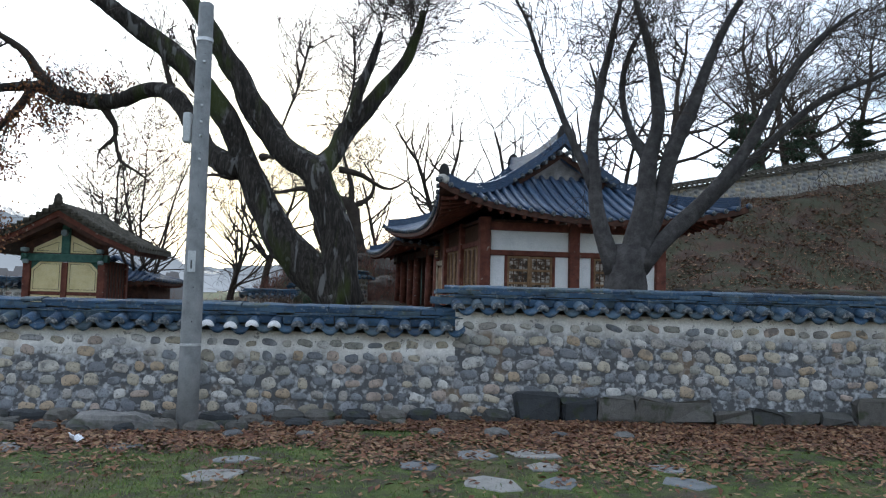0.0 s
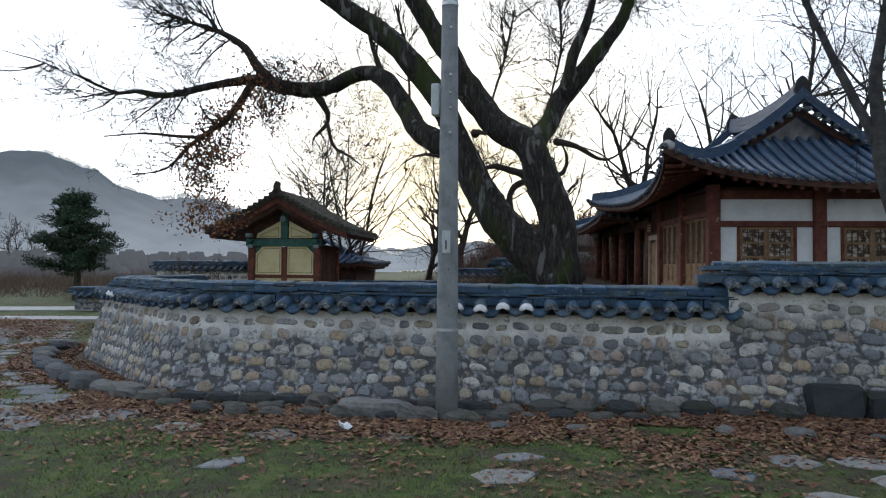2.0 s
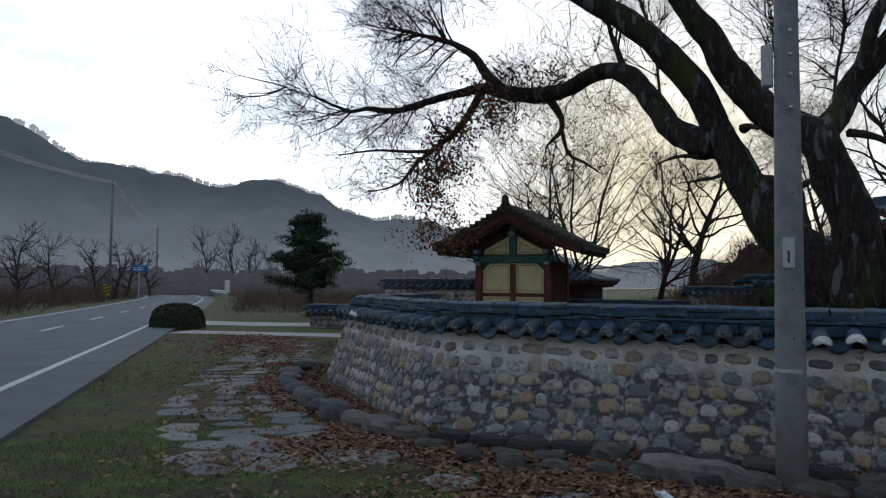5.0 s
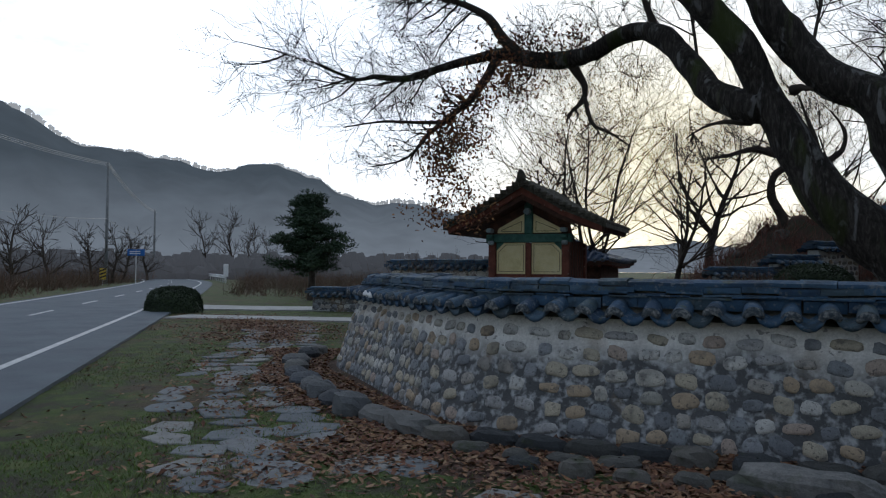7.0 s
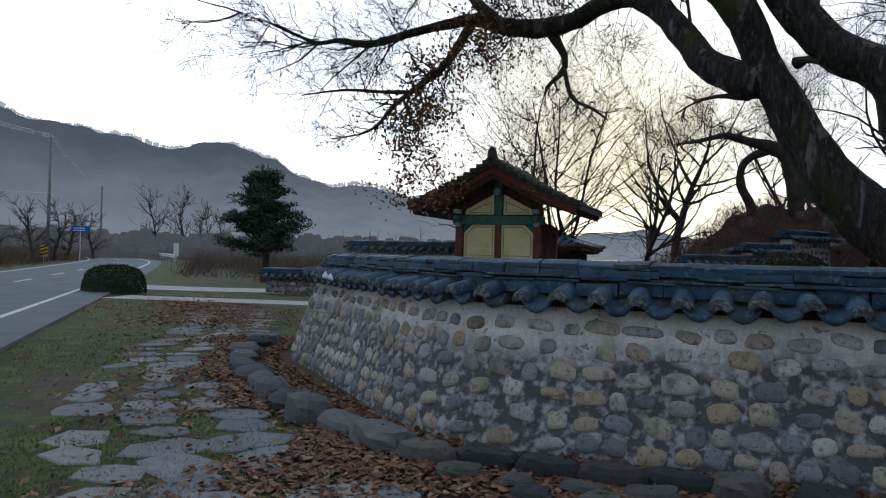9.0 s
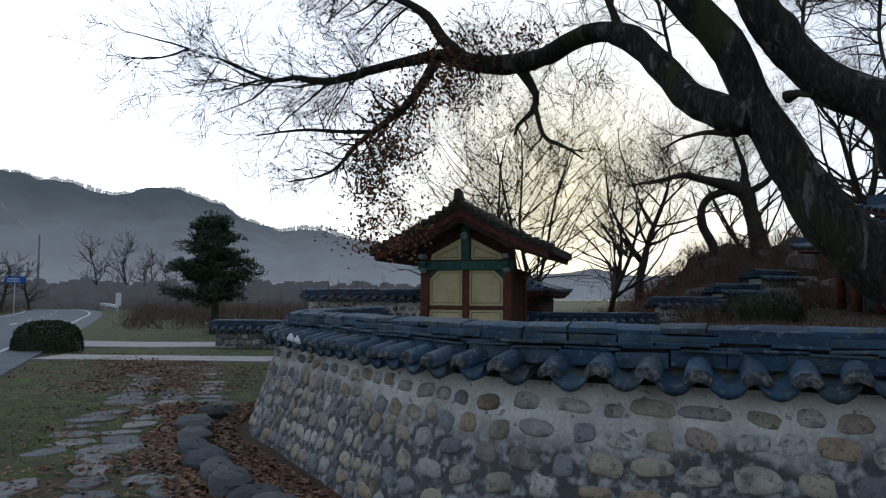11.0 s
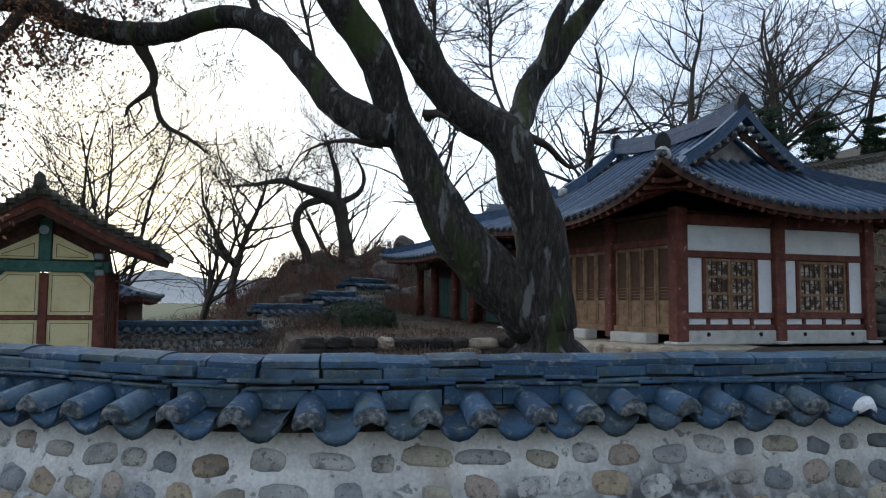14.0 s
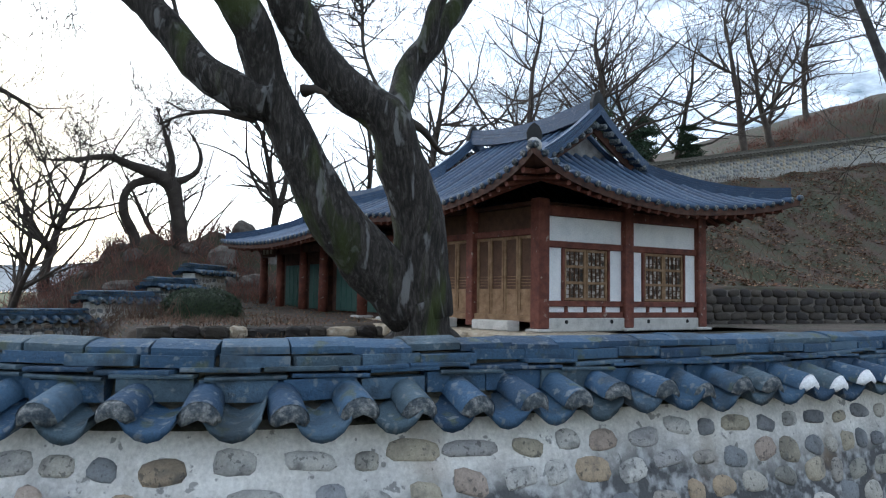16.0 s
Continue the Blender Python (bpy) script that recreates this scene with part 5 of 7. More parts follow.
for c0, c1 in ((b0 + 0.02, b0 + 0.14), (b1 - 0.14, b1 - 0.02)):
    hbox("door_jamb", (-0.10, c0, 1.2), (-0.055, c1, 2.62), M_TANSTONE, c=0.006, owner=door)
hbox("door_lintel", (-0.10, b0 + 0.02, 2.63), (-0.055, b1 - 0.02, 2.78), M_TANSTONE, c=0.006, owner=door)
board = hbox("name_board", (-0.20, b0 + 0.28, 2.84), (-0.14, b1 - 0.28, 3.16), M_DARKWOOD, "dark board with gilded lettering that cannot be read", 0.01)
for q in range(2):
    for z in range(3):
        hbox("gilded_stroke", (-0.215, b0 + 0.34 + q * 0.20, 2.90 + z * 0.08), (-0.204, b0 + 0.48 + q * 0.20, 2.935 + z * 0.08), M_GOLD, c=0, owner=board)
hbox("inner_wall", (0.6, 5.7, 1.0), (0.7, 14.0, 3.5), M_DARKWOOD, c=0.004)
for k in range(4):
    dd = hbox("green_door", (0.52, 6.6 + k * 1.9, 1.2), (0.58, 7.9 + k * 1.9, 2.7), M_GREENDOOR, "pale green painted door within the porch", 0.008)
    for q in range(1, 4):
        hbox("door_batten", (0.505, 6.6 + k * 1.9 + 0.325 * q - 0.02, 1.25), (0.518, 6.6 + k * 1.9 + 0.325 * q + 0.02, 2.65), M_GREENPAINT, c=0, owner=dd)
for b in (5.8, 7.2, 9.6, 11.0, 12.8, 14.25):
    x, y, z = hp(-0.02, b, 0)
    part("porch_column", Buf().tube([(x, y, 1.12), (x, y, 1.9), (x, y, 3.3)], [0.155, 0.15, 0.135], 14), M_REDWOOD, hall, "round red porch column on a pale base stone", True)
    hbox("column_base", (-0.27, b - 0.25, 0.98), (0.23, b + 0.25, 1.13), M_GRANITE, c=0.04)
hbox("porch_beam", (-0.12, 5.7, 3.05), (0.08, 14.4, 3.30), M_DARKWOOD)
hbox("floor_edge", (-0.3, 5.6, 0.982), (0.6, 14.3, 1.06), M_TANSTONE, c=0.02)
pb = hbox("porch_name_board", (-0.34, 12.6, 2.95), (-0.28, 13.7, 3.36), M_DARKWOOD, "framed name board under the porch eave, lettering unreadable", 0.01)
hbox("board_face", (-0.35, 12.68, 3.01), (-0.342, 13.62, 3.30), M_WOODDARK, c=0, owner=pb)
for q in range(3):
    hbox("pale_stroke", (-0.358, 12.78 + q * 0.29, 3.06), (-0.352, 12.96 + q * 0.29, 3.25), M_TANSTONE, c=0, owner=pb)
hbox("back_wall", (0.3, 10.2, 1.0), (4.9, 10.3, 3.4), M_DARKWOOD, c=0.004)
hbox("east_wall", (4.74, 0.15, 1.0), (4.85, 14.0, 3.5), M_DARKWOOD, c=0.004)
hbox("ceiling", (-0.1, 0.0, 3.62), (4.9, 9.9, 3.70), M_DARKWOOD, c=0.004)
# the lower rear roof
rear = thing("rear_wing", "lower tiled wing behind the hall", "hall wing")
roof_b = Roof(HA + HU * -1.35 + HV * 6.9, HU, HV, 7.2, 7.9, 3.26, 1.62, 2.2, 0.30, rear)
roof_b.build(soffit=1.0)
roof_b.finish(horn=False)

# ---- gatehouse ----
gate = thing("gatehouse", "small gatehouse, ochre panels, green beams, mossy tiled gable roof", "gatehouse", at=(-10.10, 13.7, 0), rz=3)
gpart = lambda name, lo, hi, m, label="", c=0.012, owner=None: part(name, Buf().box(lo, hi, c=c), m, owner or gate, label)
gpart("plinth", (-1.45, -0.2, 0.1), (1.45, 2.5, 0.42), M_GRANITE, c=0.03)
for x in (-1.12, 1.12):
    gpart("corner_post", (x - 0.11, -0.11, 0.42), (x + 0.11, 0.11, 2.42), M_REDWOOD, "red-brown corner post", 0.015)
    gpart("rear_post", (x - 0.11, 2.0, 0.42), (x + 0.11, 2.2, 2.42), M_REDWOOD, c=0.015)
    gpart("side_boarding", (x - 0.04, 0.112, 0.42), (x + 0.04, 1.998, 2.45), M_DARKWOOD, c=0.004)
    for q in range(6):
        gpart("side_batten", (x + (0.042 if x > 0 else -0.058), 0.25 + q * 0.3, 0.45), (x + (0.058 if x > 0 else -0.042), 0.30 + q * 0.3, 2.42), M_REDWOOD, c=0)
gpart("middle_post", (-0.085, -0.09, 0.42), (0.085, 0.08, 2.36), M_REDWOOD)
gpart("cross_rail", (-1.01, -0.07, 1.34), (-0.086, 0.06, 1.44), M_REDWOOD)
gpart("cross_rail", (0.086, -0.07, 1.34), (1.01, 0.06, 1.44), M_REDWOOD)
gpart("tie_beam", (-1.30, -0.13, 2.38), (1.30, 0.13, 2.62), M_GREENPAINT, "dark green painted tie beam", 0.015)
for sx in (-1, 1):
    for z0, z1, cut in ((1.445, 2.375, 0.22), (0.50, 1.335, 0.0)):
        x0, x1 = (0.09, 1.0) if sx > 0 else (-1.0, -0.09)
        pan = gpart("ochre_panel", (x0, -0.02, z0), (x1, 0.03, z1), M_YELLOW, "ochre panel edged with thin black lines", 0.003)
        i0, i1, j0, j1, t = x0 + 0.07, x1 - 0.07, z0 + 0.07, z1 - 0.07, 0.012
        lines = [((i0, j0), (i1, j0))]
        if cut and sx > 0:
            lines += [((i1, j0), (i1, j1 - cut)), ((i1, j1 - cut), (i1 - cut, j1)), ((i1 - cut, j1), (i0, j1)), ((i0, j1), (i0, j0))]
        elif cut:
            lines += [((i1, j0), (i1, j1)), ((i1, j1), (i0 + cut, j1)), ((i0 + cut, j1), (i0, j1 - cut)), ((i0, j1 - cut), (i0, j0))]
        else:
            lines += [((i1, j0), (i1, j1)), ((i1, j1), (i0, j1)), ((i0, j1), (i0, j0))]
        for (xa, za), (xb_, zb_) in lines:
            dx, dz = xb_ - xa, zb_ - za
            ln = math.hypot(dx, dz)
            nx, nz = -dz / ln * t / 2, dx / ln * t / 2
            part("black_line", Buf().prism([(xa + nx, za + nz), (xb_ + nx, zb_ + nz), (xb_ - nx, zb_ - nz), (xa - nx, za - nz)], -0.0245, -0.0205, lambda a, z, d: (a, d, z)), M_BLACKLINE, pan)
        if cut:
            c0 = x1 if sx > 0 else x0
            part("corner_gusset", Buf().prism([(c0, z1), (c0 - sx * 0.24, z1), (c0, z1 - 0.24)], -0.034, -0.0215, lambda a, z, d: (a, d, z)), M_GREENPAINT, pan)
    for q, (zz, dd) in enumerate(((2.30, 0.24), (2.48, 0.32), (2.66, 0.40))):
        x = sx * 1.12
        gpart("bracket", (x - 0.09, -dd, zz), (x + 0.09, -0.131, zz + 0.13), M_BLUEPAINT if q != 1 else M_GREENPAINT, "carved painted bracket", 0.03)
    tri = [(sx * 0.14, 2.66), (sx * 0.98, 2.66), (sx * 0.94, 2.80), (sx * 0.14, 3.22)]
    pan = part("gable_panel", Buf().prism(tri, -0.02, 0.03, lambda a, z, d: (a, d, z)), M_YELLOW, gate, "ochre panel in the gable")
    for (xa, za), (xb_, zb_) in (((sx * 0.22, 2.71), (sx * 0.86, 2.71)), ((sx * 0.22, 2.71), (sx * 0.22, 3.0)), ((sx * 0.22, 3.0), (sx * 0.86, 2.74))):
        dx, dz = xb_ - xa, zb_ - za
        ln = math.hypot(dx, dz)
        nx, nz = -dz / ln * 0.006, dx / ln * 0.006
        part("black_line", Buf().prism([(xa + nx, za + nz), (xb_ + nx, zb_ + nz), (xb_ - nx, zb_ - nz), (xa - nx, za - nz)], -0.0245, -0.0205, lambda a, z, d: (a, d, z)), M_BLACKLINE, pan)
    part("bargeboard", Buf().prism([(0, 3.74), (sx * 1.2, 3.101), (sx * 2.28, 2.634), (sx * 2.28, 2.854), (sx * 1.2, 3.341), (0, 4.0)], -0.72, -0.66, lambda a, z, d: (a, d, z)), M_REDWOOD, gate, "weathered red bargeboard")
    part("roof_underside", Buf().prism([(0, 3.58), (sx * 1.2, 2.961), (sx * 2.30, 2.612), (sx * 2.36, 2.786), (sx * 1.2, 3.251), (0, 3.94)], -0.655, 2.9, lambda a, z, d: (a, d, z)), M_DARKWOOD, gate)
    for k in range(15):
        yy = -0.70 + k * 0.26
        prof = [(0.05, 4.10), (0.6, 3.74), (1.2, 3.39), (1.8, 3.09), (2.42, 2.86)]
        part("cover_tile", Buf().tube([(sx * a, yy + R.uniform(-0.02, 0.02), z + R.uniform(-0.02, 0.02)) for a, z in prof], [0.085] * 5, 7), M_OLDTILE, gate, smooth=True)
    part("tile_slope", Buf().prism([(0, 3.94), (sx * 1.2, 3.251), (sx * 2.42, 2.74), (sx * 2.42, 2.86), (sx * 1.2, 3.361), (0, 4.08)], -0.80, 3.0, lambda a, z, d: (a, d, z)), M_OLDTILE, gate, "mossy old roof tiles")
    for k in range(13):
        a = 0.15 + k * 0.18
        z = 4.08 - 0.60 * a + 0.040 * a * a
        part("verge_tile", Buf().box((sx * a - 0.10, -0.86 - R.uniform(0, 0.05), z - 0.04), (sx * a + 0.10, -0.62, z + 0.07 + R.uniform(0, 0.03)), c=0.02), M_OLDTILE, gate)
    part("rafter_end", Buf().tube([(sx * 2.2, -0.5, 2.70), (sx * 1.2, -0.5, 3.05)], [0.05, 0.05], 7), M_DARKWOOD, gate)
# dark sheet added to close the gap, standing for the roof's shaded underside
part("gable_boarding", Buf().prism([(-1.28, 2.63), (1.28, 2.63), (1.2, 3.02), (0, 3.66), (-1.2, 3.02)], 0.031, 0.09, lambda a, z, d: (a, d, z)), M_DARKWOOD, gate)
gpart("king_post", (-0.12, -0.09, 2.622), (0.12, 0.06, 3.6), M_GREENPAINT, "green king post", 0.02)
part("ridge_boss", Buf().tube([(0, -0.12, 3.28), (0, -0.24, 3.28)], [0.11, 0.10], 10), M_BLUEPAINT, gate)
part("roof_ridge", Buf().prism([(-0.16, 3.96), (-0.14, 4.14), (0, 4.20), (0.14, 4.14), (0.16, 3.96)], -0.86, 3.05, lambda a, z, d: (a, d, z)), M_OLDTILE, gate)
part("ridge_finial", Buf().tube([(0, -0.74, 4.10), (0, -0.78, 4.22), (0, -0.80, 4.36), (0, -0.80, 4.45)], [0.15, 0.13, 0.11, 0.04], 9), M_OLDTILE, gate, smooth=True)

# small tiled outbuilding behind the gatehouse
shed = thing("outbuilding", "small outbuilding with a dark tiled roof behind the gatehouse", "outbuilding")
roof_c = Roof(Vector((-13.2, 18.4, 0)), Vector((1, 0, 0)), Vector((0, 1, 0)), 4.4, 3.6, 1.82, 1.0, 1.5, 0.18, shed)
roof_c.build(soffit=0.5)
part("wall", Buf().box((-12.7, 18.9, 0.2), (-9.3, 21.5, 1.82)), M_DARKWOOD, shed, "dark timber walls in shade")


# ---- trees ----
def ribbon(buf, p, d, length, r, rng, n=3, wander=0.25, sag=0.0, seg=4, floor=0.005):
    """A wandering tapered twig. Returns its points."""
    pts, radii = [Vector(p)], [r]
    d = Vector(d).normalized()
    for i in range(seg):
        d = (d + Vector((rng.gauss(0, wander), rng.gauss(0, wander), rng.gauss(0, wander) + sag))).normalized()
        pts.append(pts[-1] + d * (length / seg))
        radii.append(max(floor * 0.75, r * (1 - 0.72 * (i + 1) / seg)))
    buf.tube(pts, radii, n, cap=False)
    return pts, radii, d


def grow(buf, p, d, length, r, depth, rng, tips=None, up=0.06, kids=4, wander=0.20, floor=0.006):
    n = 8 if r > 0.12 else 6 if r > 0.05 else 4 if r > 0.018 else 3
    pts, radii, end = ribbon(buf, p, d, length, max(r, floor), rng, n, wander, up, 5 if depth > 1 else 3, floor)
    if depth == 0:
        if tips is not None:
            tips.append((pts[-1], end))
        return
    for k in range(kids if depth > 1 else kids + 1):
        i = rng.randrange(1, len(pts))
        t = rng.random()
        base = pts[i - 1].lerp(pts[i], t)
        ax = (pts[i] - pts[i - 1]).normalized()
        side = Vector((rng.gauss(0, 1), rng.gauss(0, 1), rng.gauss(0.15, 0.8)))
        side = (side - ax * side.dot(ax)).normalized()
        ang = rng.uniform(0.45, 1.05)
        nd = ax * math.cos(ang) + side * math.sin(ang)
        grow(buf, base, nd, length * rng.uniform(0.48, 0.74), min(radii[i] * rng.uniform(0.5, 0.8), r * 0.62), depth - 1, rng, tips, up, kids, wander, floor)


def limb(buf, pts, rng, twigs=0, twig_len=1.2, depth=2, n=12, tips=None, twig_from=0.3, up=0.03, knots=0.06, kids=4, floor=0.006):
    """A limb through (x, y, z, radius), with branchlets along its outer part."""
    c = spline([p[:3] for p in pts], 0.22)
    cum = [0.0]
    for a, b in zip(pts, pts[1:]):
        cum.append(cum[-1] + (Vector(b[:3]) - Vector(a[:3])).length)
    path, radii = [], []
    for i, q in enumerate(c):
        s = cum[-1] * i / max(1, len(c) - 1)
        k = max(j for j in range(len(cum)) if cum[j] <= s + 1e-9)
        k = min(k, len(pts) - 2)
        t = (s - cum[k]) / max(1e-6, cum[k + 1] - cum[k])
        r = pts[k][3] + (pts[k + 1][3] - pts[k][3]) * t
        w = noise.noise_vector((q.x * 1.3, q.y * 1.3, q.z * 1.3)) * r * 0.22
        path.append(q + w)
        radii.append(r * (1 + knots * 2 * noise.noise((q.x * 2.1, q.y * 2.1, q.z * 2.1))))
    k0 = len(buf.v)
    buf.tube(path, radii, n)
    for i in range(k0, len(buf.v)):
        v = Vector(buf.v[i])
        r = radii[min((i - k0) // n, len(radii) - 1)]
        buf.v[i] = tuple(v + noise.noise_vector((v.x * 3.2, v.y * 3.2, v.z * 1.6)) * min(0.05, r * 0.16))
    for _ in range(twigs):
        f = twig_from + (1 - twig_from) * rng.random() ** 0.8
        i = min(len(path) - 2, int(f * (len(path) - 1)))
        ax = (path[i + 1] - path[i]).normalized()
        side = Vector((rng.gauss(0, 1), rng.gauss(0, 1), rng.gauss(0.1, 0.7)))
        side = (side - ax * side.dot(ax)).normalized()
        ang = rng.uniform(0.5, 1.1)
        grow(buf, path[i], ax * math.cos(ang) + side * math.sin(ang), twig_len * rng.uniform(0.6, 1.25), min(0.035, max(floor * 2, radii[i] * 0.5)), depth, rng, tips, up, kids, 0.2, floor)


def leaves(buf, spots, rng, per, spread_, size):
    for p, d in spots:
        for _ in range(per):
            c = Vector(p) + Vector((rng.gauss(0, spread_), rng.gauss(0, spread_), rng.gauss(-0.2 * spread_, spread_)))
            a = Vector((rng.gauss(0, 1), rng.gauss(0, 1), rng.gauss(0, 1))).normalized()
            b = a.orthogonal().normalized()
            s = size * rng.uniform(0.6, 1.3)
            buf.add([tuple(c - a * s), tuple(c + b * s * 0.5), tuple(c + a * s), tuple(c - b * s * 0.5 + Vector((0, 0, s * 0.2)))], [(0, 1, 2, 3)])


rt = random.Random(77)
old_tree = thing("old_tree", "huge leaning old tree, mossy twin trunk, bare spreading limbs", "tree", at=(0, 0, 0))
bark, twigs = Buf(), Buf()
limb(bark, [(-0.84, 7.6, 0.3, 0.66), (-0.86, 7.6, 0.9, 0.52), (-0.88, 7.6, 1.35, 0.48), (-0.97, 7.65, 1.8, 0.46)], rt, n=18, knots=0.10)
for k in range(7):
    a = 2 * math.pi * k / 7
    limb(bark, [(-0.75 + 0.25 * math.cos(a), 7.7 + 0.25 * math.sin(a), 1.05, 0.20), (-0.75 + 0.55 * math.cos(a), 7.7 + 0.62 * math.sin(a), 0.85, 0.20), (-0.75 + 1.15 * math.cos(a), 7.7 + 1.15 * math.sin(a), 0.5, 0.10)], rt, n=9)
stem_l = Buf()
limb(stem_l, [(-0.97, 7.7, 1.40, 0.44), (-1.55, 7.7, 2.02, 0.46), (-2.25, 7.7, 2.72, 0.43), (-2.77, 7.75, 3.54, 0.37), (-3.15, 7.8, 4.28, 0.35), (-3.46, 7.8, 5.0, 0.30), (-3.8, 7.6, 5.74, 0.30), (-4.24, 7.5, 6.34, 0.28), (-4.78, 7.4, 6.95, 0.26), (-5.64, 7.2, 7.59, 0.23), (-6.74, 7.0, 8.35, 0.18), (-7.9, 6.8, 8.9, 0.11), (-9.2, 6.6, 9.3, 0.05)], rt, n=16)
stem_r = Buf()
limb(stem_r, [(-0.81, 7.6, 1.40, 0.46), (-1.0, 7.5, 2.82, 0.40), (-1.33, 7.45, 3.74, 0.38), (-1.60, 7.4, 4.43, 0.37), (-2.16, 7.5, 4.87, 0.31), (-2.72, 7.7, 5.43, 0.32), (-3.16, 7.6, 6.12, 0.295), (-3.6, 7.5, 6.82, 0.265), (-4.01, 7.3, 7.52, 0.235), (-4.54, 7.1, 8.31, 0.18), (-5.2, 7.0, 9.1, 0.11), (-5.9, 6.9, 9.9, 0.05)], rt, n=16)
lr = Buf()
limb(lr, [(-1.58, 7.45, 4.42, 0.29), (-1.22, 7.75, 4.95, 0.24), (-0.94, 8.0, 5.58, 0.235), (-0.46, 8.1, 6.2, 0.21), (-0.04, 8.2, 6.79, 0.19), (0.38, 8.3, 7.38, 0.16), (0.72, 8.4, 8.19, 0.12), (0.9, 8.5, 9.0, 0.07)], rt, n=14)
limb(lr, [(-0.94, 8.0, 5.5, 0.165), (-0.76, 7.8, 6.01, 0.15), (-0.62, 7.7, 6.62, 0.14), (-0.31, 7.6, 7.29, 0.11), (-0.1, 7.5, 8.1, 0.06)], rt, n=10)
ll = Buf()
limb(ll, [(-3.40, 7.7, 4.52, 0.31), (-4.16, 8.0, 4.89, 0.255), (-4.66, 8.4, 5.54, 0.25), (-5.16, 8.8, 6.23, 0.24), (-5.81, 9.3, 6.77, 0.205), (-6.51, 9.7, 6.83, 0.20), (-7.26, 10.1, 6.7, 0.21), (-8.03, 10.4, 6.7, 0.225), (-9.04, 10.5, 6.89, 0.195), (-9.76, 10.4, 7.06, 0.15), (-10.48, 10.3, 6.97, 0.12), (-11.28, 10.1, 6.78, 0.10), (-12.2, 9.9, 6.56, 0.088), (-12.98, 9.7, 6.68, 0.066), (-13.5, 9.5, 6.62, 0.052), (-14.6, 9.2, 7.11, 0.035)], rt, n=14)
small = Buf()
limb(small, [(-9.16, 10.5, 6.95, 0.17), (-9.62, 10.4, 7.45, 0.14), (-9.93, 10.3, 7.96, 0.115), (-10.49, 10.1, 8.34, 0.09), (-11.36, 9.9, 8.62, 0.06), (-12.5, 9.6, 8.95, 0.03)], rt, 22, 1.7, 2, 9)
limb(small, [(-5.54, 9.2, 6.6, 0.11), (-5.75, 9.3, 7.18, 0.08), (-5.97, 9.4, 7.8, 0.06), (-6.14, 9.5, 8.6, 0.03)], rt, 10, 1.2, 2, 8)
limb(small, [(-7.85, 10.4, 6.6, 0.13), (-7.53, 10.6, 6.06, 0.088), (-7.61, 10.6, 5.7, 0.07), (-7.99, 10.7, 5.4, 0.042), (-8.05, 10.7, 5.1, 0.02)], rt, 3, 0.7, 1, 8)
limb(small, [(-7.56, 10.6, 5.8, 0.065), (-7.37, 10.6, 5.13, 0.052), (-6.88, 10.5, 4.83, 0.04), (-6.45, 10.5, 4.5, 0.02)], rt, 6, 0.8, 1, 7)
limb(small, [(-9.76, 10.4, 6.95, 0.12), (-10.4, 10.3, 6.0, 0.10), (-11.11, 10.2, 5.46, 0.078), (-11.62, 10.1, 5.05, 0.055), (-12.19, 10.0, 4.48, 0.035), (-13.31, 10.0, 4.31, 0.015)], rt, 34, 0.95, 2, 8, None, 0.15)
limb(small, [(-11.3, 10.2, 5.4, 0.055), (-11.88, 10.1, 5.43, 0.049), (-12.99, 10.0, 5.52, 0.038), (-14.3, 9.9, 5.44, 0.015)], rt, 8, 0.9, 2, 7)
limb(small, [(-2.9, 7.7, 4.80, 0.11), (-2.68, 7.5, 4.82, 0.06), (-2.45, 7.4, 4.62, 0.03)], rt, n=7)
limb(small, [(-1.04, 7.9, 4.62, 0.09), (-0.53, 8.3, 4.56, 0.068), (0.16, 8.8, 4.31, 0.04), (0.9, 9.2, 4.9, 0.015)], rt, n=7)
limb(small, [(-3.6, 7.8, 4.32, 0.07), (-4.11, 8.1, 4.43, 0.045), (-4.58, 8.4, 4.38, 0.028), (-4.98, 8.6, 4.18, 0.012)], rt, 4, 0.6, 1, 7)
# branchlets along the outer limbs, and loose sprays at their ends
for pts_, cnt, ln in (([(-9.8, 10.4, 7.06), (-11.3, 10.1, 6.8), (-12.98, 9.7, 6.68), (-14.6, 9.2, 7.11), (-15.6, 9.0, 7.5)], 38, 1.6), ([(-9.9, 10.3, 7.9), (-11.4, 9.9, 8.6), (-13.2, 9.5, 9.1)], 26, 1.7), ([(-6.7, 7.0, 8.4), (-8.0, 6.8, 8.9), (-9.6, 6.5, 9.4)], 34, 2.0), ([(-4.6, 7.1, 8.4), (-5.3, 7.0, 9.2), (-6.2, 6.9, 10.2)], 30, 2.2), ([(0.4, 8.3, 7.4), (0.75, 8.4, 8.3), (1.0, 8.6, 9.4)], 34, 2.0), ([(-0.4, 7.6, 7.2), (-0.1, 7.5, 8.2), (0.1, 7.4, 9.0)], 26, 1.9), ([(-5.6, 9.2, 6.7), (-7.2, 10.1, 6.75), (-9.2, 10.5, 6.95)], 30, 1.3)):
    limb(twigs, [(*p, 0.012) for p in pts_], rt, cnt, ln, 2, 3, None, 0.02, 0.02, 0.0, 5, 0.0065)
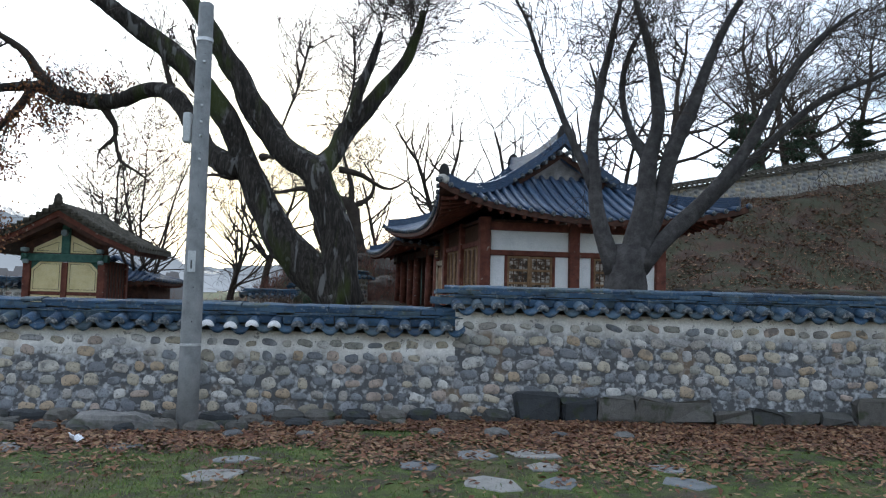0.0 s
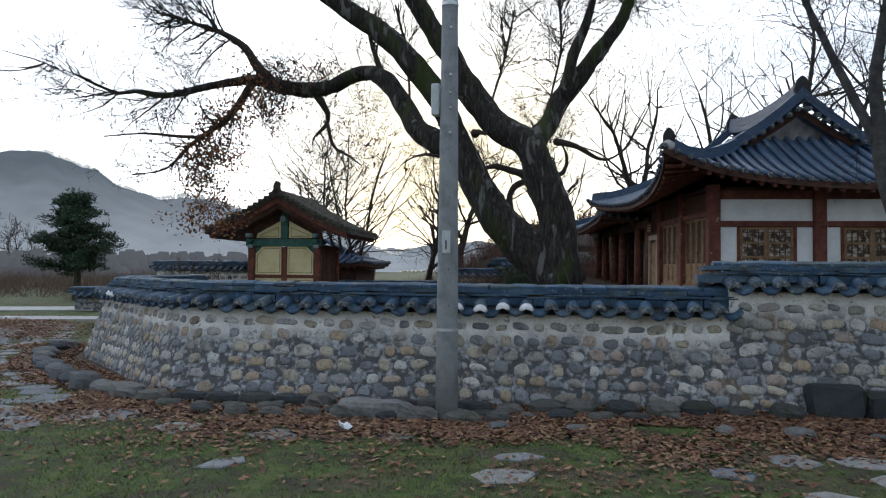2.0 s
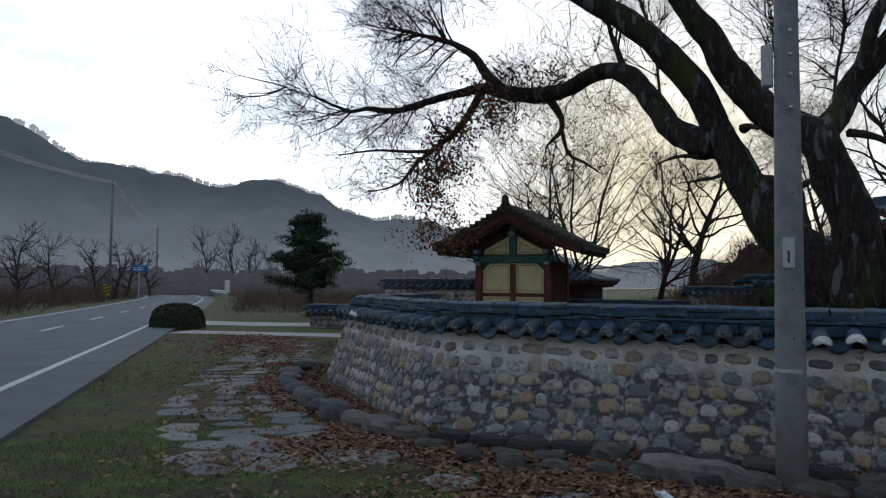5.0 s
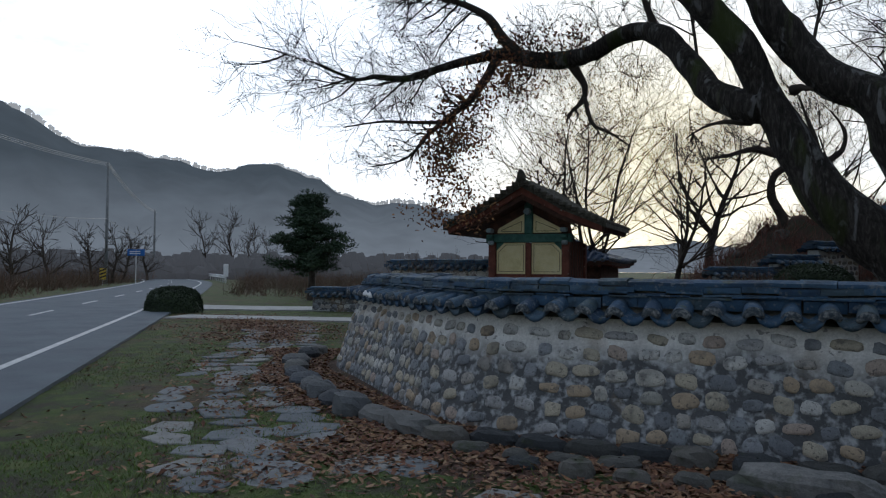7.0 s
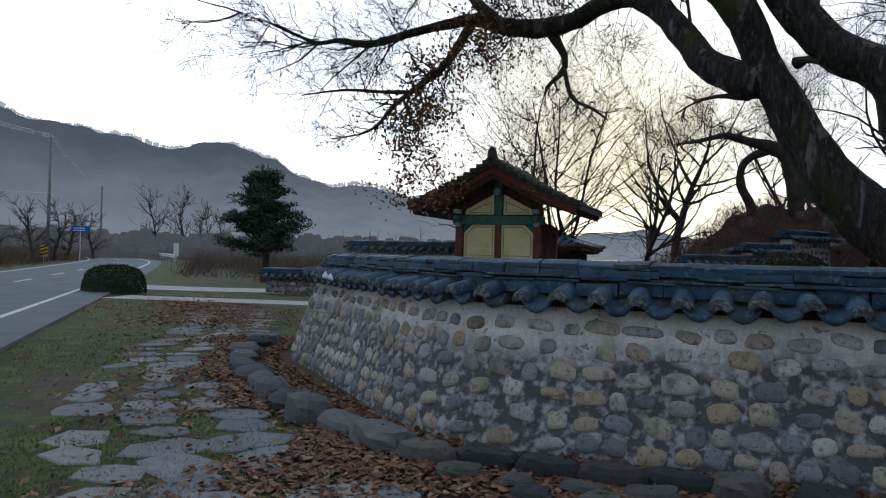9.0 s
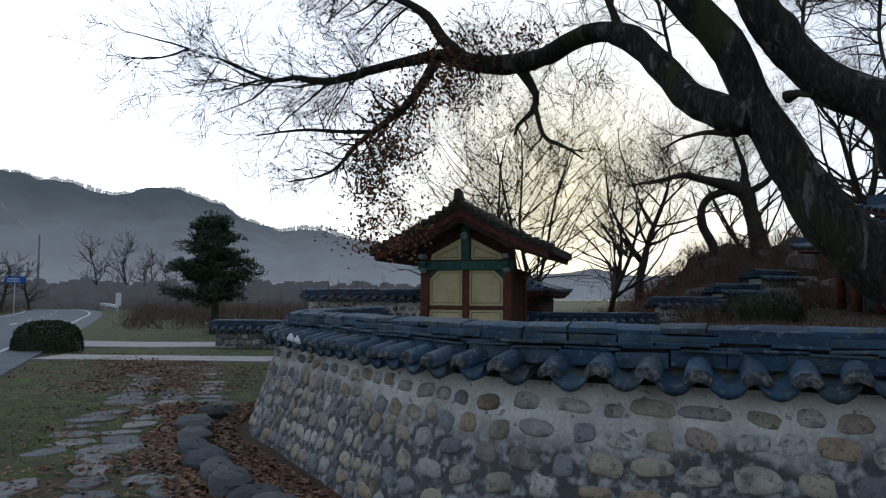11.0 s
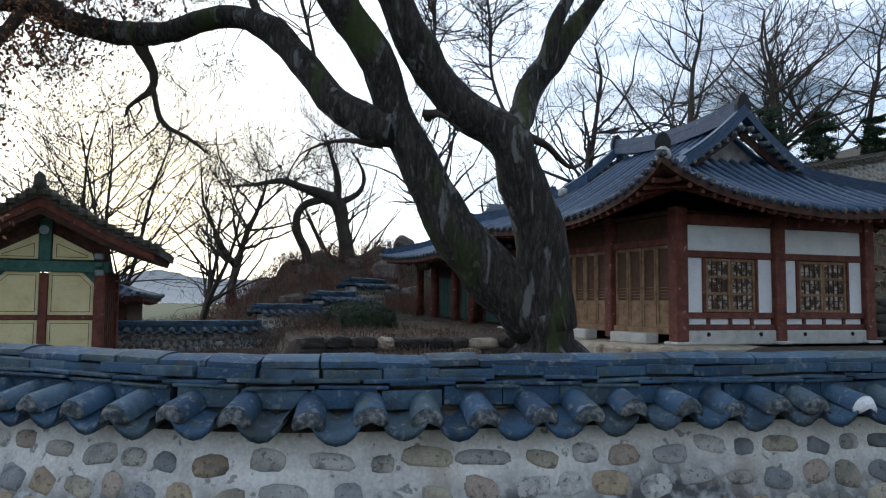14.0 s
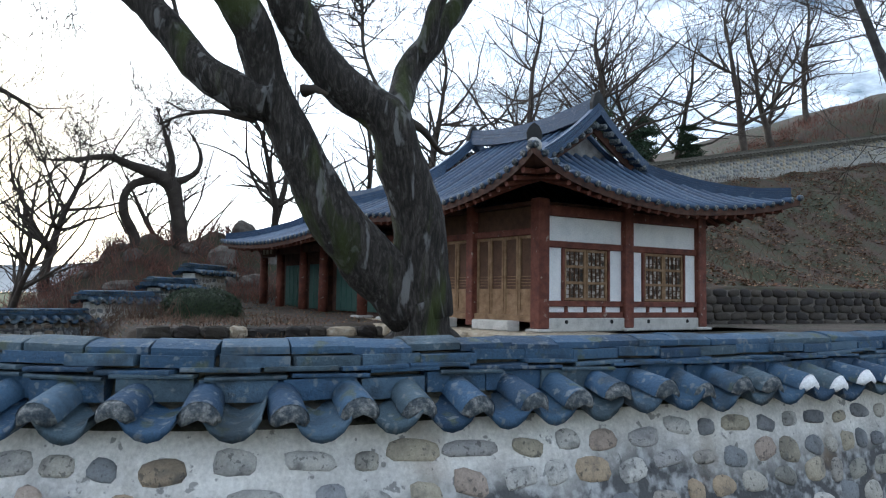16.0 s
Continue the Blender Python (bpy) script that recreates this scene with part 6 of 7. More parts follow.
# fine upright spray behind the fork
for pts_, cnt in (([(-1.3, 8.2, 4.9), (-1.2, 9.6, 6.2), (-1.0, 10.4, 7.6), (-1.1, 10.8, 9.2)], 46), ([(-2.6, 8.3, 5.6), (-2.4, 9.4, 7.0), (-2.2, 10.2, 8.6)], 30), ([(-4.6, 8.4, 5.6), (-4.9, 9.2, 7.2), (-5.4, 9.8, 8.8)], 22)):
    limb(twigs, [(*p, 0.035) for p in pts_], rt, cnt, 1.7, 3, 5, None, 0.25, 0.06, 0.0, 3, 0.0045)
for base, d, ln, cnt in (((-12.2, 9.9, 6.56), (-1, -0.15, -0.28), 2.3, 3), ((-13.4, 9.5, 6.6), (-1, -0.2, -0.1), 2.6, 4), ((-11.4, 10.0, 6.7), (-0.8, -0.1, -0.55), 1.9, 3), ((-15.4, 9.0, 7.4), (-1, -0.1, 0.2), 1.9, 3)):
    for _ in range(cnt):
        dd = Vector(d).normalized() + Vector((rt.gauss(0, 0.2), rt.gauss(0, 0.2), rt.gauss(0, 0.2)))
        grow(twigs, Vector(base), dd, ln * rt.uniform(0.7, 1.1), 0.03, 3, rt, None, 0.0, 3, 0.2, 0.0065)
part("trunk", bark, M_BARK, old_tree, "flaring trunk foot with pale and mossy bark", True)
part("stem", stem_l, M_BARK, old_tree, "", True)
part("stem", stem_r, M_BARK, old_tree, "", True)
part("limb", lr, M_BARK, old_tree, "", True)
part("limb", ll, M_BARK, old_tree, "", True)
tagged(part("twigwork", twigs, M_TWIG, old_tree), kind="stuff")
lf = Buf()
for x, z, w, cnt in ((-9.7, 6.2, 0.36, 70), (-10.5, 5.95, 0.32, 60), (-10.9, 5.2, 0.32, 75), (-11.2, 4.65, 0.34, 75), (-10.4, 4.9, 0.30, 45), (-11.3, 4.15, 0.30, 55), (-10.8, 3.6, 0.30, 40), (-11.4, 3.1, 0.28, 35), (-10.5, 2.95, 0.28, 25), (-9.0, 6.45, 0.32, 50)):
    for _ in range(3):
        grow(small, (x + 0.3, 10.2, z + 0.25), (rt.gauss(-0.4, 0.5), rt.gauss(0, 0.6), rt.gauss(-0.2, 0.5)), w * 2.0, 0.014, 2, rt, None, 0.0, 3, 0.25, 0.006)
    leaves(lf, [(Vector((x + rt.gauss(0, w), 10.2 + rt.gauss(0, w), z + rt.gauss(0, w * 0.75))), None) for _ in range(cnt)], rt, 9, 0.13, 0.050)
leaves(lf, [(Vector((-9.9, 10.4, 7.05)) + Vector((rt.uniform(-0.4, 2.8), rt.gauss(0, 0.3), rt.gauss(0.12, 0.22))), None) for _ in range(210)], rt, 5, 0.16, 0.05)
tagged(part("branchwork", small, M_TWIG, old_tree, "", True), kind="stuff")
tagged(part("withered_leaves", lf, M_HANGLEAF, old_tree), kind="stuff")

# the many-stemmed tree behind the taller wall
step_tree = thing("grey_tree", "many-stemmed grey tree with bare twigs behind the taller wall", "tree")
sb = Buf()
for pts, tw in (([(4.54, 3.0, 0.7, 0.60), (4.56, 3.0, 1.65, 0.50), (4.60, 3.0, 2.26, 0.47), (4.68, 3.0, 2.6, 0.44)], 0),
                ([(4.38, 3.0, 2.15, 0.27), (4.09, 3.0, 2.95, 0.20), (4.0, 3.1, 3.78, 0.165), (3.99, 3.2, 4.63, 0.14), (4.16, 3.3, 5.61, 0.11), (4.39, 3.4, 6.62, 0.08), (4.7, 3.5, 7.8, 0.03)], 16),
                ([(4.67, 3.0, 2.40, 0.34), (4.88, 3.0, 3.28, 0.27), (4.98, 3.0, 4.1, 0.22), (5.13, 3.0, 5.04, 0.175), (4.98, 2.9, 5.94, 0.135), (4.68, 2.8, 6.83, 0.085), (4.3, 2.7, 7.7, 0.03)], 16),
                ([(4.79, 3.0, 2.40, 0.29), (5.14, 3.0, 3.39, 0.225), (5.36, 2.9, 4.3, 0.185), (5.72, 2.8, 5.22, 0.155), (6.01, 2.7, 6.12, 0.115), (6.46, 2.6, 7.03, 0.075), (6.85, 2.5, 7.9, 0.03)], 18),
                ([(4.80, 3.0, 2.20, 0.27), (5.47, 2.9, 2.98, 0.205), (6.1, 2.7, 3.69, 0.165), (6.62, 2.5, 4.47, 0.145), (7.07, 2.3, 5.43, 0.12), (7.67, 2.2, 6.22, 0.09), (8.4, 2.0, 6.8, 0.03)], 18),
                ([(5.05, 3.0, 2.45, 0.165), (5.92, 3.0, 3.31, 0.13), (6.95, 3.0, 4.33, 0.11), (8.12, 3.0, 5.36, 0.09), (9.38, 3.0, 5.94, 0.065), (10.6, 3.0, 6.7, 0.02)], 18),
                ([(3.98, 3.1, 3.60, 0.11), (3.6, 3.3, 4.63, 0.09), (3.09, 3.5, 5.95, 0.07), (2.76, 3.6, 6.95, 0.05), (2.3, 3.7, 7.7, 0.02)], 14),
                ([(4.98, 3.0, 4.05, 0.12), (4.67, 3.2, 4.76, 0.10), (4.54, 3.3, 5.52, 0.08), (4.77, 3.4, 6.42, 0.06), (5.3, 3.4, 7.1, 0.02)], 12)):
    pts = [(0.73 + 0.9387 * (p[0] - 0.73), -10.04 + 0.9387 * (p[1] + 10.04), 1.63 + 0.9387 * (p[2] - 1.63), p[3] * 0.68) for p in pts]
    one = Buf()
    tw_b = Buf()
    k = random.Random(len(pts) * 31 + tw)
    limb(one, pts, k, 0, n=11)
    part("trunk" if not tw else "limb", one, M_GREYBARK, step_tree, "", True)
    if tw:
        limb(tw_b, [(*p[:3], max(0.012, p[3] * 0.2)) for p in pts], k, int(tw * 1.3), 1.9, 3, 4, None, 0.30, 0.05, 0.0, 3, 0.0055)
        tagged(part("twigwork", tw_b, M_TWIG, step_tree), kind="stuff")


def bare_tree(seed, height, r, spread_=0.5, depth=4, kids=4, stems=1, up=0.05, floor=0.008):
    """A bare tree with its foot at the origin: trunk mesh and twig mesh."""
    k = random.Random(seed)
    trunk, crown = Buf(), Buf()
    for s in range(stems):
        lean = Vector((k.gauss(0, 0.10 + 0.12 * (stems > 1)), k.gauss(0, 0.10 + 0.12 * (stems > 1)), 1)).normalized()
        pts, p = [], Vector((k.gauss(0, 0.08), k.gauss(0, 0.08), -0.3))
        n = 7
        for i in range(n + 1):
            t = i / n
            pts.append((*p, r * (1 - 0.80 * t) * (1.25 if i == 0 else 1)))
            lean = (lean + Vector((k.gauss(0, 0.13), k.gauss(0, 0.13), 0.05))).normalized()
            p = p + lean * (height * 0.72 / n)
        limb(trunk, pts, k, 0, n=9)
        for i in range(2, n + 1):
            for _ in range(3 if i < n else 4):
                a = k.uniform(0, 2 * math.pi)
                d = Vector((math.cos(a), math.sin(a), k.uniform(0.25, 1.1)))
                grow(crown, Vector(pts[i][:3]), d, height * k.uniform(0.20, 0.36) * (1.1 - 0.45 * i / n) * (0.7 + spread_), pts[i][3] * 0.55, depth - 2, k, None, up, kids, 0.19, floor)
    return trunk.mesh("trunk", M_TWIG, True), crown.mesh("crown", M_TWIG)


def plant(name, label, group, meshes, spots, crown_label="", material=None):
    first = None
    for x, y, s, rz in spots:
        z = ground_z(x, y)
        if first is None:
            first = thing(name, label, "tree", group, at=(x, y, z), rz=rz)
            first.scale = (s, s, s)
            part("trunk", meshes[0], None, first)
            part("crown", meshes[1], None, first, crown_label)
        else:
            c = copy_thing(first, pose(x, y, z, 0, 0, rz))
            c.scale = (s, s, s)
    return first


# slender trees on the hillside behind the hall
plant("bare_tree", "tall bare deciduous tree on the slope behind the hall", "hillside trees", bare_tree(1, 12.0, 0.20, 0.7, 5, 3, floor=0.006), [(5.5, 26.5, 1.05, 20), (14.0, 28.0, 1.2, 140), (29.0, 27.5, 1.3, 250), (10.5, 31.0, 1.2, 75), (42.0, 33.0, 1.2, 20), (21.5, 30.0, 1.2, 300)])
plant("bare_tree", "forked bare tree with dense fine twigs on the slope", "hillside trees", bare_tree(2, 11.0, 0.19, 0.8, 5, 2, stems=2, floor=0.009), [(9.0, 27.0, 1.15, 0), (19.0, 27.0, 1.2, 120), (24.0, 28.0, 1.1, 200), (2.0, 30.5, 1.0, 300), (34.0, 29.5, 1.2, 80)])
plant("bare_tree", "bare tree backlit by the low sun beside the mound", "trees on the mound", bare_tree(3, 9.0, 0.22, 1.2, 5, 3, floor=0.0065), [(-6.9, 29.6, 1.0, 0)])
plant("bare_tree", "spreading bare tree backlit by the low sun behind the gatehouse", "trees behind the gatehouse", bare_tree(4, 11.5, 0.10, 0.95, 5, 3, stems=4, up=0.07, floor=0.0055), [(-10.1, 20.3, 0.9, 0)])
plant("bare_tree", "fine-twigged bare tree in the low sun", "trees behind the gatehouse", bare_tree(5, 8.5, 0.13, 0.95, 5, 2, stems=2, up=0.08, floor=0.007), [(-8.0, 25.5, 1.0, 40), (-13.2, 25.0, 1.1, 210), (-1.0, 34.0, 1.2, 250)])

mound_tree = thing("gnarled_tree", "gnarled bare tree with crooked limbs on the rock mound", "tree")
mb, mtw = Buf(), Buf()
km = random.Random(9)
for pts, tw in (([(-1.9, 29.0, 2.6, 0.62), (-1.98, 29.0, 3.61, 0.48), (-2.17, 29.0, 4.87, 0.42), (-2.51, 29.0, 6.14, 0.46), (-3.0, 29.0, 6.46, 0.40), (-4.0, 28.6, 6.75, 0.26), (-4.99, 28.2, 6.97, 0.19), (-5.98, 28.0, 6.71, 0.12), (-7.3, 28.0, 6.6, 0.04)], 26),
                ([(-3.7, 29.0, 2.8, 0.38), (-3.79, 29.0, 3.88, 0.29), (-4.27, 29.0, 5.03, 0.25), (-4.06, 29.0, 5.92, 0.23), (-3.0, 29.0, 6.41, 0.26)], 4),
                ([(-2.56, 29.0, 6.14, 0.30), (-2.49, 29.0, 7.16, 0.20), (-2.77, 29.0, 8.19, 0.13), (-3.2, 29.0, 9.5, 0.05)], 20),
                ([(-2.39, 29.0, 6.2, 0.24), (-1.52, 29.0, 6.75, 0.16), (-1.37, 29.0, 7.64, 0.11), (-2.0, 29.0, 8.7, 0.04)], 12)):
    limb(mb, [(*p[:3], p[3] * 0.72) for p in pts], km, 0, n=11)
    limb(mtw, [(*p[:3], 0.03) for p in pts], km, int(tw * 1.1), 2.6, 3, 4, None, 0.25, 0.05, 0.0, 3, 0.0065)
part("trunk", mb, M_TWIG, mound_tree, "", True)
tagged(part("twigwork", mtw, M_TWIG, mound_tree), kind="stuff")

# leafy part of the backlit crown: sparse withered leaves
lb, kl = Buf(), random.Random(14)
cl = [(Vector((-11.0 + kl.gauss(0, 1.4), 20.3 + kl.gauss(0, 1.0), 6.6 + kl.gauss(0, 1.3))), None) for _ in range(300)]
leaves(lb, cl, kl, 4, 0.3, 0.055)
crown_leaves = tagged(part("withered_foliage", lb, M_HANGLEAF), "sparse withered leaves lit from behind by the low sun", "foliage", kind="stuff")


def needle_clump(buf, c, r, k, n=26, flat=0.45):
    for _ in range(n):
        d = Vector((k.gauss(0, 1), k.gauss(0, 1), abs(k.gauss(0, 0.7)))).normalized()
        p = Vector(c) + Vector((k.uniform(-r, r), k.uniform(-r, r), k.uniform(-r * flat, r * flat)))
        s = d.orthogonal().normalized() * 0.03
        e = p + d * k.uniform(0.14, 0.26)
        buf.add([tuple(p - s), tuple(p + s), tuple(e)], [(0, 1, 2)])


def pine(height, seed, tiers, wide):
    k = random.Random(seed)
    t, c = Buf(), Buf()
    limb(t, [(0, 0, -0.2, 0.22), (0.05, 0, height * 0.3, 0.16), (-0.05, 0.05, height * 0.7, 0.10), (0, 0, height * 0.97, 0.03)], k, n=9)
    for i in range(tiers):
        f = i / (tiers - 1)
        z = height * (0.30 + 0.68 * f)
        for q in range(6 if f < 0.8 else 4):
            a = k.uniform(0, 2 * math.pi)
            ln = wide * (1 - 0.68 * f ** 1.8) * k.uniform(0.45, 1.1)
            d = Vector((math.cos(a), math.sin(a), k.uniform(-0.05, 0.28)))
            pts, _, _ = ribbon(t, (0, 0, z), d, ln, 0.035, k, 4, 0.12, 0.02, 4)
            for p in pts[1:]:
                for _ in range(3):
                    needle_clump(c, p + Vector((k.gauss(0, 0.22), k.gauss(0, 0.22), k.gauss(0.08, 0.1))), 0.24, k, 24)
    return t.mesh("trunk", M_TWIG, True), c.mesh("needles", M_NEEDLE)


plant("pine_tree", "dark green pine standing alone beside the lane", "", pine(5.0, 3, 13, 1.95), [(-24.9, 23.0, 1.0, 0)])
plant("pine_tree", "thin young pine on the hillside", "hillside pines", pine(4.2, 8, 5, 1.3), [(17.0, 25.6, 1.0, 0), (20.5, 26.4, 0.85, 90), (23.2, 26.0, 0.75, 200)])


# clipped shrubs
def shrub(name, label, at, w, d, h, seed, material=M_BUSH, n=5200):
    k = random.Random(seed)
    b = Buf()
    core = Buf().grid(lambda u, v: (math.cos(2 * math.pi * u) * math.sin(math.pi * v / 2) * w * 0.46, math.sin(2 * math.pi * u) * math.sin(math.pi * v / 2) * d * 0.46, math.cos(math.pi * v / 2) * h * 0.90), 18, 8)
    for _ in range(n):
        u, v = k.uniform(0, 2 * math.pi), math.acos(k.random()) / (math.pi / 2)
        s = 1 + 0.06 * noise.noise((3 * math.cos(u), 3 * math.sin(u), 3 * v + seed)) + k.gauss(0, 0.02)
        p = Vector((math.cos(u) * math.sin(math.pi * v / 2) ** 0.8 * w / 2 * s, math.sin(u) * math.sin(math.pi * v / 2) ** 0.8 * d / 2 * s, math.cos(math.pi * v / 2) ** 0.7 * h * s))
        a = Vector((k.gauss(0, 1), k.gauss(0, 1), k.gauss(0.4, 1))).normalized()
        q = a.orthogonal().normalized()
        z = 0.035
        b.add([tuple(p - a * z), tuple(p + q * z * 0.6), tuple(p + a * z), tuple(p - q * z * 0.6)], [(0, 1, 2, 3)])
    o = thing(name, label, "shrub", at=(*at, ground_z(*at)))
    part("inner_core", core, M_BUSH, o)
    part("foliage", b, material, o)
    return o


shrub("clipped_shrub", "low dark clipped evergreen shrub on the road verge", (-22.7, 12.1), 2.15, 1.7, 0.88, 4)
shrub("clipped_shrub", "rounded dark clipped shrub in the courtyard", (-2.6, 19.0), 2.3, 1.6, 0.85, 5)


def scrub(name, label, spots, seed, h, n, material=M_SCRUB):
    k = random.Random(seed)
    b = Buf()
    for x, y in spots:
        z = ground_z(x, y)
        for _ in range(n):
            a = k.uniform(0, 2 * math.pi)
            d = Vector((math.cos(a) * 0.5, math.sin(a) * 0.5, 1))
            ribbon(b, (x + k.gauss(0, 0.3), y + k.gauss(0, 0.3), z), d, h * k.uniform(0.5, 1.1), 0.012, k, 3, 0.3, 0.0, 3)
    ob = part(name, b, material)
    return tagged(ob, label, "undergrowth", kind="stuff")


ks = random.Random(22)
scrub("brushwood", "reddish bare brushwood on the mound", [(ks.uniform(-10.5, 1.0), ks.uniform(23.5, 31)) for _ in range(520)], 23, 0.9, 9, M_BRUSH)
off_road = lambda x, y: (x + 23) * 0.755 + (y - 11.07) * 0.656
scrub("brushwood", "dry scrub along the lane and field edge", [q for q in [(ks.uniform(-58, -20), ks.uniform(24, 62)) for _ in range(900)] if off_road(*q) > 2.5], 24, 1.5, 10)
scrub("brushwood", "dry scrub in front of the back wall", [(ks.uniform(-5.6, -3.2), ks.uniform(18.2, 19.2)) for _ in range(26)], 25, 0.8, 10)
scrub("brushwood", "wild twigs about the gate-side wall", [(ks.uniform(-14.8, -12.2), ks.uniform(13.6, 14.5)) for _ in range(34)], 26, 2.2, 9)
scrub("brushwood", "brown scrub beyond the road", [q for q in [(-38 - t * 38 + ks.gauss(0, 3), 11 + t * 43 + ks.gauss(0, 3)) for t in [ks.random() for _ in range(420)]] if off_road(*q) < -8.2], 27, 1.9, 9)

scrub("hillside_tuft", "dry grass tufts and brush on the hillside", [(ks.uniform(8.6, 34), ks.uniform(13.4, 31.5)) for _ in range(700)], 28, 0.42, 9)
scrub("low_plants", "low weeds and dry plants about the courtyard", [(ks.uniform(-8.2, -0.5), ks.uniform(9, 18.2)) for _ in range(210)], 29, 0.26, 10)

scrub("hillside_brush", "reddish brush and dead bracken above the hillside wall", [(ks.uniform(12, 46), ks.uniform(25, 34)) for _ in range(800)], 30, 0.6, 9, M_BRUSH)

# rocks of the mound
for k in range(14):
    a, q = ks.uniform(0, 2 * math.pi), ks.random() ** 0.6
    x, y = -0.9 + math.cos(a) * q * 4.6, 28.6 + math.sin(a) * q * 3.0
    s = ks.uniform(0.4, 1.0)
    ob = part("rock", rough_block(s * 1.2, s, s * ks.uniform(0.6, 1.2), 300 + k), M_ROCK)
    ob.matrix_basis = pose(x, y, ground_z(x, y) - 0.45 * s, ks.uniform(-14, 14), ks.uniform(-14, 14), ks.uniform(0, 360))
    tagged(ob, "weathered brown rock on the wooded mound", "rock", "rocks of the mound")

# ---- fallen leaves and grass ----
kf = random.Random(41)
fl = Buf()


def drop_leaf(x, y, lift=0.0, big=1.0):
    z = ground_z(x, y) + 0.008 + abs(kf.gauss(0, 0.010)) + lift
    a = kf.uniform(0, 2 * math.pi)
    s = kf.uniform(0.020, 0.048) * big
    c, si = math.cos(a) * s, math.sin(a) * s
    t1, t2 = kf.gauss(0, 0.35) * s, kf.gauss(0, 0.35) * s
    fl.add([(x - c, y - si, z + t1), (x + si * 0.55, y - c * 0.55, z + abs(t2) * 0.3), (x + c, y + si, z - t1 * 0.3 + 0.3 * s), (x - si * 0.55, y + c * 0.55, z + abs(t2))], [(0, 1, 2, 3)])


def open_ground(x, y, gap):
    """True outside the courtyard, at least gap metres from its wall."""
    if inside(x, y) > 0.05:
        return False
    return y < wall_y(x) - gap if x > -8.85 else x < -8.9 - gap - 0.25 * max(0, y - 3.2)


bed = along([(-10.6, 5.0), (-9.6, 2.9), (-8.6, 1.9), (-7.2, 0.75), (-6.2, -0.05), (-5.2, -0.42), (-4.0, -0.36), (-2, -0.22), (0, -0.12), (2, -0.1), (5, -0.2), (9, -0.2)], 0.02)
for _ in range(84000):
    p, d = bed[kf.randrange(len(bed))]
    n = Vector((d.y, -d.x, 0)).normalized()
    o = abs(kf.gauss(0, 0.95)) + (kf.uniform(0, 1.7) if kf.random() < 0.5 else 0)
    patch = noise.noise(((p.x + n.x * o) * 0.9, (p.y + n.y * o) * 0.9, 2))
    if o > 1.0 and patch < kf.uniform(-0.3, 0.25):
        continue
    if p.x < -6 and o > 1.1 + 0.5 * patch and kf.random() < 0.85:
        continue
    drop_leaf(p.x + n.x * o, p.y + n.y * o)
for _ in range(42000):
    x, y = kf.uniform(-22, 9), kf.uniform(-8.5, 12)
    dry = 0.35 * smooth01(-4, 2, x) + 0.5 * smooth01(5.5, 8.5, y)
    if open_ground(x, y, 0.6) and noise.noise((x * 0.6, y * 0.6, 4)) + dry > kf.uniform(-0.05, 0.7) and y > -1.12 * (x + 13.4) - 0.6:
        drop_leaf(x, y)
drift = along([(-19.0, 11.2), (-16.6, 9.4), (-14.6, 7.4), (-13.2, 5.6)], 0.05)
for _ in range(16000):
    p, d = drift[kf.randrange(len(drift))]
    x, y = p.x + kf.gauss(0, 0.9), p.y + kf.gauss(0, 0.8)
    if open_ground(x, y, 0.6) and noise.noise((x * 0.8, y * 0.8, 11)) > kf.uniform(-0.6, 0.3):
        drop_leaf(x, y)
for _ in range(52000):
    x, y = kf.uniform(8.0, 36), kf.uniform(13.2, 32)
    if noise.noise((x * 0.7, y * 0.7, 6)) > kf.uniform(-0.5, 0.4) and not 23.7 < y < 24.9:
        drop_leaf(x, y, 0.03, 2.0)
for _ in range(9000):
    x, y = kf.uniform(-8, 6), kf.uniform(9.5, 24)
    if inside(x, y) > 0.9:
        drop_leaf(x, y, 0.01)
tagged(part("fallen_leaves", fl, M_DEADLEAF), "brown fallen leaves lying thick along the wall", "leaf litter", kind="stuff")

gr = Buf()
for _ in range(230000):
    x = kf.gauss(-5.5, 5.5)
    y = kf.uniform(-8.5, 11)
    if not open_ground(x, y, 0.9) or y < -1.12 * (x + 13.4) + 0.8:
        continue
    if noise.noise((x * 0.45, y * 0.45, 8)) < kf.uniform(-0.35, 0.15):
        continue
    z = ground_z(x, y) - 0.005
    a = kf.uniform(0, 2 * math.pi)
    h, w = kf.uniform(0.015, 0.045), 0.0055
    lx, ly = kf.gauss(0, 0.02), kf.gauss(0, 0.02)
    gr.add([(x - math.cos(a) * w, y - math.sin(a) * w, z), (x + math.cos(a) * w, y + math.sin(a) * w, z), (x + lx, y + ly, z + h)], [(0, 1, 2)])
tagged(part("grass", gr, M_GRASS), "short green winter turf", "grass", kind="stuff")

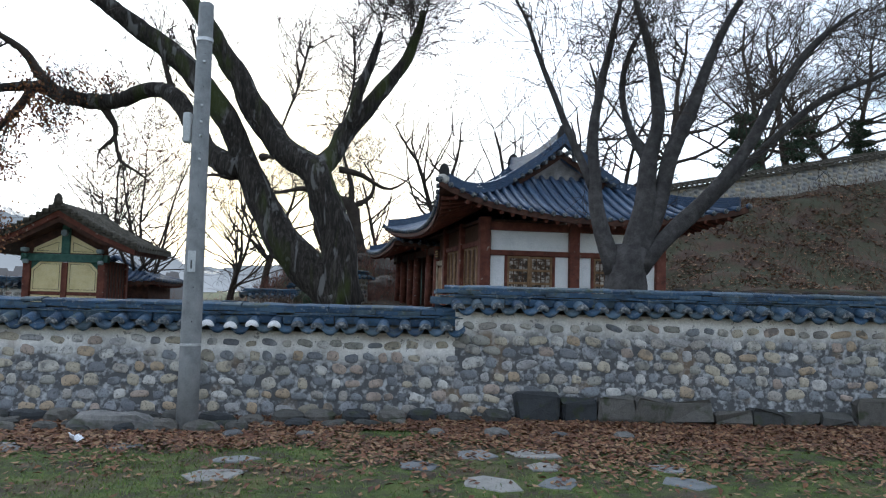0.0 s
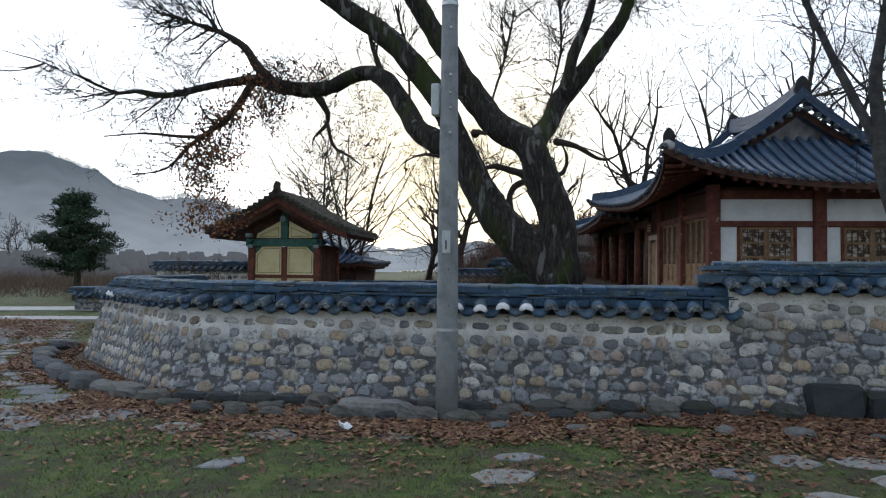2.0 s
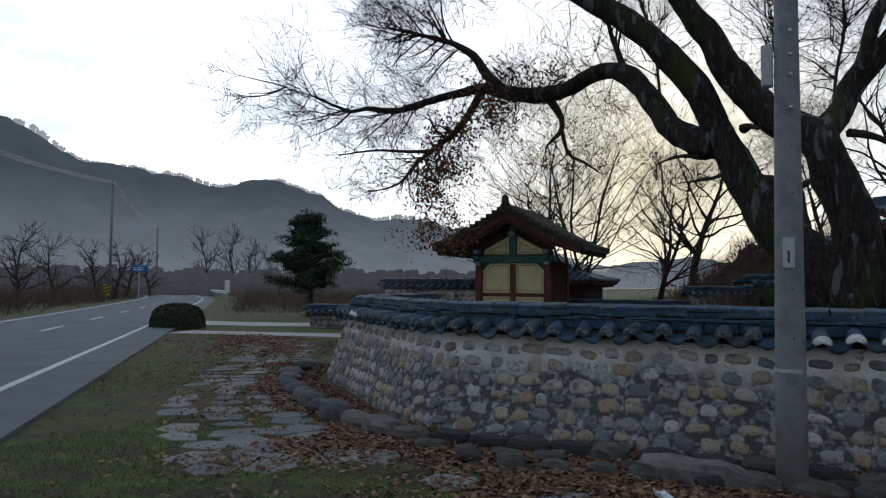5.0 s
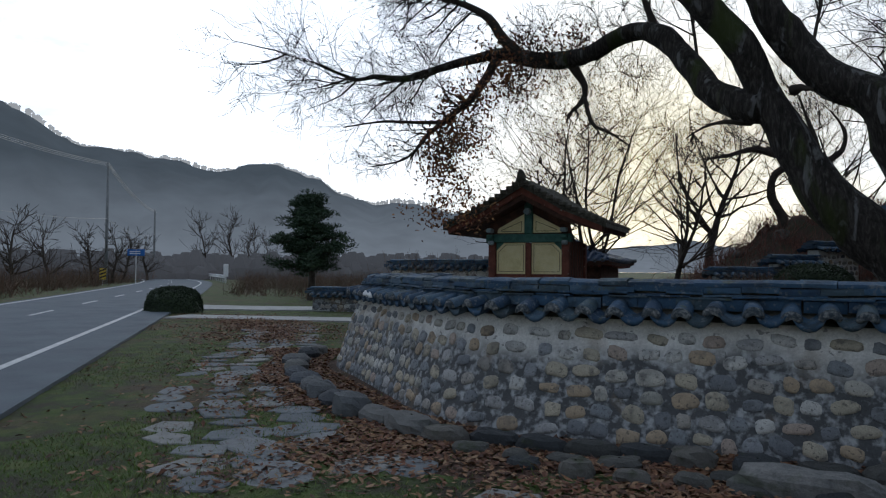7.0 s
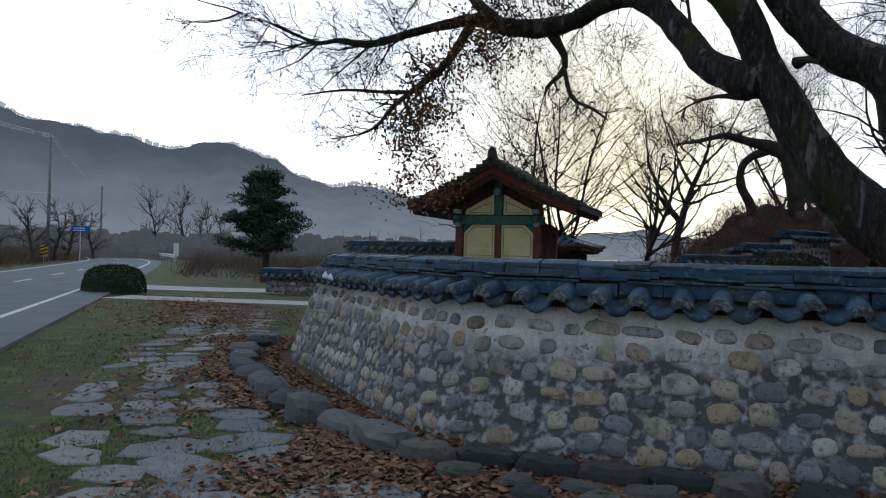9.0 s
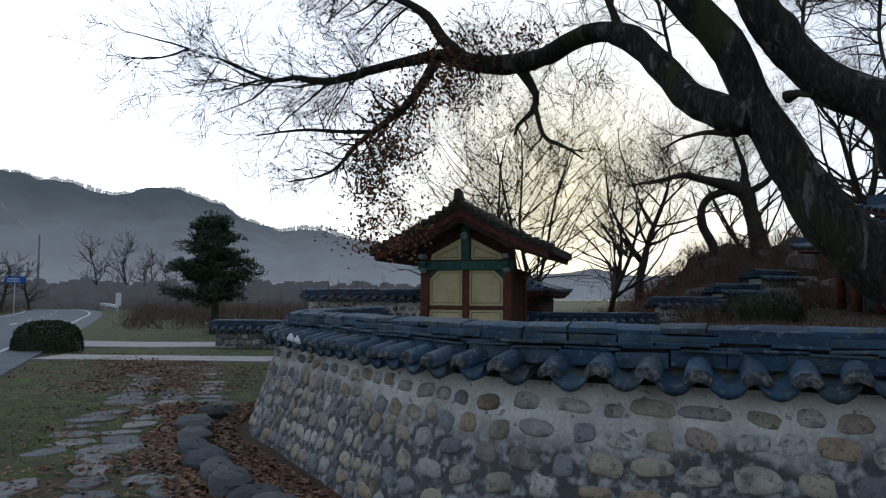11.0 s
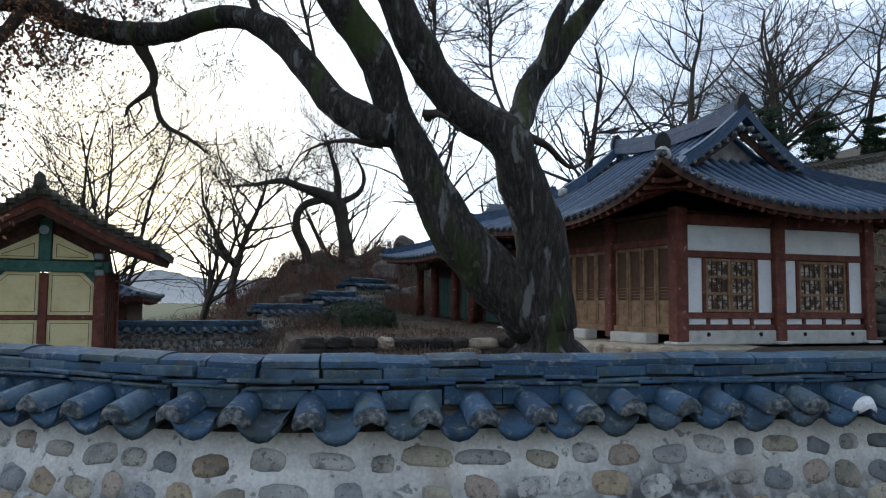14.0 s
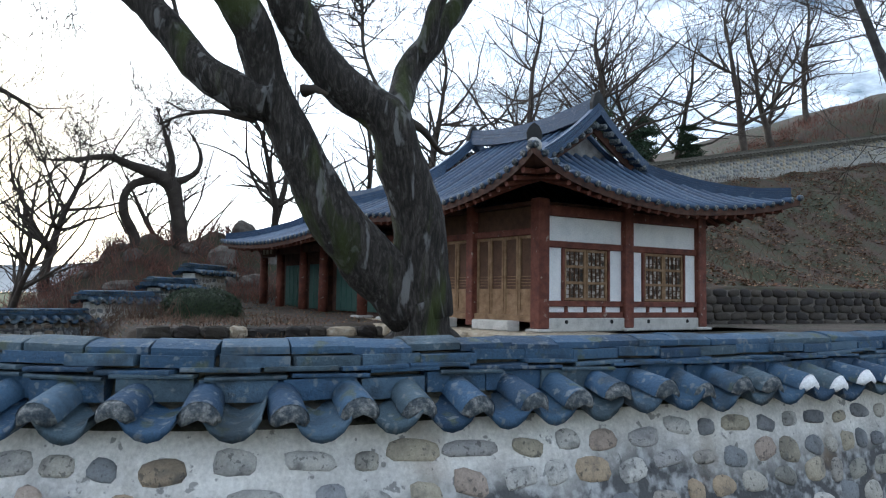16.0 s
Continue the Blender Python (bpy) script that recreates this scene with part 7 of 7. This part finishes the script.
# ---- roadside: street trees, poles, cables, signs ----
plant("street_tree", "pollarded bare street tree beyond the road", "street trees", bare_tree(11, 5.6, 0.15, 0.55, 3, 5, floor=0.02), [(-52.8, 26.0, 1.25, 0), (-58.2, 32.8, 1.22, 60), (-61.3, 39.1, 1.18, 120), (-64.5, 43.6, 1.2, 200), (-68.5, 48.4, 1.22, 280), (-75.5, 58.0, 1.2, 30), (-46.5, 18.5, 1.1, 90)])
plant("street_tree", "tall slender bare poplar in the valley", "valley trees", bare_tree(12, 11.0, 0.16, 0.22, 3, 5, up=0.2, floor=0.03), [(-90, 88, 1.3, 0), (-92, 85, 1.2, 100), (-84, 88, 1.0, 40), (-88, 95, 0.9, 160), (-80, 100, 1.0, 220), (-93, 96, 1.0, 0)])


def cable(a, b, sag, r=0.022):
    bb = Buf()
    a, b = Vector(a), Vector(b)
    bb.tube([a.lerp(b, i / 12) - Vector((0, 0, sag * 4 * (i / 12) * (1 - i / 12))) for i in range(13)], [r] * 13, 4)
    return tagged(part("overhead_cable", bb, M_WIRE), "thin overhead cable strung between roadside poles", "cable", "overhead cables")


POLES = [(-43.6, 8.0), (-62.6, 41.5), (-84.0, 66.5)]
tops = []
for i, (x, y) in enumerate(POLES):
    up_ = thing("power_pole", "tall grey power pole with a steel crossarm", "pole", "roadside power poles", at=(x, y, 0), rz=-35)
    hgt = 11.6 if i < 2 else 9.6
    part("shaft", Buf().tube([(0, 0, -0.3), (0, 0, hgt)], [0.17, 0.11], 10), M_POLE, up_, smooth=True)
    part("crossarm", Buf().box((-1.1, -0.05, hgt - 0.5), (1.1, 0.05, hgt - 0.4), c=0.01), M_STEEL, up_)
    for q in (-0.95, 0.0, 0.95):
        part("insulator", Buf().tube([(q, 0, hgt - 0.4), (q, 0, hgt - 0.2)], [0.05, 0.03], 8), M_PLATE, up_)
    mm = pose(x, y, 0, 0, 0, -35)
    tops.append([tuple(mm @ Vector((q, 0, hgt - 0.2))) for q in (-0.95, 0.0, 0.95)] + [tuple(mm @ Vector((0.1, 0, 6.2)))])
for a, b in zip(tops, tops[1:]):
    for p, q in zip(a, b):
        cable(p, q, 0.7)
for p in tops[0]:
    cable((p[0] + 18, p[1] - 26, p[2] + 0.3), p, 0.7)

sg = thing("road_sign", "blue direction sign on a steel post beyond the road", "sign", at=(-62.2, 44.6, 0), rz=40)
part("post", Buf().tube([(0, 0, -0.2), (0, 0, 3.4)], [0.05, 0.05], 8), M_STEEL, sg)
part("sign_face", Buf().box((-0.8, -0.04, 2.75), (0.8, 0.0, 3.4), c=0.02), M_SIGNBLUE, sg, "blue face with unreadable pale bars")
for q in range(2):
    part("pale_bar", Buf().box((-0.6, -0.052, 2.92 + 0.2 * q), (0.4, -0.044, 3.0 + 0.2 * q)), M_WHITE_PLUG, sg)
sg2 = thing("warning_board", "yellow and black striped warning board at the roadside", "sign", at=(-58.9, 38.2, 0), rz=40)
part("board", Buf().box((-0.28, -0.03, 0.5), (0.28, 0.0, 1.5), c=0.01), M_SIGNYELLOW, sg2)
for q in range(3):
    part("black_stripe", Buf().prism([(-0.27, 0.58 + 0.3 * q), (0.27, 0.78 + 0.3 * q), (0.27, 0.92 + 0.3 * q), (-0.27, 0.72 + 0.3 * q)], -0.042, -0.034, lambda a, z, d: (a, d, z)), M_BLACKLINE, sg2)
part("leg", Buf().tube([(0, 0.02, -0.1), (0, 0.02, 1.5)], [0.03, 0.03], 6), M_STEEL, sg2)
mk = thing("kilometre_marker", "small white roadside marker post", "marker", at=(-57.0, 51.5, 0), rz=40)
part("panel", Buf().box((-0.25, -0.05, 0.7), (0.25, 0.0, 2.0), c=0.02), M_WHITE_PLUG, mk)
part("leg", Buf().box((-0.06, -0.03, -0.1), (0.06, 0.02, 0.7), c=0.01), M_STEEL, mk)
rail = thing("guard_rail", "long pale steel guard rail along the bend", "guard rail")
gline = along([(-58.6, 53.2), (-68.0, 62.0), (-80.0, 72.2), (-102.6, 88.6), (-131.0, 105.0), (-166.0, 118.6)], 3.0)
rb_ = Buf()
pts = [p for p, d in gline]
for z in (0.55, 0.75):
    rb_.tube([(p.x, p.y, z) for p in pts], [0.10] * len(pts), 6)
part("beam", rb_, M_WHITE_PLUG, rail)
for p in pts:
    part("rail_post", Buf().tube([(p.x, p.y, -0.1), (p.x, p.y, 0.85)], [0.06, 0.06], 6), M_STEEL, rail)

# ---- distance ----
def range_mesh(az0, az1, dist, prof, depth, rough, seed, n=150):
    """A mountain range: its skyline by azimuth, in degrees left of straight ahead."""
    b = Buf()

    def fn(u, v):
        az = az0 + (az1 - az0) * u
        el = 0
        for (a0, e0), (a1, e1) in zip(prof, prof[1:]):
            if a0 >= az >= a1:
                t = (a0 - az) / (a0 - a1)
                el = e0 + (e1 - e0) * t * t * (3 - 2 * t)
        r = dist + depth * v
        h = math.tan(radians(el)) * (dist + depth) * (1 - (1 - v) ** 1.6)
        h += rough * noise.noise((az * 0.9, v * 5, seed)) * v * (1.2 - v) * 2
        h += rough * 0.16 * noise.noise((az * 9, v * 3, seed)) * v
        return (-3 - math.sin(radians(az)) * r, -5 + math.cos(radians(az)) * r, max(h, -2) + 0.5)

    return b.grid(fn, n, 14)


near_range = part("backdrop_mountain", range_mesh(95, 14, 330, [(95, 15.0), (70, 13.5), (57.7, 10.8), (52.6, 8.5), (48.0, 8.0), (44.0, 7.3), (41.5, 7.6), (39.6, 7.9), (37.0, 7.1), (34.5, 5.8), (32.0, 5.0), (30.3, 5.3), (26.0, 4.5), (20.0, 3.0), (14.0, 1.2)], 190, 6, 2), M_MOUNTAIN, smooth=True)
tagged(near_range, "wooded mountain range at dusk, haze painted in as glow", "mountain", kind="structure")
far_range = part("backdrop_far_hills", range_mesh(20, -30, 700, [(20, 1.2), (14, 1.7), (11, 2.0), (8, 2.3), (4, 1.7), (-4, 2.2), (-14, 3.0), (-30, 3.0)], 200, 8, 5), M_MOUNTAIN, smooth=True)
tagged(far_range, "low far hills under the setting sun, haze painted in as glow", "hills", kind="structure")
ridge_trees, kr = Buf(), random.Random(83)
crest = [v_ for i_, v_ in enumerate(near_range.data.vertices) if i_ % 15 == 14]
for a_, b_ in zip(crest, crest[1:]):
    for _ in range(9):
        q_ = a_.co.lerp(b_.co, kr.random())
        hh = kr.uniform(1.0, 3.0) * (0.55 + 0.9 * max(0, noise.noise((q_.x * 0.03, q_.y * 0.03, 1)) + 0.4))
        ridge_trees.tube([(q_.x, q_.y, q_.z - 2), (q_.x, q_.y, q_.z + hh * 0.45), (q_.x + kr.gauss(0, 0.5), q_.y, q_.z + hh * 0.75), (q_.x, q_.y, q_.z + hh)], [0.4, 0.5, kr.uniform(0.7, 1.5), 0.4], 5)
tagged(part("backdrop_ridge_trees", ridge_trees, M_RIDGE), "thin row of trees along the mountain crest, sunlight painted as glow", "woodland", kind="stuff")
fw, kw = Buf(), random.Random(61)
for _ in range(900):
    az = kw.uniform(60, 16)
    r = kw.uniform(105, 150)
    x, y = -3 - math.sin(radians(az)) * r, -5 + math.cos(radians(az)) * r
    h = kw.uniform(1.6, 4.2)
    fw.tube([(x, y, -0.2), (x, y, h * 0.5), (x + kw.gauss(0, 0.3), y, h)], [0.7, 1.3, 0.6], 6)
tagged(part("backdrop_far_wood", fw, M_FARWOOD), "belt of far woodland along the valley, haze painted in as glow", "woodland", kind="stuff")
